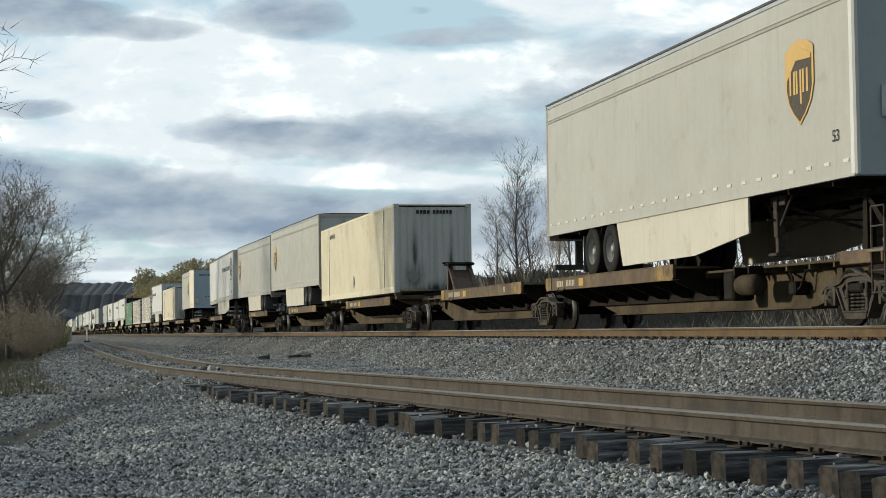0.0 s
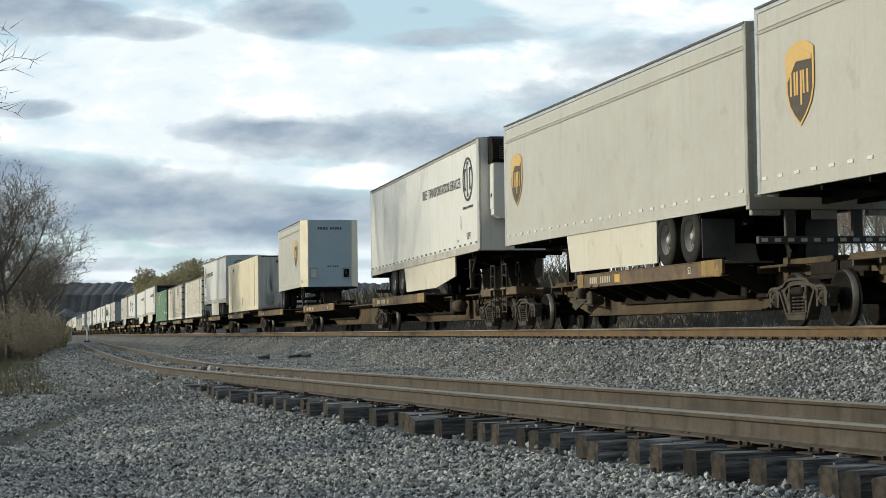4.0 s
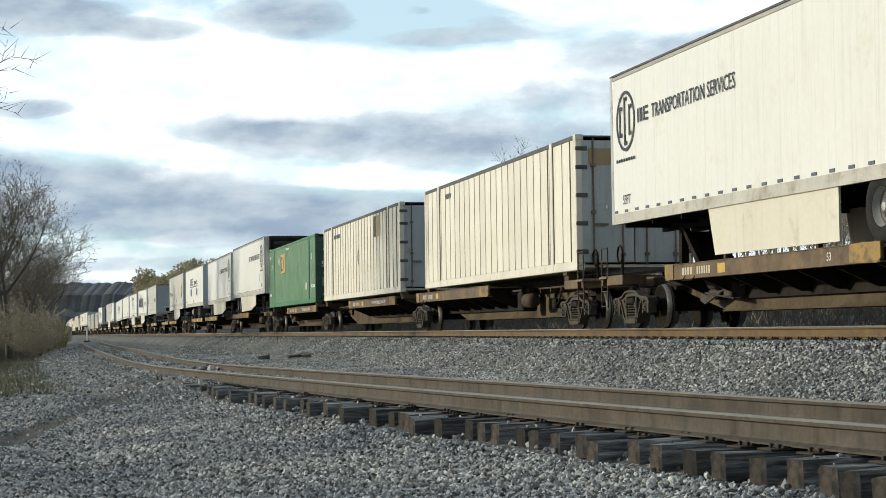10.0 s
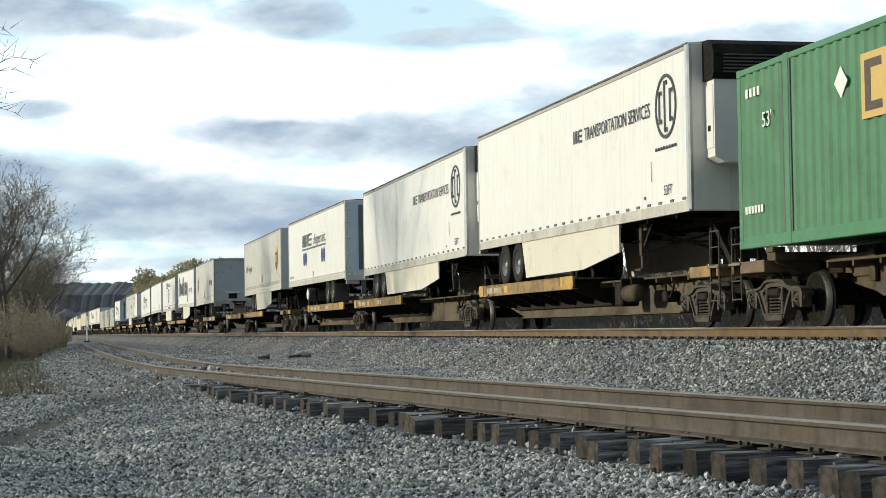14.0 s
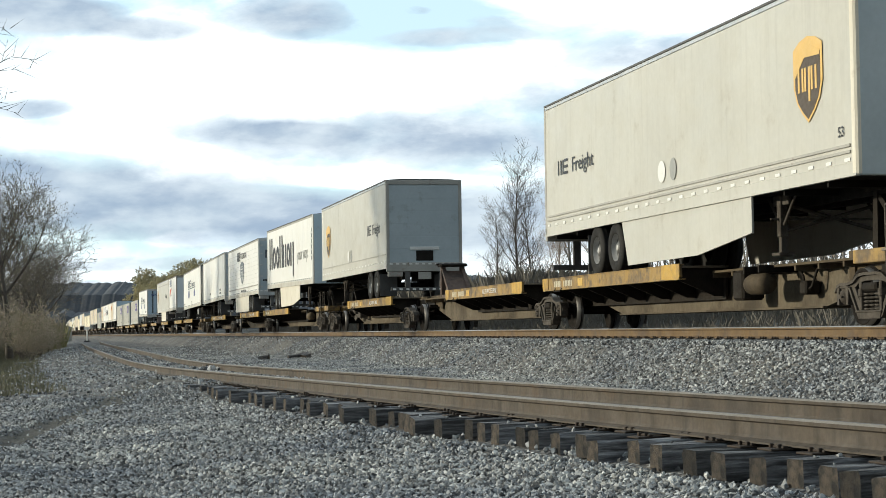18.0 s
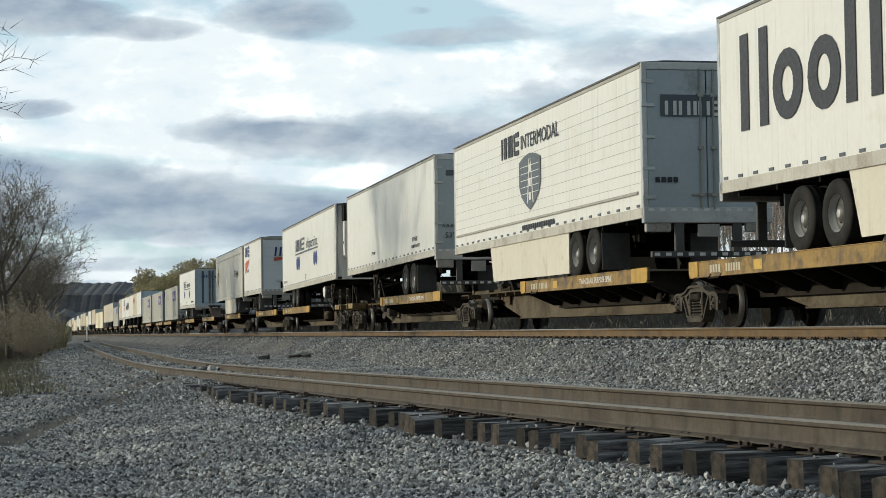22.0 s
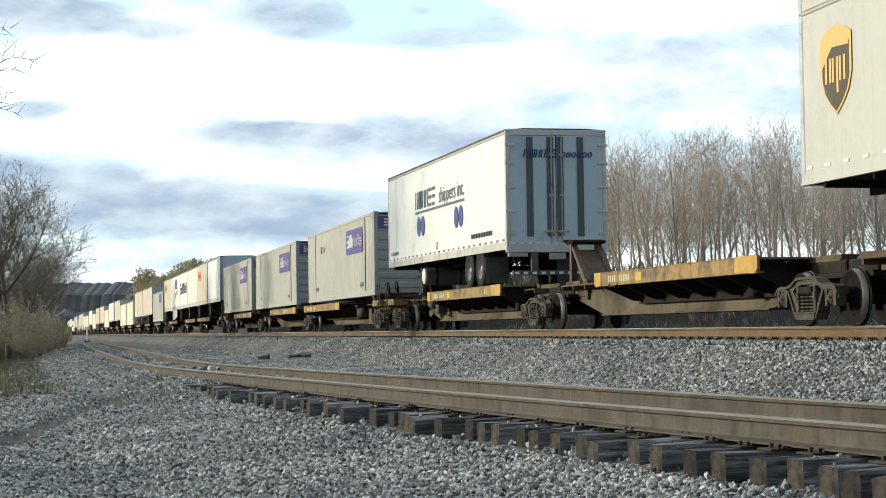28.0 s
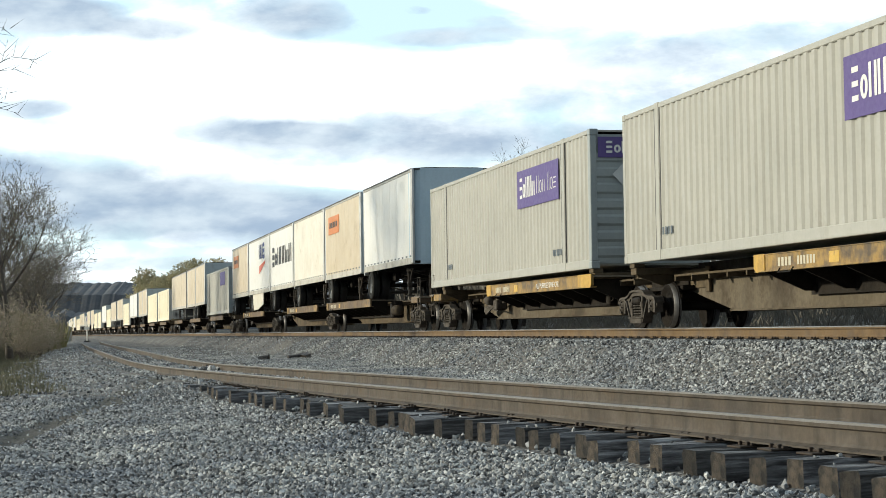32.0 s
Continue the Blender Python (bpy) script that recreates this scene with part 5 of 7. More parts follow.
def trailer(s0, s1, nose, wall, end, label, skirt=None, axles=2, tank=False, reefer=False, near=True, rear="doors", belt=False, group="trailers", axles_at=None, leg_at=None, round_nose=False, bevel=0.0, corner=None, stripes=0, gap=0.45):
    """A highway semi-trailer standing on its own wheels; nose = 1 when its front leads, -1 when its rear leads."""
    L = s1 - s0
    h, n = L / 2, nose
    t = thing("semi_trailer", label, "trailer", group)
    rail_mat = M_GREYVAN if wall is M_GREYVAN else M_SIDERAIL
    zb, zt, floor = 2.08, 5.06, DECK
    mid = (s0 + s1) / 2
    for y in (-1, 1):
        k = int(L / 1.22) if wall is not M_GREYVAN else 1
        e0, e1 = (-h + 0.06, h - 0.06) if not bevel else sorted((-n * (h - 0.06), n * (h - bevel - 0.02)))
        line = [(e0, W2 - 0.012)]
        for i in range(1, k):
            x = -h + L * i / k
            line += [(x - 0.03, W2 - 0.012), (x - 0.026, W2 - 0.009), (x + 0.026, W2 - 0.009), (x + 0.03, W2 - 0.012)]
        line += [(e1, W2 - 0.012), (e1, W2 - 0.045), (e0, W2 - 0.045)]
        m = Mesh().prism([(x, y * e) for x, e in line], zb + 0.19, zt - 0.14, "z")
        part("side_wall", m, wall, t, "sheet side wall with riveted seams" if y < 0 else "")
        b0, b1 = (-h + 0.02, h - 0.02) if not bevel else sorted((-n * (h - 0.02), n * (h - bevel)))
        part("top_rail", Mesh().box(b0, b1, y * (W2 - 0.07), y * W2, zt - 0.14, zt - 0.06, 0.012), M_ALU if wall is M_GREYVAN else M_RAILGREY, t)
        m = Mesh().box(b0, b1, y * (W2 - 0.07), y * W2, zb, zb + 0.20, 0.012).box(b0, b1, y * (W2 - 0.02), y * (W2 + 0.012), zb, zb + 0.035)
        b = part("bottom_rail", m, rail_mat, t)
        if near and y < 0:
            m = Mesh()
            q = int(L / 0.62)
            for i in range(q):
                x = -h + 0.3 + (L - 0.6) * i / (q - 1)
                m.box(x - 0.10, x + 0.08, -W2 - 0.002, -W2 + 0.012, zb + 0.215, zb + 0.265)
            part("marker_strip", m, P_SLATE if wall is not M_GREYVAN else P_WHITE, b, "broken marker strip", kind="stuff")
        if wall is M_GREYVAN and y < 0 and (bevel or skirt is M_SKIRT):
            part("upper_moulding", Mesh().box(e0, e1, -W2 - 0.006, -W2 + 0.02, zt - 0.47, zt - 0.43, 0.004).box(e0, e1, -W2 - 0.002, -W2 + 0.02, zt - 0.41, zt - 0.395), M_RAILGREY, t)
        if belt:
            part("rub_rail", Mesh().box(-h + 0.3, h - 0.3, y * (W2 - 0.01), y * (W2 + 0.02), zb + 0.46, zb + 0.52, 0.008), M_RAILGREY, t)
    m = Mesh()
    m.prism([(-W2 - 0.008, zt - 0.02), (-W2 + 0.5, zt + 0.016), (W2 - 0.5, zt + 0.016), (W2 + 0.008, zt - 0.02), (W2 + 0.008, zt - 0.055), (W2 - 0.03, zt - 0.06), (-W2 + 0.03, zt - 0.06), (-W2 - 0.008, zt - 0.055)], b0 + 0.01, b1 - 0.01, "x")
    part("roof", m, M_ROOF, t, "dark grimy trailer roof")
    part("floor", Mesh().box(b0 + 0.02, b1 - 0.02, -W2 + 0.05, W2 - 0.05, zb + 0.02, zb + 0.1), M_UNDER, t)
    # front wall
    xn = n * h
    if bevel:
        m = Mesh().prism([(xn - n * 0.5, -W2 + 0.03), (xn - n * bevel, -W2 + 0.03), (xn - n * 0.004, -W2 + bevel), (xn, -W2 + bevel), (xn, W2 - bevel), (xn - n * 0.004, W2 - bevel), (xn - n * bevel, W2 - 0.03), (xn - n * 0.5, W2 - 0.03)], zb - 0.01, zt - 0.01, "z")
    elif round_nose:
        pts = [(xn - n * 0.45, -W2)] + [(xn - n * 0.45 + n * 0.45 * math.sin(a), -W2 + 0.45 - 0.45 * math.cos(a)) for a in (0.4, 0.8, 1.2, 1.57)]
        pts += [(x, -y) for x, y in pts[::-1]]
        m = Mesh().prism(pts, zb, zt - 0.01, "z")
    else:
        m = Mesh().box(xn - n * 0.05, xn, -W2 + 0.02, W2 - 0.02, zb, zt - 0.02, 0.02)
    part("front_wall", m, end if n > 0 else wall, t)
    for y in (-1, 1) if bevel else ():
        m = Mesh().prism([(xn - n * (bevel + 0.03), y * (W2 - 0.002)), (xn - n * bevel, y * (W2 + 0.004)), (xn + n * 0.006, y * (W2 - bevel)), (xn + n * 0.004, y * (W2 - bevel - 0.05)), (xn - n * bevel, y * (W2 - 0.06))], zb, zt - 0.02, "z")
        part("corner_panel", m, M_CORNER, t, "bright bevelled metal corner")
    for y in () if bevel else (-1, 1):
        m = Mesh().box(xn - n * 0.16, xn + n * 0.006, y * (W2 - 0.10), y * (W2 + 0.006), zb, zt - 0.02, 0.03)
        part("corner_post", m, corner or M_ALU, t)
    if reefer:
        m = Mesh().prism([(-0.98, 3.0), (-0.98, 4.36), (0.98, 4.36), (0.98, 3.0), (0.8, 2.9), (-0.8, 2.9)], xn, xn + n * 0.44, "x")
        r = part("refrigeration_unit", m, P_WHITE, t, "white refrigeration unit on the nose")
        side = [(xn, 4.34), (xn + n * 0.46, 4.34), (xn + n * 0.54, 4.45), (xn + n * 0.55, 4.78), (xn + n * 0.47, 4.95), (xn + n * 0.30, 5.04), (xn, 5.05)]
        part("cowl", Mesh().prism(side, -1.02, 1.02), M_UNDER, r, "black rounded cowl")
        m = Mesh()
        for i in range(6): m.box(xn + n * 0.54, xn + n * 0.57, -0.85, 0.85, 4.44 + i * 0.06, 4.465 + i * 0.06)
        part("grille", m, M_ROOF, r, "black radiator grille")
        part("side_panel", Mesh().box(xn + n * 0.06, xn + n * 0.40, -0.995, -0.978, 3.15, 4.25, 0.006), P_WHITE, r)
        part("latch", Mesh().box(xn + n * 0.16, xn + n * 0.28, -1.002, -0.993, 3.45, 3.55), M_UNDER, r)
    # rear frame and doors
    xr = -n * h
    m = Mesh().box(xr, xr + n * 0.12, -W2, -W2 + 0.11, zb, zt - 0.02, 0.012).box(xr, xr + n * 0.12, W2 - 0.11, W2, zb, zt - 0.02, 0.012)
    m.box(xr, xr + n * 0.12, -W2 + 0.1, W2 - 0.1, zt - 0.17, zt - 0.02, 0.012).box(xr - n * 0.02, xr + n * 0.12, -W2, W2, zb - 0.10, zb + 0.2, 0.012)
    rf = part("rear_frame", m, M_ALU if rear != "roll" else M_RAILGREY, t)
    if rear == "roll":
        line = [(xr + n * 0.06, zb + 0.2), (xr + n * 0.06, zt - 0.17), (xr + n * 0.03, zt - 0.17)]
        for i in range(5, -1, -1):
            z = zb + 0.65 + i * 0.42
            line += [(xr + n * 0.03, z + 0.02), (xr + n * 0.036, z + 0.015), (xr + n * 0.036, z + 0.005), (xr + n * 0.03, z)]
        m = Mesh().prism(line + [(xr + n * 0.03, zb + 0.2)], -W2 + 0.11, W2 - 0.11)
        part("roll_door", m, end, t, "closed roll-up door")
        if near and n < 0:
            part("door_handle", Mesh().box(xr - n * 0.01, xr + n * 0.03, -0.5, 0.5, zb + 0.62, zb + 0.73, 0.01), P_WHITE, t)
            part("door_opening", Mesh().box(xr + n * 0.0, xr + n * 0.03, -0.28, 0.30, zb + 0.26, zb + 0.6, 0.01), M_UNDER, t, "dark latch recess")
    else:
        for y0, y1 in ((-W2 + 0.11, -0.01), (0.01, W2 - 0.11)):
            d = part("door", Mesh().box(xr + n * 0.01, xr + n * 0.05, y0, y1, zb + 0.2, zt - 0.17, 0.008), end, t, "rear door leaf")
            if near and n < 0:
                m = Mesh()
                y = y1 - 0.12 if y0 < -0.5 else y0 + 0.12
                for yy in (y,):
                    m.tube((xr - n * 0.02, yy, zb + 0.16), (xr - n * 0.02, yy, zt - 0.14), 0.022, n=8)
                    for z in (0.4, 1.3, 2.3): m.box(xr - n * 0.045, xr + n * 0.01, yy - 0.06, yy + 0.06, zb + z, zb + z + 0.07, 0.006)
                    m.box(xr - n * 0.03, xr - n * 0.01, yy - 0.2, yy + 0.2, zb + 0.42, zb + 0.47, 0.005)
                part("lock_bar", m, M_RAILGREY, d)
                m = Mesh()
                yy = y0 if y0 < -0.5 else y1
                for z in (0.35, 0.9, 1.5, 2.1, 2.55): m.box(xr - n * 0.015, xr + n * 0.02, yy - 0.12, yy + 0.14, zb + z, zb + z + 0.07, 0.008)
                part("door_hinge", m, M_ALU, d, kind="stuff")
        for i in range(stripes):
            y = (-0.68, -0.16, 0.10, 0.62)[i]
            part("door_stripe", Mesh().box(xr - n * 0.010, xr - n * 0.002, y - 0.085, y + 0.085, zb + 0.32, zt - 0.2), P_SLATE, t, "dark upright door stripe")
    if near and n < 0:
        m = Mesh()
        for i in range(11): m.box(xr - n * 0.026, xr - n * 0.02, -1.2 + i * 0.22, -1.09 + i * 0.22, zb + 0.13, zb + 0.18)
        part("marker_strip", m, P_WHITE, rf, kind="stuff")
    m = Mesh()
    for y in (-0.58, 0.58): m.box(xr, xr + n * 0.08, y - 0.09, y + 0.09, 1.44, zb - 0.08, 0.012)
    m.box(xr - n * 0.03, xr + n * 0.07, -1.15, 1.15, 1.33, 1.45, 0.012)
    g = part("bumper_guard", m, M_ROOF if near else M_RAILGREY, t, "grimy steel underride guard")
    if near and n < 0:
        m = Mesh()
        for i in range(10): m.box(xr - n * 0.036, xr - n * 0.031, -1.1 + i * 0.225, -0.99 + i * 0.225, 1.36, 1.42)
        part("marker_strip", m, P_WHITE, g, "white dashes along the guard", kind="stuff")
        for y in (-1.0, 1.0):
            b = part("lamp_box", Mesh().box(xr - n * 0.01, xr + n * 0.10, y - 0.25, y + 0.25, zb - 0.27, zb - 0.10, 0.015), M_RAILGREY, t, "steel lamp box with round lamps")
            for k in (-0.11, 0.11): part("tail_lamp", Mesh().turned([(0.0, -0.025), (0.05, -0.023), (0.065, 0.0)], (xr - n * 0.015, y + k, zb - 0.185), "x", 14), M_LAMP, b)
        part("plate_panel", Mesh().box(xr, xr + n * 0.02, -0.22, 0.22, zb - 0.36, zb - 0.12, 0.006), M_RAILGREY, t)
    # running gear
    x_ax = xr + n * (1.15 if axles == 1 else 1.35)
    axs = [x_ax + n * 1.28 * i for i in range(axles)]
    if axles_at: axs = [mid - a for a in axles_at] if axles == 1 else [mid - sum(axles_at) / 2 - 0.63, mid - sum(axles_at) / 2 + 0.63]
    m = Mesh().box(min(axs) - 0.9, max(axs) + 0.9, -0.55, -0.40, 1.75, zb, 0.01).box(min(axs) - 0.9, max(axs) + 0.9, 0.40, 0.55, 1.75, zb, 0.01)
    for x in axs:
        m.tube((x, -1.0, floor + 0.505), (x, 1.0, floor + 0.505), 0.07, n=10)
        for y in (-0.48, 0.48): m.box(x - 0.06, x + 0.06, y - 0.05, y + 0.05, floor + 0.5, 1.8).tube((x, y, 1.62), (x + 0.5, y, 1.85), 0.06, n=8)
    part("bogie_frame", m, M_UNDER, t)
    for x in axs:
        for y in (-1, 1):
            for k, yy in enumerate((1.13, 0.80)):
                w = part("tyre", TYRE, None, t, m=pose(x, y * yy, floor + 0.505, 0, 0, 0 if y < 0 else 180))
                if k == 0: part("rim", RIMM, None, w, m=pose(0, 0, 0))
    for y in (-0.95, 0.95):
        part("mud_flap", Mesh().box(min(axs) - 0.62 if n > 0 else max(axs) + 0.60, min(axs) - 0.60 if n > 0 else max(axs) + 0.62, y - 0.3, y + 0.3, 1.2, 1.95), M_FLAP, t)
    m = Mesh()
    for y in (-0.3, 0.3): m.box(-h + 0.3, h - 0.3, y - 0.05, y + 0.05, zb - 0.16, zb + 0.03)
    part("floor_beam", m, M_UNDER, t)
    for i in range(int(L / 1.6) if near else 0): part("cross_member", CROSS, None, t, m=pose(-h + 0.7 + 1.6 * i, 0, zb))
    # landing gear
    xl = xn - n * (3.4 if L > 10 else 2.6)
    if leg_at is not None: xl = mid - leg_at
    g = Mesh()
    for y in (-0.85, 0.85):
        g.box(xl - 0.07, xl + 0.07, y - 0.07, y + 0.07, 1.42, zb, 0.012).box(xl - 0.05, xl + 0.05, y - 0.05, y + 0.05, 1.16, 1.45, 0.01).box(xl - 0.16, xl + 0.16, y - 0.13, y + 0.13, 1.12, 1.17, 0.01)
        g.tube((xl, y, 1.55), (xl + n * 0.55, y, zb - 0.02), 0.028, n=6).tube((xl, y, 1.55), (xl - n * 0.55, y, zb - 0.02), 0.028, n=6)
        g.box(xl - 0.3, xl + 0.3, y - 0.03, y + 0.03, zb - 0.16, zb, 0.01)
    g.tube((xl, -0.85, 1.5), (xl, 0.85, 1.95), 0.03, n=6).tube((xl, 0.85, 1.5), (xl, -0.85, 1.95), 0.03, n=6).tube((xl, -1.05, 1.7), (xl, 0.85, 1.7), 0.02, n=6)
    # dark steel here holds the shade under the trailer floor
    part("landing_gear", g, M_TRUCK, t, "folded landing gear legs, darkened for shade")
    if skirt:
        a, b = sorted((xl - n * 0.25, (max(axs) if n > 0 else min(axs)) + n * (0.5 if n > 0 else gap)))
        for y in (-1, 1):
            if n > 0: pts = [(a, zb), (a + 0.35, 1.22), (b - 2.5, 1.25), (b, 1.5), (b, zb)]
            else: pts = [(a, zb), (a + 0.28, 1.22), (b, 1.20), (b, zb)]
            part("side_skirt", Mesh().prism(pts, y * (W2 - 0.06), y * (W2 - 0.025)), skirt, t, "flat side skirt panel")
    if tank:
        # the tank lies across the frame, its end to the side
        xt = xl - n * (0.75 if n > 0 else 1.3)
        m = Mesh().turned([(0, -1.12), (0.255, -1.11), (0.28, -1.04), (0.28, 1.04), (0.255, 1.11), (0, 1.12)], (xt, 0, 1.66), "y", 24)
        part("fuel_tank", m, P_TANK, t, "dark cylindrical fuel tank")
        part("tank_end", Mesh().turned([(0, -0.03), (0.17, -0.026), (0.245, 0.0)], (xt, -1.115, 1.66), "y", 24), P_WHITE, t, "white tank end")
        for y in (-0.75, 0.0, 0.75):
            part("tank_strap", Mesh().turned([(0.283, -0.03), (0.292, 0), (0.283, 0.03)], (xt, y, 1.66), "y", 24).box(xt - 0.04, xt + 0.04, y - 0.03, y + 0.03, 1.92, zb), M_UNDER, t)
    MOVERS.append((t, (s0 + s1) / 2))
    return t, h
# ---- the train, front to rear ----
Y, O = M_YELLOW, M_OCHRE
# car: (trucks, platform of each unit, paint, hitches of each unit: (s, raised, dark), lettering)
BOXES = [(24.4, 40.3), (126.8, 142.8), (162.9, 178.8), (182.7, 198.9), (201.3, 217.3), (474.1, 490.1), (494.0, 510.1), (512.3, 528.4)]


def car(trucks, plats, paint, hitches, words):
    """One articulated car: its units from truck to truck."""
    for i, plat in enumerate(plats):
        a, b = trucks[i], trucks[i + 1]
        mid = (a + b) / 2
        st = [mid - (c + k * (d - c)) for c, d in BOXES if a - 4 < (c + d) / 2 < b + 4 and abs((c + d) / 2 - mid) < 7 for k in (0.012, 0.988)]
        st = [max(-(b - a) / 2 + 0.2, min((b - a) / 2 - 0.2, x)) for x in st]
        spine_unit(a, b, plat, paint, i == 0, i == len(plats) - 1, hitches.get(i), st, True, words if i in (1, len(plats) - 1) else None)


car([-9.6, 7.0, 23.0, 39.9, 56.2, 72.6], [(-2.6, 5.9), (8.1, 17.0), (25.0, 33.8), (41.7, 50.2), (58.7, 67.1)], O, {0: (-8.4, True, True), 1: (20.6, True, False), 4: (71.2, True, True)}, "53")
car([76.0, 91.7, 109.0, 126.0, 143.7, 159.9], [(83.2, 91.9), (100.6, 109.0), (116.2, 126.2), (134.2, 142.6), (148.4, 157.1)], O, {0: (77.6, True, True), 1: (106.0, False, True), 2: (110.4, True, True), 4: (159.0, True, True)}, "53")
car([163.8, 180.6, 199.6, 216.4], [(170.7, 179.9), (183.4, 192.5), (200.8, 210.1)], O, {}, "TWIN 28-ALL PURPOSE SPINE CAR")
car([219.6, 237.8, 255.6, 273.2], [(226.8, 235.4), (246.1, 255.0), (257.5, 267.0)], Y, {0: (221.1, True, True), 1: (238.8, True, True), 2: (271.9, True, True)}, "2-28 11-57")
car([276.7, 293.4, 310.1, 325.5], [(283.8, 292.9), (294.8, 303.2), (311.5, 320.2)], Y, {0: (278.0, True, True), 1: (308.3, True, False), 2: (325.0, True, True)}, "ALL PURPOSE SPINE")
car([328.7, 347.4, 365.5, 383.3], [(337.2, 347.0), (349.3, 358.6), (367.7, 377.2)], Y, {0: (331.0, True, True), 1: (364.3, True, True), 2: (382.6, True, True)}, "TWIN 28-ALL PURPOSE SPINE")
car([387.2, 403.6, 420.6, 438.2, 454.0, 470.8], [(394.0, 402.8), (405.4, 413.9), (422.5, 431.2), (439.5, 448.2), (456.2, 465.0)], Y, {0: (388.6, True, True), 1: (419.0, True, True), 2: (436.2, True, True), 3: (453.3, True, False), 4: (470.0, True, True)}, "53")
car([474.5, 491.8, 510.0, 527.2], [(481.6, 491.2), (494.0, 503.3), (512.2, 521.3)], Y, {}, "ALL PURPOSE SPINE CAR")
car([531.4, 548.9, 567.3, 585.0], [(538.4, 548.4), (551.0, 560.5), (570.0, 580.0)], O, {0: (533.0, True, True), 1: (550.6, True, True), 2: (569.2, True, True)}, None)


def parcel_shield(t, x, z=3.63, w=1.04, hgt=1.28):
    p = part("logo_shield", shield(Mesh(), x, z, w, hgt, -W2 - 0.002), P_GOLD, t, "gold-edged brown shield emblem")
    part("emblem_field", shield(Mesh(), x, z - 0.05, w * 0.86, hgt * 0.84, -W2 - 0.006), P_BROWN, p)
    blocks(p, P_GOLD, x - 0.33 * w, z - 0.17, 0.50, "ngn", 0.195 * w, -W2 - 0.010, stroke=0.32)
    m = Mesh().prism([(x - 0.42 * w, z + 0.30 * hgt), (x, z + 0.41 * hgt), (x + 0.42 * w, z + 0.30 * hgt), (x + 0.42 * w, z + 0.24 * hgt), (x - 0.1 * w, z + 0.26 * hgt), (x - 0.42 * w, z + 0.05 * hgt)], -W2 - 0.014, -W2 - 0.010)
    part("emblem_mark", m, P_GOLD, p)


def end_bars(t, h, y, z, widths, height, mat, name="number_marking"):
    m = Mesh()
    for w in widths:
        if w > 0: m.box(h + 0.010, h + 0.013, y, y + w, z, z + height)
        y += abs(w) + 0.03
    part(name, m, mat, t, kind="stuff")


def ring_trailer(s0, s1, nose, reefer, skirt, label, axles_at=None, leg_at=None, sag=(0.0, 0.0)):
    t, h = trailer(s0, s1, nose, M_WHITE, M_WHITE if nose > 0 else M_BLUEEND, label, skirt, reefer=reefer, axles_at=axles_at, leg_at=leg_at, gap=1.3)
    x = h - 1.2 if nose > 0 else -h + 0.97
    ring = part("logo_ring", disc(Mesh(), x, 4.06, 0.57, 0.59, -W2 - 0.002, hole=0.89), P_INK, t, "dark ring emblem")
    m = Mesh()
    for dx, half in ((-0.29, 0.30), (0.0, 0.47), (0.29, 0.30)):
        m.box(x + dx - 0.09, x + dx - 0.02, -W2 - 0.006, -W2 - 0.002, 4.06 - half, 4.06 + half)
        m.box(x + dx + 0.01, x + dx + 0.09, -W2 - 0.006, -W2 - 0.002, 3.98 + half, 4.06 + half).box(x + dx + 0.01, x + dx + 0.08, -W2 - 0.006, -W2 - 0.002, 4.06 - half, 4.14 - half)
    part("emblem_mark", m, P_INK, ring)
    x0 = h - 7.12 if nose > 0 else -h + 1.72
    blocks(t, P_INK, x0, 3.95, 0.27, "hhE", 0.19, -W2 - 0.002, stroke=0.25)
    letters("TRANSPORTATION SERVICES", 0.27, P_INK, t, pose(x0 + 0.82, -W2 - 0.004, 3.95), width=4.22)
    part("address_line", marks(Mesh(), x - 0.6, 3.28, [0.1] * 8, 0.06, -W2 - 0.002, 0.05), P_INK, t, kind="stuff")
    letters("53FT", 0.18, P_INK, t, pose(h - 1.36 if nose > 0 else -h + 0.75, -W2 - 0.004, 2.45), width=0.45)
    part("side_latch", Mesh().box(x - 0.86, x - 0.84, -W2 - 0.006, -W2, 2.75, 3.12).box(x - 1.3, x - 1.2, -W2 - 0.006, -W2, 2.44, 2.5), P_SLATE, t, kind="stuff")
    SAGS.append((t, h, *sag))
    return t, h


def pair_marks(t, h, x0, x1, end=False):
    """The shipper's name as plain shapes over a rule, and two pairs of blue discs."""
    blocks(t, P_SLATE, x0, 3.72, 0.53, "hlllhhEE", 0.405, -W2 - 0.002, 0.16, "slanted dark name shape", stroke=0.24)
    letters("shippers inc.", 0.45, P_SLATE, t, pose(x0 + 3.45, -W2 - 0.004, 3.73), width=x1 - x0 - 3.45)
    part("name_rule", Mesh().box(x0, x1, -W2 - 0.005, -W2 - 0.001, 3.58, 3.65), P_SLATE, t)
    for c in (x0 + 0.54, x0 + 1.13, x1 - 1.0, x1 - 0.42): part("blue_disc", disc(Mesh(), c, 3.19, 0.26, 0.30, -W2 - 0.002), P_BLUE, t, "blue disc")
    letters("53'", 0.21, P_INK, t, pose(-0.42, -W2 - 0.004, 2.40))
    part("number_marking", marks(Mesh(), -h + 0.5, 2.45, [0.1] * 8, 0.11, -W2 - 0.004, 0.06), P_GREY, t, kind="stuff")


SAGS = []     # (trailer, its half length, how its body rides at the leading and at the trailing end)
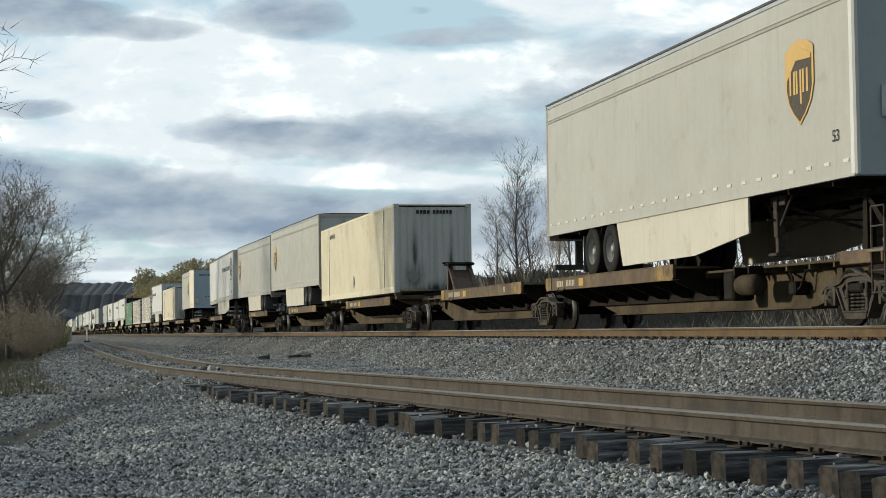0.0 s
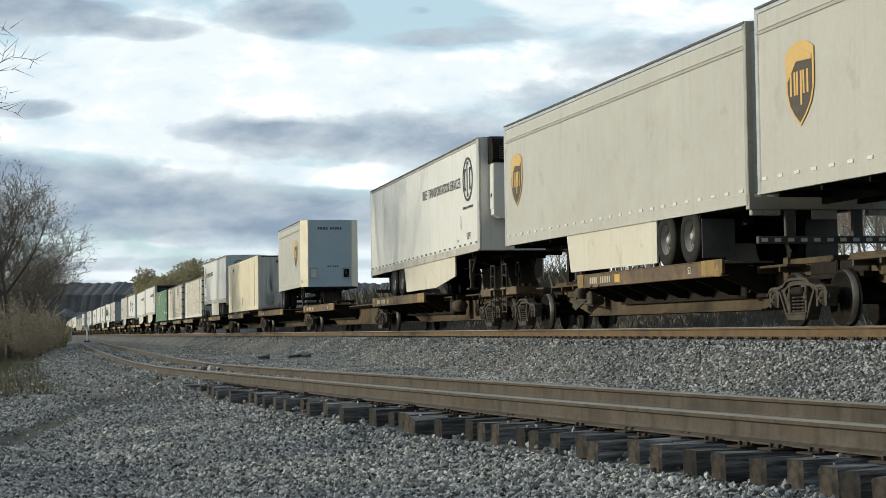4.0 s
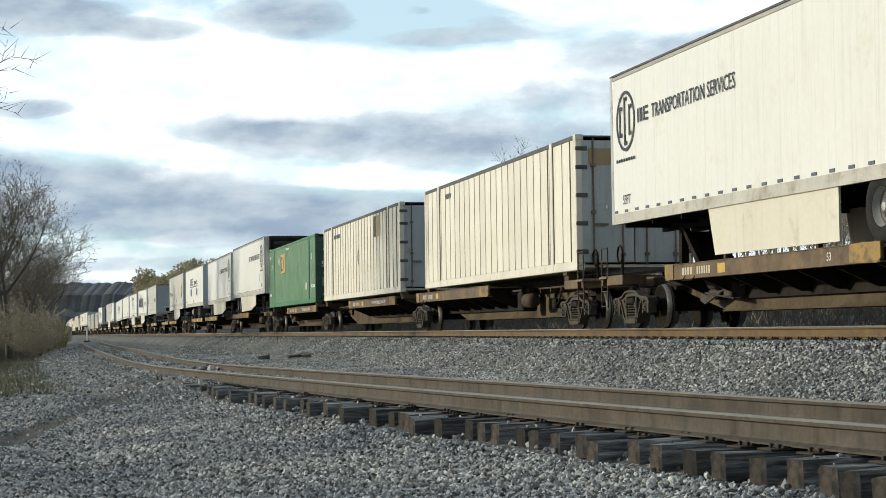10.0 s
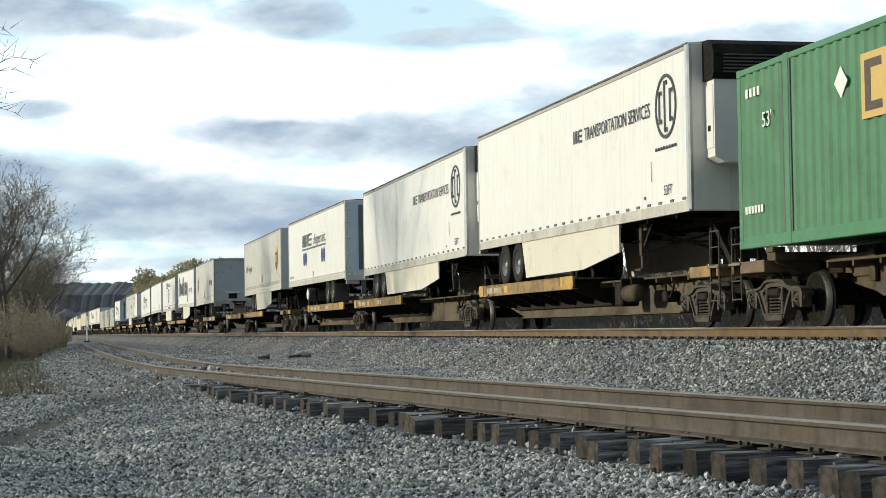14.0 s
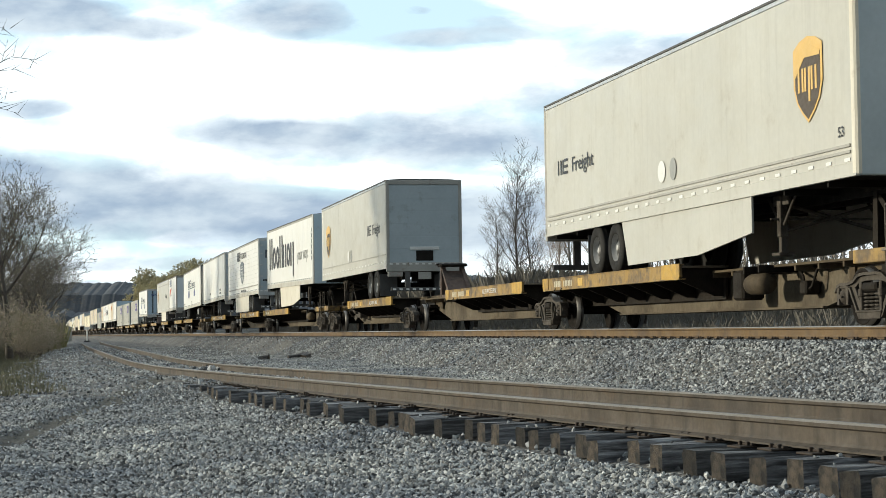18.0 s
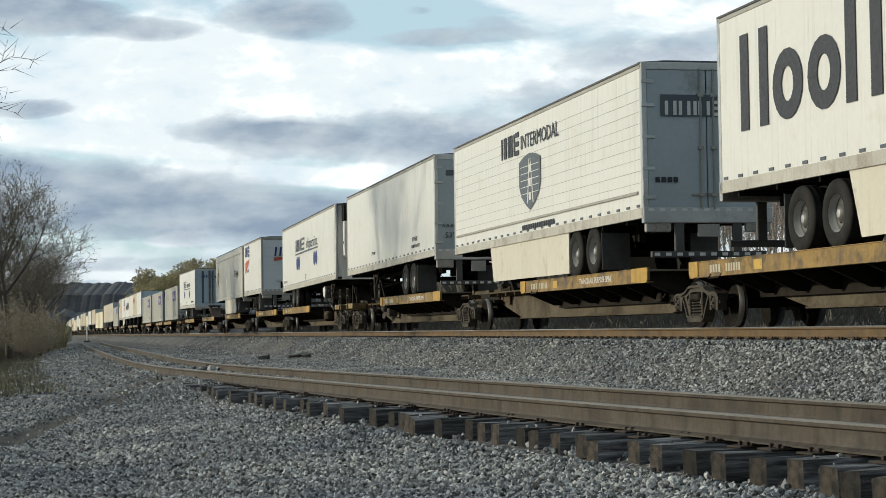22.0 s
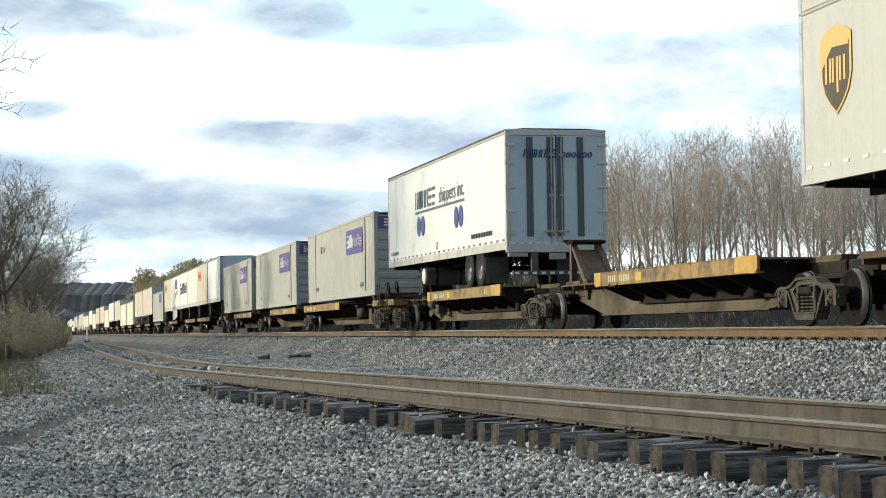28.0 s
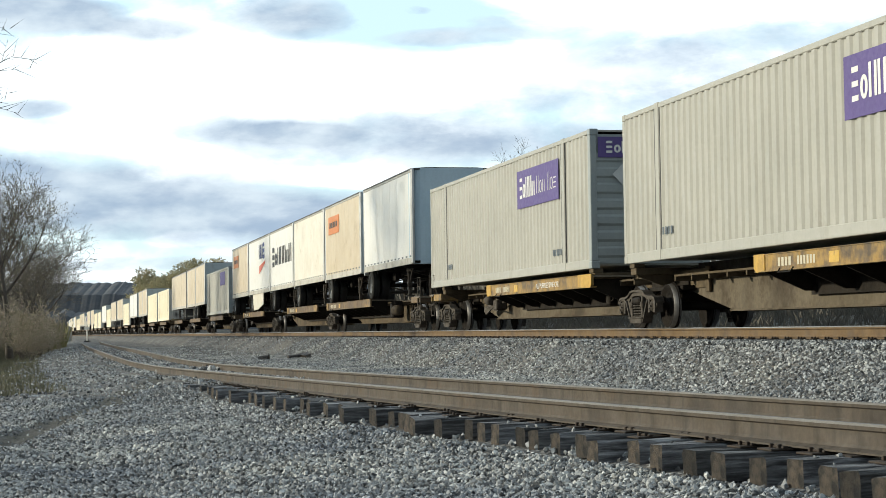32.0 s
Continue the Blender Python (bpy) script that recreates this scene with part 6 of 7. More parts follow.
# carried loads
t, h = trailer(-10.1, 5.9, 1, M_GREYVAN, M_GREYEND, "pale grey parcel trailer with side skirts, on the railcar", M_SKIRT, rear="roll", corner=P_WHITE, axles_at=(2.6, 1.4), leg_at=-6.3)
parcel_shield(t, h - 1.85); letters("53", 0.17, P_INK, t, pose(h - 0.75, -W2 - 0.004, 2.62))
part("front_box", Mesh().box(h, h + 0.05, -0.9, -0.3, 2.9, 3.35, 0.01), M_ALU, t)
c, h = container(24.4, 40.3, M_CREAM, M_CREAMEND, "rib", "weathered cream ribbed container with a grey sooty end", doors=False)
part("placard", Mesh().prism([(-0.2, 1.82), (0.03, 2.06), (0.26, 1.82), (0.03, 1.58)], -W2 - 0.012, -W2 + 0.0), P_GREY, c, "sooty grey diamond placard")
part("number_marking", marks(Mesh(), -5.5, 3.66, [0.12] * 5, 0.17, -W2 - 0.008, 0.13), P_SLATE, c, kind="stuff")
part("end_placard", Mesh().prism([(-0.88, 1.78), (-0.65, 2.03), (-0.42, 1.78), (-0.65, 1.53)], h - 0.012, h + 0.004, "x"), P_GREY, c, "sooty grey diamond placard")
end_bars(c, h, -0.55, 3.82, [0.09] * 4 + [-0.05] + [0.08] * 6, 0.12, P_INK)
t, h = trailer(41.0, 57.2, -1, M_GREYVAN, M_GREYEND, "grey parcel trailer with skirts, rear end leading", M_SKIRT, rear="roll", axles_at=(45.3, 44.1), leg_at=52.1)
parcel_shield(t, -h + 1.75)
SAGS.append((t, h, -0.13, 0.0))
t, h = trailer(57.6, 73.5, -1, M_GREYVAN, M_GREYEND, "grey parcel trailer with skirts coupled close behind another", M_SKIRT, rear="roll", axles_at=(61.7, 60.5), leg_at=68.4)
parcel_shield(t, -h + 1.2)
SAGS.append((t, h, -0.13, -0.03))
ring_trailer(76.3, 92.4, 1, True, M_SKIRT, "white refrigerated trailer with dark lettering, skirted", (88.3, 87.1), 79.0, (0.0, -0.16))
t, h = trailer(110.0, 118.0, 1, M_GREYVAN, M_BLUEEND, "short grey parcel trailer, its front toned blue-grey for shade", None, axles=1, bevel=0.3, axles_at=(116.6,), leg_at=112.6)
parcel_shield(t, h - 1.78)
SAGS.append((t, h, -0.07, -0.11))
end_bars(t, h, -0.55, 4.62, [0.09] * 4 + [-0.05] + [0.08] * 5, 0.11, P_SLATE)
for y, mat, inner in ((-0.92, M_GREYEND, P_WHITE), (0.55, M_GREYEND, M_UNDER)):
    f = part("front_fitting", Mesh().box(h, h + 0.03, y, y + 0.36, 2.42, 2.46, 0.008).box(h, h + 0.03, y, y + 0.36, 2.90, 2.94, 0.008).box(h, h + 0.03, y, y + 0.04, 2.46, 2.90, 0.008).box(h, h + 0.03, y + 0.32, y + 0.36, 2.46, 2.90, 0.008), mat, t, "recessed fitting in a moulded frame")
    part("fitting_face", Mesh().box(h, h + 0.014, y + 0.06, y + 0.30, 2.5, 2.86, 0.006), inner, f)
    if y > 0: part("connector", Mesh().turned([(0, -0.05), (0.05, -0.045), (0.065, 0.0)], (h + 0.05, y + 0.12, 2.72), "x", 12).turned([(0, -0.05), (0.05, -0.045), (0.065, 0.0)], (h + 0.05, y + 0.25, 2.62), "x", 12), M_RIM, f)
end_bars(t, h, -0.12, 2.95, [0.06] * 2 + [-0.03] + [0.06] * 3, 0.07, P_SLATE)
part("front_apron", Mesh().box(h - 0.9, h + 0.02, -W2 + 0.1, W2 - 0.1, 1.98, 2.08, 0.02), M_UNDER, t, "black apron under the nose")
c, h = container(126.8, 142.8, M_CREAM, M_CREAMEND, "rib", "weathered cream ribbed container with sooty grey end", doors=False)
end_bars(c, h, -0.3, 3.74, [0.09] * 4 + [-0.05] + [0.08] * 6, 0.13, P_INK)
m = Mesh().prism([(-0.09, 1.82), (0.14, 2.06), (0.37, 1.82), (0.14, 1.58)], -W2 - 0.012, -W2 + 0.0)
part("end_placard", Mesh().prism([(-0.88, 1.78), (-0.65, 2.03), (-0.42, 1.78), (-0.65, 1.53)], h - 0.012, h + 0.004, "x"), P_GREY, c, "sooty grey diamond placard")
part("placard", m, P_GREY, c, "grey diamond placard")
part("number_marking", marks(Mesh(), -5.25, 3.66, [0.11] * 3 + [-0.04] + [0.11] * 2, 0.17, -W2 - 0.008), P_INK, c, kind="stuff")
t, h = ring_trailer(144.6, 160.4, -1, False, M_SKIRT, "white trailer with printed rear doors, skirted, rear end leading", (148.5, 147.3), 155.3, (-0.14, -0.03))
m = Mesh().box(h + 0.012, h + 0.018, -0.95, 0.15, 2.95, 3.55)
part("door_panel", m, P_GREEN, t, "dark green printed panel")
letters("TODAY", 0.13, P_WHITE, t, pose(h + 0.02, -0.72, 2.99, 0, 0, 90)); letters("CALL", 0.13, P_WHITE, t, pose(h + 0.02, -0.82, 3.36, 0, 0, 90))
end_bars(t, h + 0.01, -0.8, 3.19, [0.09] * 3 + [-0.04] + [0.09] * 3, 0.11, P_WHITE)
letters("FOR DRIVING", 0.11, P_GREEN, t, pose(h + 0.014, -0.8, 3.82, 0, 0, 90)); letters("OPPORTUNITIES", 0.11, P_GREEN, t, pose(h + 0.014, -0.88, 3.66, 0, 0, 90))
m = disc(Mesh(), 0, 0, 0.36, 0.36, 0, hole=0.86)
for d in (-0.15, 0.0, 0.15): m.box(d - 0.06, d - 0.02, -0.004, 0, -0.22, 0.22).box(d - 0.02, d + 0.04, -0.004, 0, 0.16, 0.22).box(d - 0.02, d + 0.03, -0.004, 0, 0.0, 0.05)
part("logo_ring", m, P_GREEN, t, "green ring emblem", pose(h + 0.012, -0.45, 4.4, 0, 0, 90))
c, h = container(162.9, 178.8, M_SHEET, M_SHEETEND, "sheet", "ivory sheet-and-post container, its doors toned grey-blue for shade", post=0.014)
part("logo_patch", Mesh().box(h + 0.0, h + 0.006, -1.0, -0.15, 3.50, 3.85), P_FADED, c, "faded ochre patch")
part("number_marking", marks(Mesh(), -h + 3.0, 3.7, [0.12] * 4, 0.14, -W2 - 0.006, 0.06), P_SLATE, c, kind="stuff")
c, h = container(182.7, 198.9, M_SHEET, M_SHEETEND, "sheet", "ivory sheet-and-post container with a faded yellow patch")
part("logo_patch", Mesh().box(-h + 11.6, -h + 12.75, -W2 - 0.012, -W2 - 0.006, 3.25, 3.95), P_FADED, c, "faded ochre patch")
part("logo_mark", Mesh().box(-h + 11.6, -h + 11.95, -W2 - 0.018, -W2 - 0.012, 3.25, 3.95), P_BROWN, c)
part("placard", Mesh().prism([(0.0, 2.72), (0.2, 3.02), (0.4, 2.72), (0.2, 2.42)], -W2 - 0.010, -W2 - 0.004), P_GREY, c)
part("number_marking", marks(Mesh(), -h + 2.7, 3.62, [0.1] * 4 + [-0.06] + [0.1] * 6, 0.15, -W2 - 0.006), P_SLATE, c, kind="stuff")
c, h = container(201.3, 217.3, M_GREEN, M_GREENEND, "flute", "green ribbed container with a yellow emblem patch")
part("logo_patch", Mesh().box(-3.36, -1.84, -W2 - 0.010, -W2 + 0.0, 2.82, 3.72), P_YELLOWPRINT, c, "yellow emblem patch")
part("logo_mark", Mesh().box(-3.24, -3.06, -W2 - 0.015, -W2 - 0.01, 2.92, 3.62).box(-3.06, -2.72, -W2 - 0.015, -W2 - 0.01, 3.50, 3.62).box(-3.06, -2.72, -W2 - 0.015, -W2 - 0.01, 2.92, 3.04), P_BROWN, c)
part("logo_stroke", Mesh().prism([(-2.6, 2.95), (-2.42, 2.95), (-1.98, 3.58), (-2.2, 3.58)], -W2 - 0.015, -W2 - 0.01), P_PURPLE, c)
part("placard", Mesh().prism([(-4.24, 3.43), (-4.02, 3.66), (-3.8, 3.43), (-4.02, 3.20)], -W2 - 0.008, -W2 + 0.0), P_WHITE, c, "white diamond placard")
for x, z in ((h - 1.22, 3.12), (-h + 1.05, 3.12)): letters("53'", 0.24, P_WHITE, c, pose(x, -W2 - 0.008, z))
letters("53'", 0.24, P_WHITE, c, pose(h + 0.006, -1.05, 2.75, 0, 0, 90))
part("end_patch", Mesh().box(h + 0.0, h + 0.006, -0.85, 0.0, 3.25, 3.62), P_YELLOWPRINT, c)
part("end_name", Mesh().box(h + 0.006, h + 0.01, -0.8, -0.68, 3.3, 3.57).box(h + 0.006, h + 0.01, -0.6, -0.42, 3.3, 3.57), P_BROWN, c)
part("end_placard", Mesh().box(h + 0.0, h + 0.005, -1.0, -0.7, 1.95, 2.3), P_GREY, c)
m = marks(Mesh(), h - 1.15, 1.9, [0.1] * 3 + [-0.05] + [0.1] * 5, 0.13, -W2 - 0.008, 0.03)
marks(m, h - 2.9, 1.85, [0.12, 0.2], 0.3, -W2 - 0.008); marks(m, -h + 0.4, 3.65, [0.1] * 4, 0.14, -W2 - 0.008, 0.06); marks(m, -h + 0.3, 1.8, [0.09] * 6, 0.12, -W2 - 0.008); marks(m, -1.5, 3.85, [0.1] * 9, 0.1, -W2 - 0.008)
part("number_marking", m, P_WHITE, c, kind="stuff")
ring_trailer(219.6, 235.6, 1, True, M_SKIRT, "white refrigerated trailer with dark lettering, nose leading", (233.0, 231.8), 223.5, (-0.04, 0.0))
ring_trailer(237.1, 253.2, 1, True, M_SKIRT, "white refrigerated trailer streaked with dirt, nose leading", (250.9, 249.7), None, (-0.08, -0.12))
t, h = trailer(257.3, 273.5, -1, M_WHITE, M_BLUEEND, "white trailer with striped rear doors toned pale blue for shade", None, tank=1, stripes=4, axles_at=(262.0, 260.7), leg_at=269.9)
pair_marks(t, h, -3.5, 3.3)
SAGS.append((t, h, -0.05, 0.0))
t, h = trailer(276.6, 292.8, 1, M_GREYVAN, M_GREYEND, "grey freight trailer with a shield emblem, nose leading", M_GREYVAN, rear="roll", corner=M_SKIRT, axles_at=(289.2, 287.6), leg_at=280.3)
parcel_shield(t, h - 1.58); blocks(t, P_INK, -7.0, 3.37, 0.32, "hlE", 0.30, -W2 - 0.002, stroke=0.2)
letters("Freight", 0.32, P_INK, t, pose(-5.88, -W2 - 0.004, 3.37), width=1.55); letters("53", 0.15, P_INK, t, pose(h - 0.6, -W2 - 0.004, 2.66))
part("placard", disc(Mesh(), -0.08, 2.85, 0.2, 0.2, -W2 - 0.002), P_WHITE, t); part("placard", disc(Mesh(), 0.54, 2.85, 0.17, 0.2, -W2 - 0.002), P_GREY, t)
part("belt_line", Mesh().box(-h + 0.2, h - 0.2, -W2 - 0.014, -W2 + 0.01, 2.50, 2.54).box(-h + 0.2, h - 0.2, -W2 - 0.014, -W2 + 0.01, 2.41, 2.45), M_RAILGREY, t)
t, h = trailer(312.5, 326.8, -1, M_GREYVAN, M_GREYEND, "grey freight trailer with a closed roll-up rear door", None, rear="roll", axles_at=(315.9, 314.6), leg_at=323.6)
parcel_shield(t, -h + 1.73, 3.6); blocks(t, P_INK, 3.57, 3.34, 0.36, "hlE", 0.27, -W2 - 0.002, stroke=0.2)
letters("Freight", 0.36, P_INK, t, pose(4.58, -W2 - 0.004, 3.34), width=1.43)
part("placard", disc(Mesh(), -0.53, 2.80, 0.19, 0.22, -W2 - 0.002), P_WHITE, t); part("placard", disc(Mesh(), 0.05, 2.80, 0.16, 0.24, -W2 - 0.002), P_GREY, t)
part("belt_line", Mesh().box(-h + 0.2, h - 0.2, -W2 - 0.006, -W2 + 0.01, 2.55, 2.58), M_RAILGREY, t)
t, h = trailer(329.5, 345.6, 1, M_WHITE, M_BLUEEND, "white trailer with a huge dark name on its side", M_SKIRT, axles_at=(342.4, 341.1), leg_at=333.5)
blocks(t, P_INK, -7.0, 3.02, 1.55, "hoohnog", 1.14, -W2 - 0.002, label="large dark name shapes", stroke=0.30)
letters("your way.", 0.55, P_GREY, t, pose(3.22, -W2 - 0.004, 3.2), width=3.45)
SAGS.append((t, h, -0.02, 0.14))
blocks(t, P_INK, 0, 0, 0.44, "hoohnog", 0.26, 0, m=pose(h + 0.012, -0.85, 4.18, 0, 0, 90), stroke=0.33)
m = Mesh()
for k in range(6): m.box(h - 0.34, h - 0.2, -W2 - 0.01, -W2 - 0.006, 3.1 + k * 0.24, 3.27 + k * 0.24)
part("corner_marking", m, P_INK, t)
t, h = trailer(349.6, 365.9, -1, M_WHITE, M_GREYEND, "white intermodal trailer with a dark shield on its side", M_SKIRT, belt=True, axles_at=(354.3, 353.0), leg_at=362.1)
blocks(t, P_INK, -2.7, 4.18, 0.52, "hhlhE", 0.345, -W2 - 0.002, stroke=0.34)
letters("INTERMODAL", 0.34, P_INK, t, pose(-0.82, -W2 - 0.004, 4.26), width=3.25)
p = part("logo_shield", shield(Mesh(), -0.05, 3.45, 1.93, 1.34, -W2 - 0.002), P_SLATE, t, "dark slate shield emblem")
m = Mesh()
for k in range(5): m.box(-0.86, 0.76, -W2 - 0.008, -W2 - 0.003, 3.18 + k * 0.16, 3.195 + k * 0.16)
for a, b in ((-0.30, -0.10), (0.20, 0.0)): m.prism([(a, 2.95), (a + 0.07, 2.95), (b + 0.04, 4.0), (b, 4.0)], -W2 - 0.009, -W2 - 0.003)
for k in range(3): m.box(-0.14, 0.04, -W2 - 0.009, -W2 - 0.003, 3.02 + k * 0.33, 3.2 + k * 0.33)
part("emblem_mark", m, P_WHITE, p)
m = Mesh()
for k in range(9): m.box(-h + 0.15, h - 0.15, -W2 + 0.007, -W2 + 0.0105, 2.75 + k * 0.225, 2.757 + k * 0.225)
part("panel_seam", m, P_GREY, t)
part("address_line", marks(Mesh(), -0.8, 2.34, [0.13] * 15, 0.12, -W2 - 0.006, 0.06), P_INK, t, kind="stuff")
part("name_plate", Mesh().box(h + 0.004, h + 0.014, -0.92, 0.22, 4.0, 4.42), P_SLATE, t, "dark plate behind a pale name")
blocks(t, P_WHITE, 0, 0, 0.27, "hhlhE", 0.24, 0, m=pose(h + 0.019, -0.84, 4.03, 0, 0, 90))
end_bars(t, h, -1.05, 2.75, [0.09] * 4, 0.1, P_INK)
t, h = trailer(368.5, 384.2, -1, M_WHITE, M_GREYEND, "plain white trailer with rear doors toned grey for shade", None, axles_at=(373.2, 372.0), leg_at=380.7)
SAGS.append((t, h, 0.10, 0.0))
letters("AIR-RIDE EQUIPPED", 0.10, P_INK, t, pose(h + 0.016, -1.08, 2.9, 0, 0, 90)); letters("53'", 0.16, P_INK, t, pose(h + 0.016, -1.0, 2.6, 0, 0, 90))
part("door_plate", Mesh().box(h + 0.0, h + 0.014, -0.95, -0.25, 4.42, 4.58), P_SLATE, t)
letters("LIFT HERE", 0.13, P_INK, t, pose(h - 3.4, -W2 - 0.004, 2.68)); letters("AIR-RIDE EQUIPPED", 0.10, P_INK, t, pose(h - 3.5, -W2 - 0.004, 2.48)); letters("LIFT HERE", 0.11, P_INK, t, pose(-h + 5.2, -W2 - 0.004, 2.6))
t, h = trailer(387.1, 403.2, 1, M_WHITE, M_WHITE, "white refrigerated trailer with a rounded metal nose", None, tank=1, reefer=True, round_nose=True, axles_at=(399.7, 398.5))
pair_marks(t, h, -3.42, 3.4)
SAGS.append((t, h, -0.02, -0.15))
t, h = trailer(412.0, 420.5, -1, M_WHITE, M_PALEDOOR, "short white freight trailer with a roll-up door toned pale blue for shade", None, axles=1, rear="roll", axles_at=(413.3,))
blocks(t, P_BLUE, -3.5, 4.27, 0.55, "hhE", 0.63, -W2 - 0.002, 0.1, stroke=0.26)
part("swoosh", Mesh().prism([(-3.5, 3.3), (-1.6, 3.95), (-1.4, 4.1), (-3.5, 3.95)], -W2 - 0.006, -W2 - 0.002), P_RED, t, "red swoosh")
letters("FREIGHT", 0.16, P_BLUE, t, pose(-2.5, -W2 - 0.004, 3.38))
blocks(t, P_BLUE, 0, 0, 0.48, "hhE", 0.36, 0, 0.12, m=pose(h + 0.016, -0.6, 4.03, 0, 0, 90), stroke=0.27)
part("end_swoosh", Mesh().prism([(0, 0), (1.1, 0.22), (1.1, 0.3), (0, 0.2)], -0.004, 0), P_RED, t, "", pose(h + 0.014, -0.62, 3.75, 0, 0, 90))
letters("FREIGHT", 0.11, P_BLUE, t, pose(h + 0.016, -0.1, 3.62, 0, 0, 90))
t, h = trailer(421.4, 437.8, -1, M_GREYVAN, M_GREYEND, "grey parcel trailer with skirt and shield emblem", M_SKIRT, rear="roll", axles_at=(425.3, 423.9), leg_at=432.4)
parcel_shield(t, -h + 1.3); part("placard", Mesh().prism([(-1.2, 3.2), (-1.0, 3.45), (-0.8, 3.2), (-1.0, 2.95)], -W2 - 0.006, -W2 - 0.002), P_WHITE, t)
blocks(t, P_INK, h - 4.6, 3.36, 0.34, "hlE", 0.27, -W2 - 0.002, stroke=0.2); letters("Freight", 0.34, P_INK, t, pose(h - 3.6, -W2 - 0.004, 3.36))
t, h = trailer(455.7, 471.4, -1, M_WHITE, M_BLUEEND, "white trailer with dark stripes down rear doors toned pale blue for shade", None, tank=1, stripes=4, axles_at=(459.9, 458.7), leg_at=467.9)
pair_marks(t, h, -3.37, 3.3)
SAGS.append((t, h, -0.11, 0.0))
blocks(t, P_BLUE, 0, 0, 0.2, "hlllhhEE oooooo", 0.12, 0, 0.2, m=pose(h + 0.02, -0.85, 4.35, 0, 0, 90))
part("address_line", marks(Mesh(), 4.1, 2.50, [0.12] * 13, 0.12, -W2 - 0.004, 0.06), P_INK, t, kind="stuff")
for a, b in ((474.1, 490.1), (494.0, 510.1), (512.3, 528.4)):
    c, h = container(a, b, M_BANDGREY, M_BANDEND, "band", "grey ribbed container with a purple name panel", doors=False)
    p = part("name_panel", Mesh().box(2.1, 5.68, -W2 - 0.010, -W2 + 0.0, 2.87, 3.76), P_PURPLE, c, "purple name panel")
    blocks(p, P_WHITE, 2.35, 3.1, 0.48, "Eohhn", 0.24, -W2 - 0.012, stroke=0.33)
    blocks(p, P_WHITE, 3.85, 3.12, 0.40, "hon hoe", 0.22, -W2 - 0.012, stroke=0.12)
    p = part("end_name_panel", Mesh().box(h + 0.0, h + 0.008, -1.12, 1.12, 3.55, 3.98), P_PURPLE, c, "purple name panel")
    blocks(p, P_WHITE, 0, 0, 0.24, "Eohhn", 0.15, 0, m=pose(h + 0.012, -0.95, 3.65, 0, 0, 90), stroke=0.33)
    blocks(p, P_WHITE, 0, 0, 0.22, "honhe", 0.14, 0, m=pose(h + 0.012, 0.1, 3.65, 0, 0, 90), stroke=0.14)
    m = Mesh()
    for y in (-0.55, 0.25): part("placard", Mesh().prism([(y - 0.26, 3.2), (y, 3.46), (y + 0.26, 3.2), (y, 2.94)], h - 0.01, h + 0.004, "x"), P_PALE, c, "pale grey diamond placard")
    if a < 480:
        part("placard", disc(Mesh(), -h + 3.8, 3.35, 0.09, 0.16, -W2 - 0.008), P_FADERED, c, "red and white round placard")
        part("placard", disc(Mesh(), -h + 4.4, 3.35, 0.08, 0.14, -W2 - 0.008), P_PALE, c)
    m = marks(Mesh(), h - 2.9, 1.62, [0.1] * 5, 0.14, -W2 - 0.008, 0.05); marks(m, -h + 2.3, 1.7, [0.1] * 4, 0.14, -W2 - 0.008, 0.05)
    part("number_marking", m, P_SLATE, c, kind="stuff")
PUPS = [(531.2, 539.9, M_WHITE, "short white freight trailer with rounded front corners", None), (540.6, 549.0, M_TAN, "short cream freight trailer with an orange emblem", "orange"),
        (549.4, 558.4, M_SHEET, "short dirty cream freight trailer", None), (558.8, 567.4, M_WHITE, "short white freight trailer with dark name shapes", "ink"),
        (567.8, 577.2, M_WHITE, "short white freight trailer with blue and red emblem", "blue"), (577.8, 586.4, M_TAN, "short cream freight trailer with an orange emblem", "orange")]
for k, (a, b, paint, label, logo) in enumerate(PUPS):
    t, h = trailer(a, b, 1, paint, M_BLUEEND if k == 0 else M_GREYEND, label, M_SKIRT if k == 4 else None, axles=1, round_nose=k == 0)
    if logo == "orange": part("logo_patch", Mesh().box(-h + 1.0, -h + 3.6, -W2 - 0.008, -W2 - 0.002, 3.85, 4.55), P_ORANGE, t, "orange emblem patch"); part("logo_mark", marks(Mesh(), -h + 1.3, 4.1, [0.3] * 5, 0.22, -W2 - 0.012, 0.1), P_BROWN, t)
    if logo == "ink": blocks(t, P_INK, -h + 0.9, 3.3, 0.85, "Eohhhnh", 0.9, -W2 - 0.002)
    if logo == "blue": blocks(t, P_BLUE, -h + 4.9, 3.9, 0.75, "hhE", 0.75, -W2 - 0.002); part("swoosh", Mesh().prism([(-h + 5, 3.1), (-h + 7.6, 3.6), (-h + 7.6, 3.75), (-h + 5, 3.5)], -W2 - 0.006, -W2 - 0.002), P_RED, t)


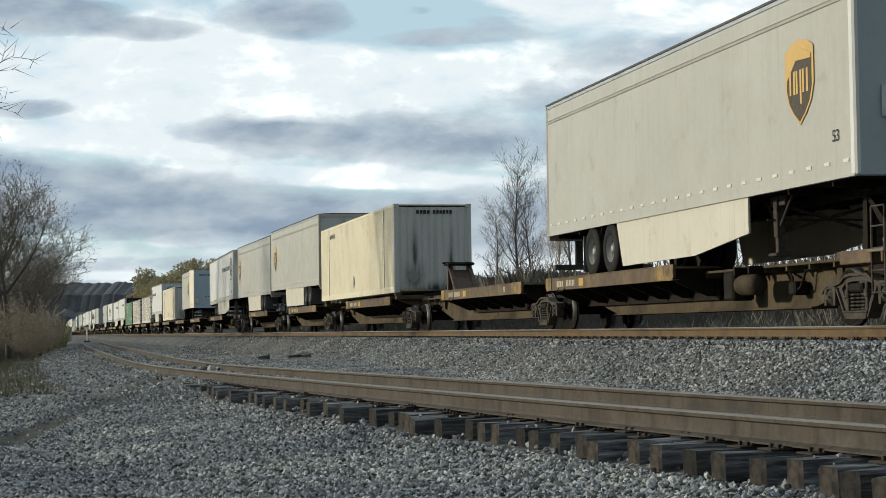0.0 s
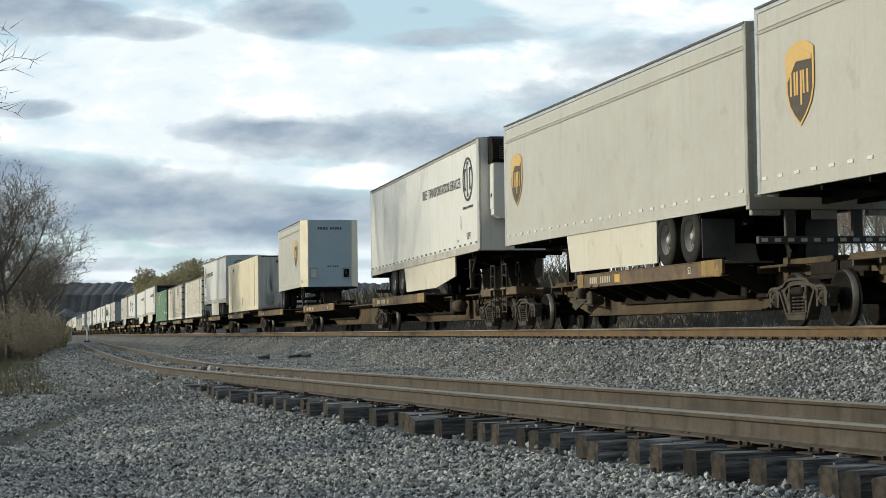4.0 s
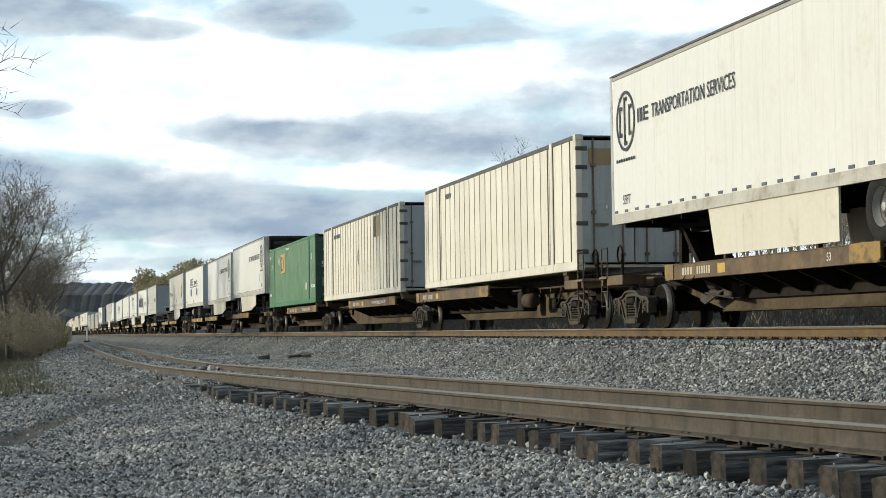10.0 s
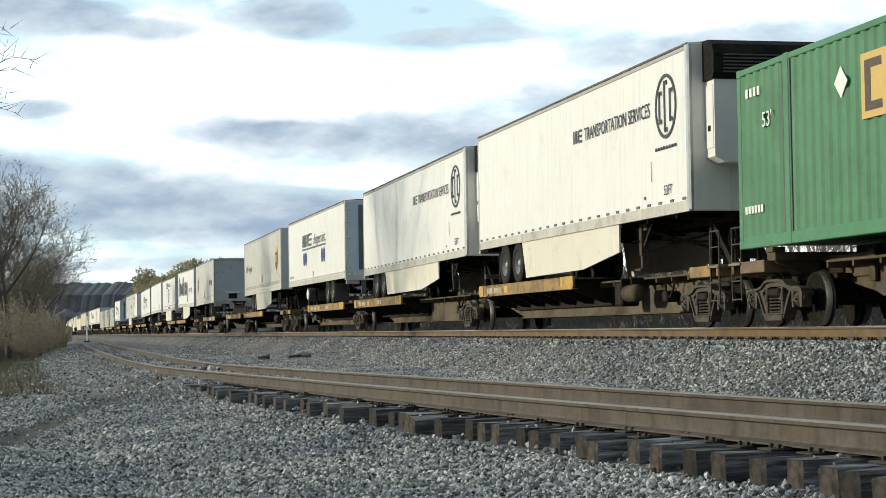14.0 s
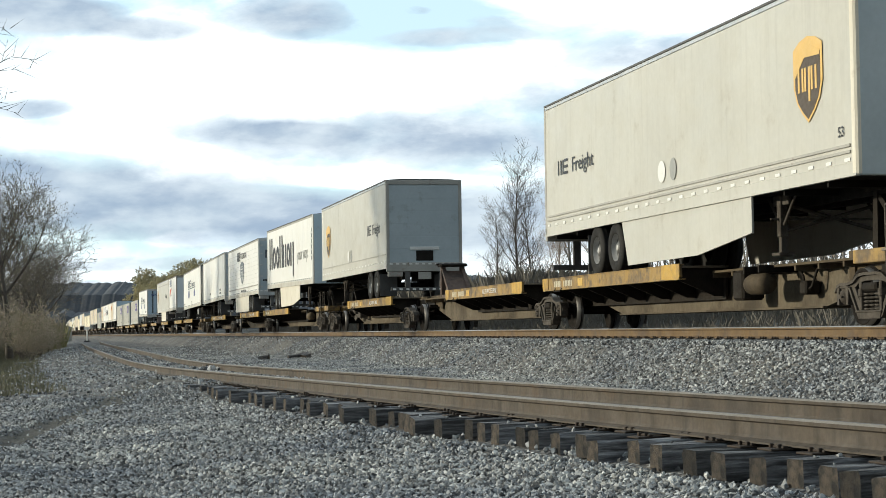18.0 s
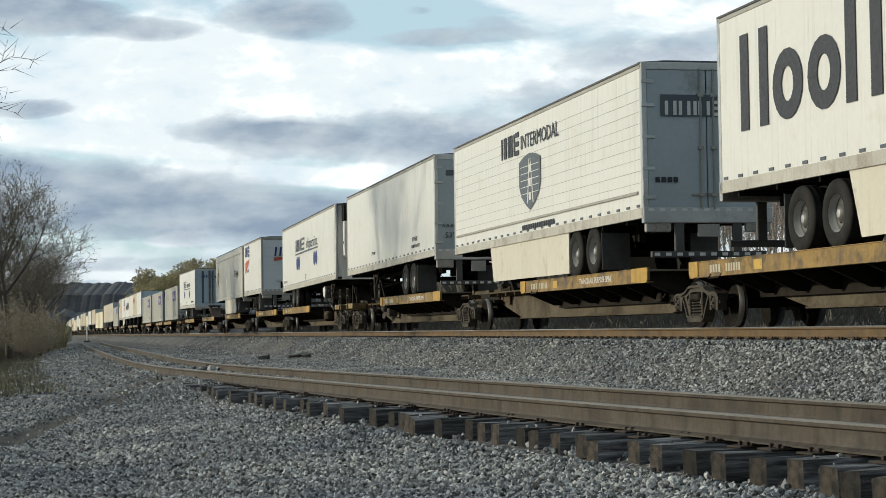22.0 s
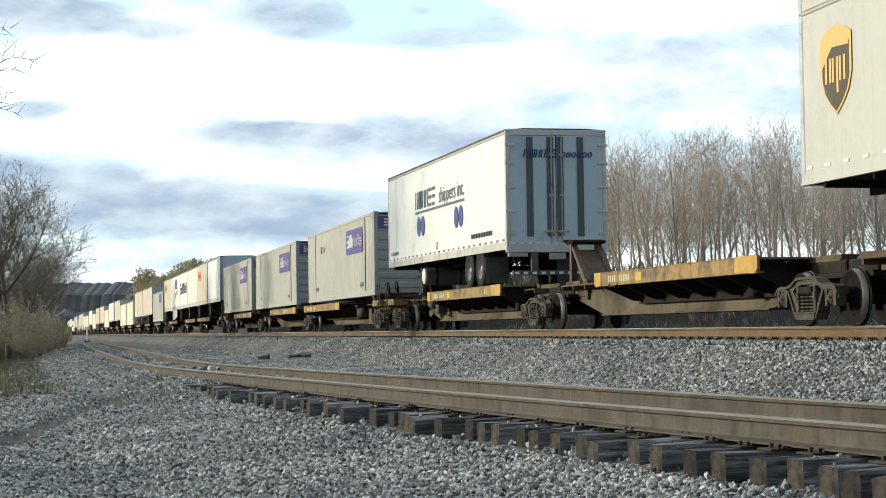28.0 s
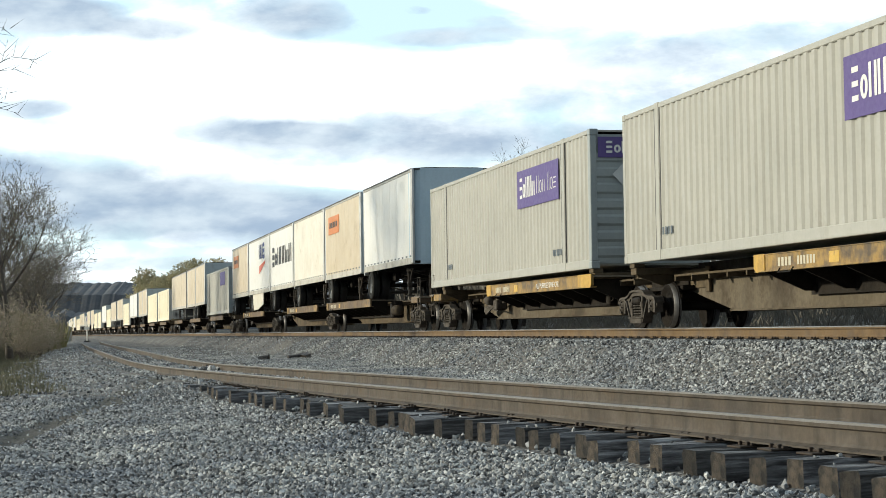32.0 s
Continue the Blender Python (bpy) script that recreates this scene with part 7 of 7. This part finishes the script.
def far_train():
    """The rear of the train, that stays far up the line."""
    rng = random.Random(3)
    s = 588.4
    # cream and tan prevail: the low sun's warmth is partly put into the paint
    kinds = ["band", "tan", "tan", "cream", "cream", "tan", "white", "cream", "tan", "tan", "cream", "white", "cream", "cream", "tan", "tan"]
    i = 0
    while s < 1180:
        k = kinds[i % len(kinds)]
        spine_unit(s + 0.3, s + 16.6, (s + 4, s + 13), O, i % 3 == 0, i % 3 == 2, None, (-7.4, 7.4) if k in ("band", "cream", "green") else (), False)
        if k in ("band", "cream", "green"):
            wall, end = {"band": (M_BANDGREY, M_BANDEND), "cream": (M_CREAM, M_CREAMEND), "green": (M_GREEN, M_GREENEND)}[k]
            c, h = container(s + 0.4, s + 16.2, wall, end, "band" if k == "band" else "rib", {"band": "grey ribbed container far along the train", "cream": "cream ribbed container far along the train", "green": "green ribbed container far along the train"}[k], doors=False, near=False)
            if k == "band": part("name_panel", Mesh().box(h - 5.6, h - 2.35, -W2 - 0.010, -W2 + 0.0, 3.08, 3.92), P_PURPLE, c)
        else:
            pairs = [(s + 0.4, s + 8.2), (s + 8.6, s + 16.4)] if rng.random() < 0.4 else [(s + 0.3, s + 16.4)]
            for a, b in pairs:
                trailer(a, b, rng.choice((1, -1)), M_TAN if k == "tan" else M_WHITE, M_GREYEND, "tan freight trailer far along the train" if k == "tan" else "white freight trailer far along the train", M_SKIRT if len(pairs) == 1 and rng.random() < 0.5 else None, axles=2 if len(pairs) == 1 else 1, near=False)
        s += 17.0 + (3.2 if i % 3 == 2 else 0.6)
        i += 1


far_train()
# ---- trees, brush, distance ----
M_BARK = material("grey_brown_bark", [(0.20, 0.18, 0.16), (0.30, 0.27, 0.24), (0.17, 0.15, 0.135)], 0.9, 0, 3, 0.25, 0.4, per=0.2)
M_PALEBARK = material("pale_grey_bark", [(0.31, 0.28, 0.25), (0.41, 0.375, 0.34)], 0.9, 0, 3, 0.25, 0.3, per=0.25)
M_TWIG = material("bare_twigs", [(0.43, 0.355, 0.30), (0.53, 0.445, 0.38)], 0.9, 0, 2, 0.15, 0, per=0.25)
M_BUD = material("spring_buds", [(0.47, 0.43, 0.26), (0.54, 0.49, 0.31), (0.40, 0.37, 0.23)], 0.8, 0, 0.6, 0.15, 0, per=0.2)
M_TWIGDARK = material("grey_twigs", [(0.105, 0.092, 0.080), (0.16, 0.142, 0.122)], 0.9, 0, 2, 0.15, 0, per=0.2)
M_OLDBUD = material("olive_buds", [(0.19, 0.17, 0.115), (0.26, 0.235, 0.155), (0.15, 0.135, 0.095)], 0.85, 0, 0.4, 0.15, 0, per=0.15)
M_DARKBARK = material("dark_furrowed_bark", [(0.075, 0.066, 0.057), (0.12, 0.105, 0.09)], 0.95, 0, 3, 0.25, 0.4)
M_TANBUD = material("brown_buds", [(0.33, 0.225, 0.155), (0.41, 0.29, 0.20), (0.27, 0.20, 0.15)], 0.85, 0, 0.6, 0.15, 0, per=0.2)
M_BRUSH = material("dry_brush", [(0.12, 0.112, 0.075), (0.17, 0.155, 0.105), (0.09, 0.09, 0.055)], 0.95, 0, 0.35, 0.2, 0, per=0.15)
M_GREYBRUSH = material("grey_brush", [(0.11, 0.10, 0.085), (0.16, 0.145, 0.12), (0.085, 0.08, 0.065)], 0.95, 0, 0.35, 0.2, 0)
M_STEM = material("dry_stems", [(0.24, 0.205, 0.15), (0.32, 0.275, 0.20), (0.17, 0.15, 0.105)], 0.95, 0, 0.5, 0.2, 0)
M_GREENBRUSH = material("budding_brush", [(0.20, 0.19, 0.09), (0.26, 0.24, 0.125), (0.16, 0.16, 0.075)], 0.95, 0, 0.5, 0.2, 0)
M_GRASS = material("rough_grass", [(0.12, 0.125, 0.075), (0.18, 0.17, 0.115), (0.095, 0.105, 0.06)], 0.95, 0, 0.3, 0.2, 0)
# blue of distance haze mixed into the bare woods' own colour
M_HILL = material("haze_blue_woods", [(0.060, 0.072, 0.090), (0.098, 0.104, 0.116), (0.05, 0.06, 0.076)], 1.0, 0, 0.05, 0.2, 0)


def tree_meshes(seed, height, r, slim, bud=None, buds=0, size=0.05, dense=False, form=None, least=None, bark=None, stout=0.55):
    """A bare tree: tapered trunk, limbs that fork twice, fine twigs at the ends; with or without small buds."""
    rng = random.Random(seed)
    wood, fine, leaf = Mesh(), Mesh(), Mesh()
    # per level: length share, count of children, start along the parent, opening angle
    plan = ([(0.95, 17, 0.44, 42), (0.24, 6, 0.25, 38), (0.10, 4, 0.2, 34), (0.045, 0, 0, 0)] if slim else
            [(0.55, 9, 0.35, 44), (0.46, 8, 0.25, 42), (0.20, 7, 0.2, 42), (0.085, 3, 0.3, 40), (0.04, 0, 0, 0)])

    if dense: plan = [(0.52, 10, 0.30, 48), (0.46, 9, 0.22, 46), (0.21, 8, 0.15, 44), (0.10, 4, 0.2, 42), (0.05, 0, 0, 0)]
    if form: plan = form
    least = least or (0.010 if dense else 0.006)

    def grow(p, d, length, radius, level):
        share, kids, start, angle = plan[level]
        steps = (5, 4, 2, 1, 1)[level]
        pts, q = [p.copy()], p.copy()
        bend = (0.07 if slim else 0.13) if level == 0 else 0.22
        for i in range(steps):
            d = (d + Vector((rng.uniform(-bend, bend), rng.uniform(-bend, bend), rng.uniform(-bend * 0.5, bend)))).normalized()
            if level: d = (d + Vector((0, 0, 0.07))).normalized()
            q = q + d * length / steps
            pts.append(q.copy())
        for i in range(steps):
            r0, r1 = (radius * (1 - 0.85 * k / steps) for k in (i, i + 1))
            if level < 3:
                (wood if level < 2 else fine).tube(pts[i], pts[i + 1], r0, r1, (7, 5, 3)[level], False)
            else:   # a twig is one thin spike
                side = (pts[1] - pts[0]).orthogonal().normalized() * radius
                other = side.cross(pts[1] - pts[0]).normalized() * radius
                fine.add([pts[0] + side, pts[0] - side * 0.5 + other * 0.87, pts[0] - side * 0.5 - other * 0.87, pts[1]], [(0, 1, 3), (1, 2, 3), (2, 0, 3)])
        if level >= 2 and leaf is not None:
            for _ in range(buds):
                c = pts[-1].lerp(pts[0], rng.random())
                a, b = (Vector((rng.uniform(-1, 1), rng.uniform(-1, 1), rng.uniform(-1, 1))) for _k in (0, 1))
                a, b = a * size, b * size
                leaf.add([c, c + a, c + a + b, c + b], [(0, 1, 2, 3)])
        for k in range(kids):
            f = start + (1 - start) * (k + rng.random()) / kids
            j = min(steps - 1, int(f * steps))
            at = pts[j].lerp(pts[j + 1], f * steps - j)
            along = (pts[j + 1] - pts[j]).normalized()
            side = along.orthogonal().normalized()
            side.rotate(Matrix.Rotation(k * 2.4 + rng.uniform(-0.5, 0.5), 3, along))
            an = radians(angle * rng.uniform(0.7, 1.3))
            nd = along * math.cos(an) + side * math.sin(an)
            nl = height * plan[level + 1][0] * rng.uniform(0.65, 1.15) * (1.0 if slim and level else 1.15 - 0.5 * f)
            grow(at, nd, nl, max(least, radius * (1 - 0.85 * f) * stout), level + 1)
    grow(Vector((0, 0, -0.3)), Vector((0, 0, 1)), height * plan[0][0], r, 0)
    out = [("trunk", wood.data("trunk", bark or (M_PALEBARK if slim else M_BARK))), ("crown", fine.data("crown", M_TWIGDARK if dense else M_TWIG))]
    if leaf.v: out.append(("foliage", leaf.data("foliage", bud)))
    return out


def tree(kind, m, label, group):
    t = thing("tree", label, "tree", group, m)
    for name, me in kind: part(name, me, None, t)
    return t


def plant():
    rng = random.Random(21)
    saplings = [tree_meshes(100 + i, 12.0, 0.11, True, M_TANBUD, 3 if i % 2 else 0, 0.045) for i in range(6)]
    tall = [tree_meshes(200 + i, 12.5, 0.17, False, M_TANBUD, 1) for i in range(2)]
    old = [tree_meshes(300 + i, 12.0, 0.24, False, M_OLDBUD, 1, 0.055, True, bark=M_DARKBARK) for i in range(3)]
    bare = tree_meshes(310, 12.0, 0.24, False, None, 0, 0.06, True, least=0.009, bark=M_DARKBARK)
    tree(bare, pose(-20.2, 60, terrain(-20.2, 60)[0], 0, 0, 20) @ Matrix.Scale(1.55, 4), "large bare grey tree beside the siding", "trees beside the siding")
    limbed = [tree_meshes(320 + i, 12.0, 0.21, False, M_OLDBUD, 1, 0.05, True, form=[((0.50, 0.34)[i], 8, (0.42, 0.5)[i], 40), (0.42, 7, 0.28, 42), (0.20, 7, 0.2, 42), (0.095, 4, 0.2, 42), (0.05, 0, 0, 0)], least=0.008, bark=M_DARKBARK, stout=0.72) for i in range(2)]
    shrubs = [tree_meshes(600 + i, 5.0, 0.05, False, M_OLDBUD, 2, 0.075, form=[(0.12, 13, 0.1, 34), (0.62, 9, 0.2, 40), (0.24, 7, 0.15, 42), (0.10, 0, 0, 0)], least=0.008, bark=M_DARKBARK) for i in range(3)]
    crowned = [tree_meshes(700 + i, 13.0, 0.15, True, M_TANBUD, 0 if i < 3 else 1, 0.06, form=[(0.80 + 0.04 * (i % 3), 17, 0.40, 34 + 4 * (i % 2)), (0.27, 7, 0.22, 38), (0.125, 5, 0.2, 38), (0.06, 0, 0, 0)], least=0.013) for i in range(5)]
    green = [tree_meshes(400 + i, 11.0, 0.2, False, M_BUD, 12, 0.10) for i in range(2)]
    # the woods beyond the main track
    for i in range(105):
        f = rng.random()
        lean = 0.059 + 0.2476 * f + rng.uniform(-0.003, 0.004)
        y = rng.uniform(112, 168)
        x = lean * y
        if x < main_x(y) + 17: continue
        k = rng.choice(crowned) if rng.random() < 0.45 else rng.choice(saplings) if rng.random() < 0.85 else rng.choice(tall)
        sc = rng.uniform(0.85, 1.2) * (1.0 if lean > 0.124 else 0.88 if lean > 0.068 else 0.7) * y / 140
        tree(k, pose(x, y, terrain(x, y)[0], 0, 0, rng.uniform(0, 360)) @ Matrix.Scale(sc, 4), "slender bare brown tree in the woods beyond the track", "woods beyond the track")
    for i in range(24):
        y = rng.uniform(104, 150)
        x = rng.uniform(0.07, 0.30) * y
        if x < main_x(y) + 15: continue
        tree(rng.choice(shrubs), pose(x, y, terrain(x, y)[0], 0, 0, rng.uniform(0, 360)) @ Matrix.Scale(rng.uniform(0.35, 0.6), 4), "low grey-brown shrub at the foot of the woods", "shrubs at the woods")
    lone = tree_meshes(500, 15.5, 0.17, True, dense=True, form=[(0.97, 34, 0.12, 44), (0.25, 10, 0.15, 40), (0.09, 5, 0.15, 40), (0.05, 0, 0, 0)], least=0.015, bark=M_DARKBARK)
    tree(lone, pose(6.3, 150, terrain(6.3, 150)[0], 0, 0, 40) @ Matrix.Scale(0.87, 4), "tall bare tree standing at the edge of the woods", "woods beyond the track")
    for x, y, sc, a in ((7.6, 152, 0.70, 150), (4.1, 148, 0.6, 260)): tree(lone, pose(x, y, terrain(x, y)[0], 0, 0, a) @ Matrix.Scale(sc, 4), "bare grey tree at the edge of the woods", "woods beyond the track")
    # the row on the near side, far left
    for x, y, k, sc, a in ((-22.7, 94, 0, 1.09, 80), (-23.2, 103, 1, 0.80, 150)):
        tree(limbed[k], pose(x, y, terrain(x, y)[0], 0, 0, a) @ Matrix.Scale(sc, 4), "dark-limbed grey tree with a round twiggy crown, beside the siding", "trees beside the siding")
    for x, y, k, sc, a in ((-27.2, 110, 0, 1.10, 200), (-29.4, 118, 1, 1.15, 260), (-24.9, 108, 2, 0.70, 30), (-29.8, 128, 2, 0.95, 300), (-36, 160, 2, 0.9, 120)):
        tree(old[k], pose(x, y, terrain(x, y)[0], 0, 0, a) @ Matrix.Scale(sc, 4), "large grey tree with first olive buds, beside the siding", "trees beside the siding")
    for i in range(44):
        y = rng.uniform(82, 160)
        x = -(0.2165 + 0.04 * rng.random() ** 0.8) * y
        tree(rng.choice(shrubs), pose(x, y, terrain(x, y)[0], 0, 0, rng.uniform(0, 360)) @ Matrix.Scale(rng.uniform(0.45, 0.95) * (0.55 if x > -0.222 * y else 1.0), 4), "many-stemmed olive brown shrub beside the siding", "shrubs beside the siding")
    for i in range(22):
        y = rng.uniform(85, 160)
        x = -0.222 * y - rng.uniform(0.8, 9)
        tree(rng.choice(saplings), pose(x, y, terrain(x, y)[0], 0, 0, rng.uniform(0, 360)) @ Matrix.Scale(rng.uniform(0.2, 0.42), 4), "thin bare sapling in the brush beside the siding", "saplings beside the siding")
    for x, y, k, sc, a in ((-47, 300, 0, 1.22, 10), (-41, 305, 1, 1.36, 90), (-50, 318, 0, 1.3, 200), (-37, 312, 1, 1.3, 300), (-43, 322, 0, 1.45, 30), (-33, 300, 0, 1.2, 60), (-54, 352, 0, 1.2, 130), (-46, 330, 1, 1.42, 160), (-39, 330, 0, 1.4, 250), (-52, 306, 1, 1.0, 20)):
        tree(green[k], pose(x, y, terrain(x, y)[0], 0, 0, a) @ Matrix.Scale(sc, 4), "yellow-green budding tree far beyond the train", "budding trees")


plant()


def tufts(name, spots, lo, hi, mat, label, blades=5, seed=1, wide=0.02, bend=0.45):
    rng = random.Random(seed)
    v, f = [], []
    for x, y, z in spots:
        for _ in range(blades):
            h, a = rng.uniform(lo, hi), rng.uniform(0, 6.283)
            dx, dy, lean = math.cos(a) * wide, math.sin(a) * wide, rng.uniform(0, bend) * h
            ox, oy, b = x + rng.uniform(-.25, .25), y + rng.uniform(-.25, .25), rng.uniform(0, 6.283)
            n = len(v)
            v += [(ox - dx, oy - dy, z - 0.03), (ox + dx, oy + dy, z - 0.03), (ox + math.cos(b) * lean * 0.4 + dx * 0.7, oy + math.sin(b) * lean * 0.4 + dy * 0.7, z + h * 0.6), (ox + math.cos(b) * lean, oy + math.sin(b) * lean, z + h)]
            f += [(n, n + 1, n + 2), (n, n + 2, n + 3)]
    me = bpy.data.meshes.new(name)
    me.from_pydata(v, [], f)
    me.materials.append(mat)
    tagged(new(name, me), label, "vegetation", kind="stuff")


def vegetation():
    rng = random.Random(8)
    left, grass, right = [], [], []
    while len(left) < 4200:
        y = rng.uniform(62, 170)
        w = -rng.uniform(5.5, 22)
        x = near_x(y) + w
        if x < -0.27 * y or rng.random() > min(1, (-w - 3.5) / 4): continue
        left.append((x, y, terrain(x, y)[0]))
    while len(grass) < 8000:
        y = rng.uniform(36, 150)
        w = -rng.uniform(3.2, 14)
        x = near_x(y) + w
        if x < -0.27 * y or rng.random() > min(1, (-w - 2.8) / 4): continue
        grass.append((x, y, terrain(x, y)[0]))
    while len(right) < 9000:
        y = rng.uniform(36, 175)
        v = rng.uniform(5.0, 40)
        x = main_x(y) + v
        if x > 0.29 * y: continue
        right.append((x, y, terrain(x, y)[0]))
    stems = []
    while len(stems) < 150:
        y = rng.uniform(86, 150)
        x = near_x(y) - rng.uniform(6.5, 15)
        if x > -0.2 * y: continue
        stems.append((x, y, terrain(x, y)[0]))
    for _ in range(120):
        y = rng.uniform(120, 185)
        x = rng.uniform(-0.2364, -0.2125) * y
        stems.append((x, y, terrain(x, y)[0]))
    tufts("brush_stems", stems, 0.8, 2.8, M_STEM, "thin grey-tan stems of brush under the trees", 6, 5, 0.013, 0.3)
    bush = []
    for _ in range(420):
        y = rng.uniform(140, 190)
        x = min(-0.2119, rng.gauss(-0.2194, 0.005)) * y
        bush.append((x, y, terrain(x, y)[0]))
    tufts("green_brush", bush, 0.4, 2.2, M_GREENBRUSH, "olive green brush at the foot of the trees", 8, 7, 0.03)
    back = []
    while len(back) < 2600:
        y = rng.uniform(100, 175)
        x = main_x(y) + rng.uniform(14, 42)
        if x > 0.28 * y: continue
        back.append((x, y, terrain(x, y)[0]))
    tufts("brush_stems", back, 1.0, 3.6, M_GREYBRUSH, "dense grey-brown brush at the foot of the woods", 12, 15, 0.028, 0.5)
    tufts("dry_brush", left, 0.15, 0.7, M_BRUSH, "dull dry brush under the trees", 8, 1, 0.011, 0.6)
    tufts("rough_grass", grass, 0.04, 0.15, M_GRASS, "rough green and straw grass on the bank", 10, 2, 0.011)
    tufts("dry_brush", right, 0.15, 0.75, M_GREYBRUSH, "dry grey brush beyond the main track", 11, 3, 0.007, 0.7)


vegetation()


def hills():
    """A wooded ridge closing the view, with an uneven tree-top edge."""
    v, f, near = [], [], []
    n = 900
    for i in range(n + 1):
        x = 2 * i / n - 1
        x = 1500 * (0.35 * x + 0.65 * x ** 3)
        tips = 1.6 * noise.noise((x * 0.35, 3, 0)) + 1.3 * noise.noise((x * 0.8, 4, 0))
        low = 17 + 5 * noise.noise((x * 0.02, 5, 0)) + 4 * noise.noise((x * 0.11, 6, 0)) + tips
        near.append((x, low))
        top = 44 + 8 * noise.noise((x * 0.004, 0, 0)) + 3.5 * noise.noise((x * 0.03, 1, 0)) + 2.4 * noise.noise((x * 0.15, 2, 0)) + tips
        top *= 0.85 + 0.15 * math.exp(-((x + 300) / 500) ** 2)
        for y, z in ((1500, 0), (1530, top * 0.75), (1580, top), (1900, 0)):
            v.append((x, y, z))
    for i in range(n):
        for k in range(3):
            f.append((i * 4 + k, (i + 1) * 4 + k, (i + 1) * 4 + k + 1, i * 4 + k + 1))
    for i, (x, low) in enumerate(near):     # lower woods before the ridge
        for y, z in ((1250, 0), (1262, low * 0.8), (1280, low), (1400, 0)): v.append((x, y, z))
        if i < n:
            k0 = (n + 1) * 4 + i * 4
            for k in range(3): f.append((k0 + k, k0 + 4 + k, k0 + 5 + k, k0 + k + 1))
    me = bpy.data.meshes.new("backdrop")
    me.from_pydata(v, [], f)
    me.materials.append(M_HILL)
    tagged(new("backdrop", me), "dark bare wooded ridge on the horizon, blued for haze", "hill", kind="structure")


hills()


# ---- small things along the line ----
def switch_stand():
    y = 190.0
    x = -37.7
    t = thing("switch_stand", "white switch stand with a small target beside the siding", "switch stand", m=pose(x, y, terrain(x, y)[0]))
    part("base", Mesh().box(-0.25, 0.25, -0.5, 0.5, -0.05, 0.18, 0.02), M_TIE, t)
    part("post", Mesh().tube((0, 0, 0.15), (0, 0, 1.45), 0.08, 0.07, 10), P_WHITE, t, "white post")
    part("target", Mesh().box(-0.26, 0.26, -0.03, 0.03, 1.30, 1.62, 0.01), P_WHITE, t, "white target plate")


switch_stand()
y = 260.0
t = thing("relay_cabinet", "small pale grey equipment cabinet beside the line", "cabinet", m=pose(-54.4, y, terrain(-54.4, y)[0]))
part("body", Mesh().box(-0.55, 0.55, -0.5, 0.5, 0.0, 2.1, 0.02), P_GREY, t)
part("lid", Mesh().prism([(-0.62, 2.1), (0.62, 2.1), (0.0, 2.3)], -0.56, 0.56), P_GREY, t)
for x, y, a, k in ((-5.3, 65.0, 20, 0.30), (-5.0, 64.4, 75, 0.22), (-6.4, 63.5, -10, 0.14)):
    solid("scrap_tie", tie_mesh(77), None, "broken dark timber tie end lying between the tracks", "timber", m=pose(x, y, terrain(x, y)[0] + 0.15, 6, -5, a) @ Matrix.Diagonal((k, 1, 1, 1)))
rng = random.Random(4)
heap = [(near_x(44) + rng.gauss(0.1, 0.45), 44 + rng.gauss(0, 0.8)) for _ in range(60)]
stones("pale_rocks", [(a, b, terrain(a, b)[0] + 0.05) for a, b in heap], 0.05, 0.11, "pale rocks scattered over the siding", 9)


def ride():
    """Let each trailer's body sit on its springs and hitch: raised or lowered at either end, wheels and legs left where they stand."""
    for t, h, lead, trail in SAGS:
        lift = lambda x: trail + (lead - trail) * (x + h) / (2 * h)
        for ob in t.children_recursive:
            if ob.type != "MESH": continue
            if ob.matrix_basis == Matrix():
                if ob.parent != t and ob.parent.matrix_basis != Matrix() or ob.data.users > 1: continue
                for v in ob.data.vertices:
                    if v.co.z > 1.75: v.co.z += lift(v.co.x) * min(1.0, (v.co.z - 1.75) / 0.3)
            elif ob.parent == t and ob.matrix_basis.translation.z > 2:
                m = ob.matrix_basis.copy()
                m.translation.z += lift(m.translation.x)
                ob.matrix_basis = m


ride()


def motions():
    for ob, s in MOVERS:
        walk(ob, [(t, on_track(s - SPEED * t)) for t in range(0, 33)])
    for w, s, dx in WHEELS:
        t0, t1 = max(0.0, (s - 75) / SPEED), min(32.0, (s + 40) / SPEED)
        rows = [(0.0, pose(dx, 0, 0.42))] if t0 > 0 else []
        k0, k1 = int(t0 * 30) + 1 if t0 > 0 else 0, int(t1 * 30)
        turn = lambda k: pose(dx, 0, 0.42, 0, math.degrees(SPEED * (k - k0) / 30 / 0.42), 0)
        rows += [(k / 30, turn(k)) for k in range(k0, k1 + 1)]
        if t1 < 32: rows.append((32.0, turn(k1)))
        walk(w, rows)


motions()
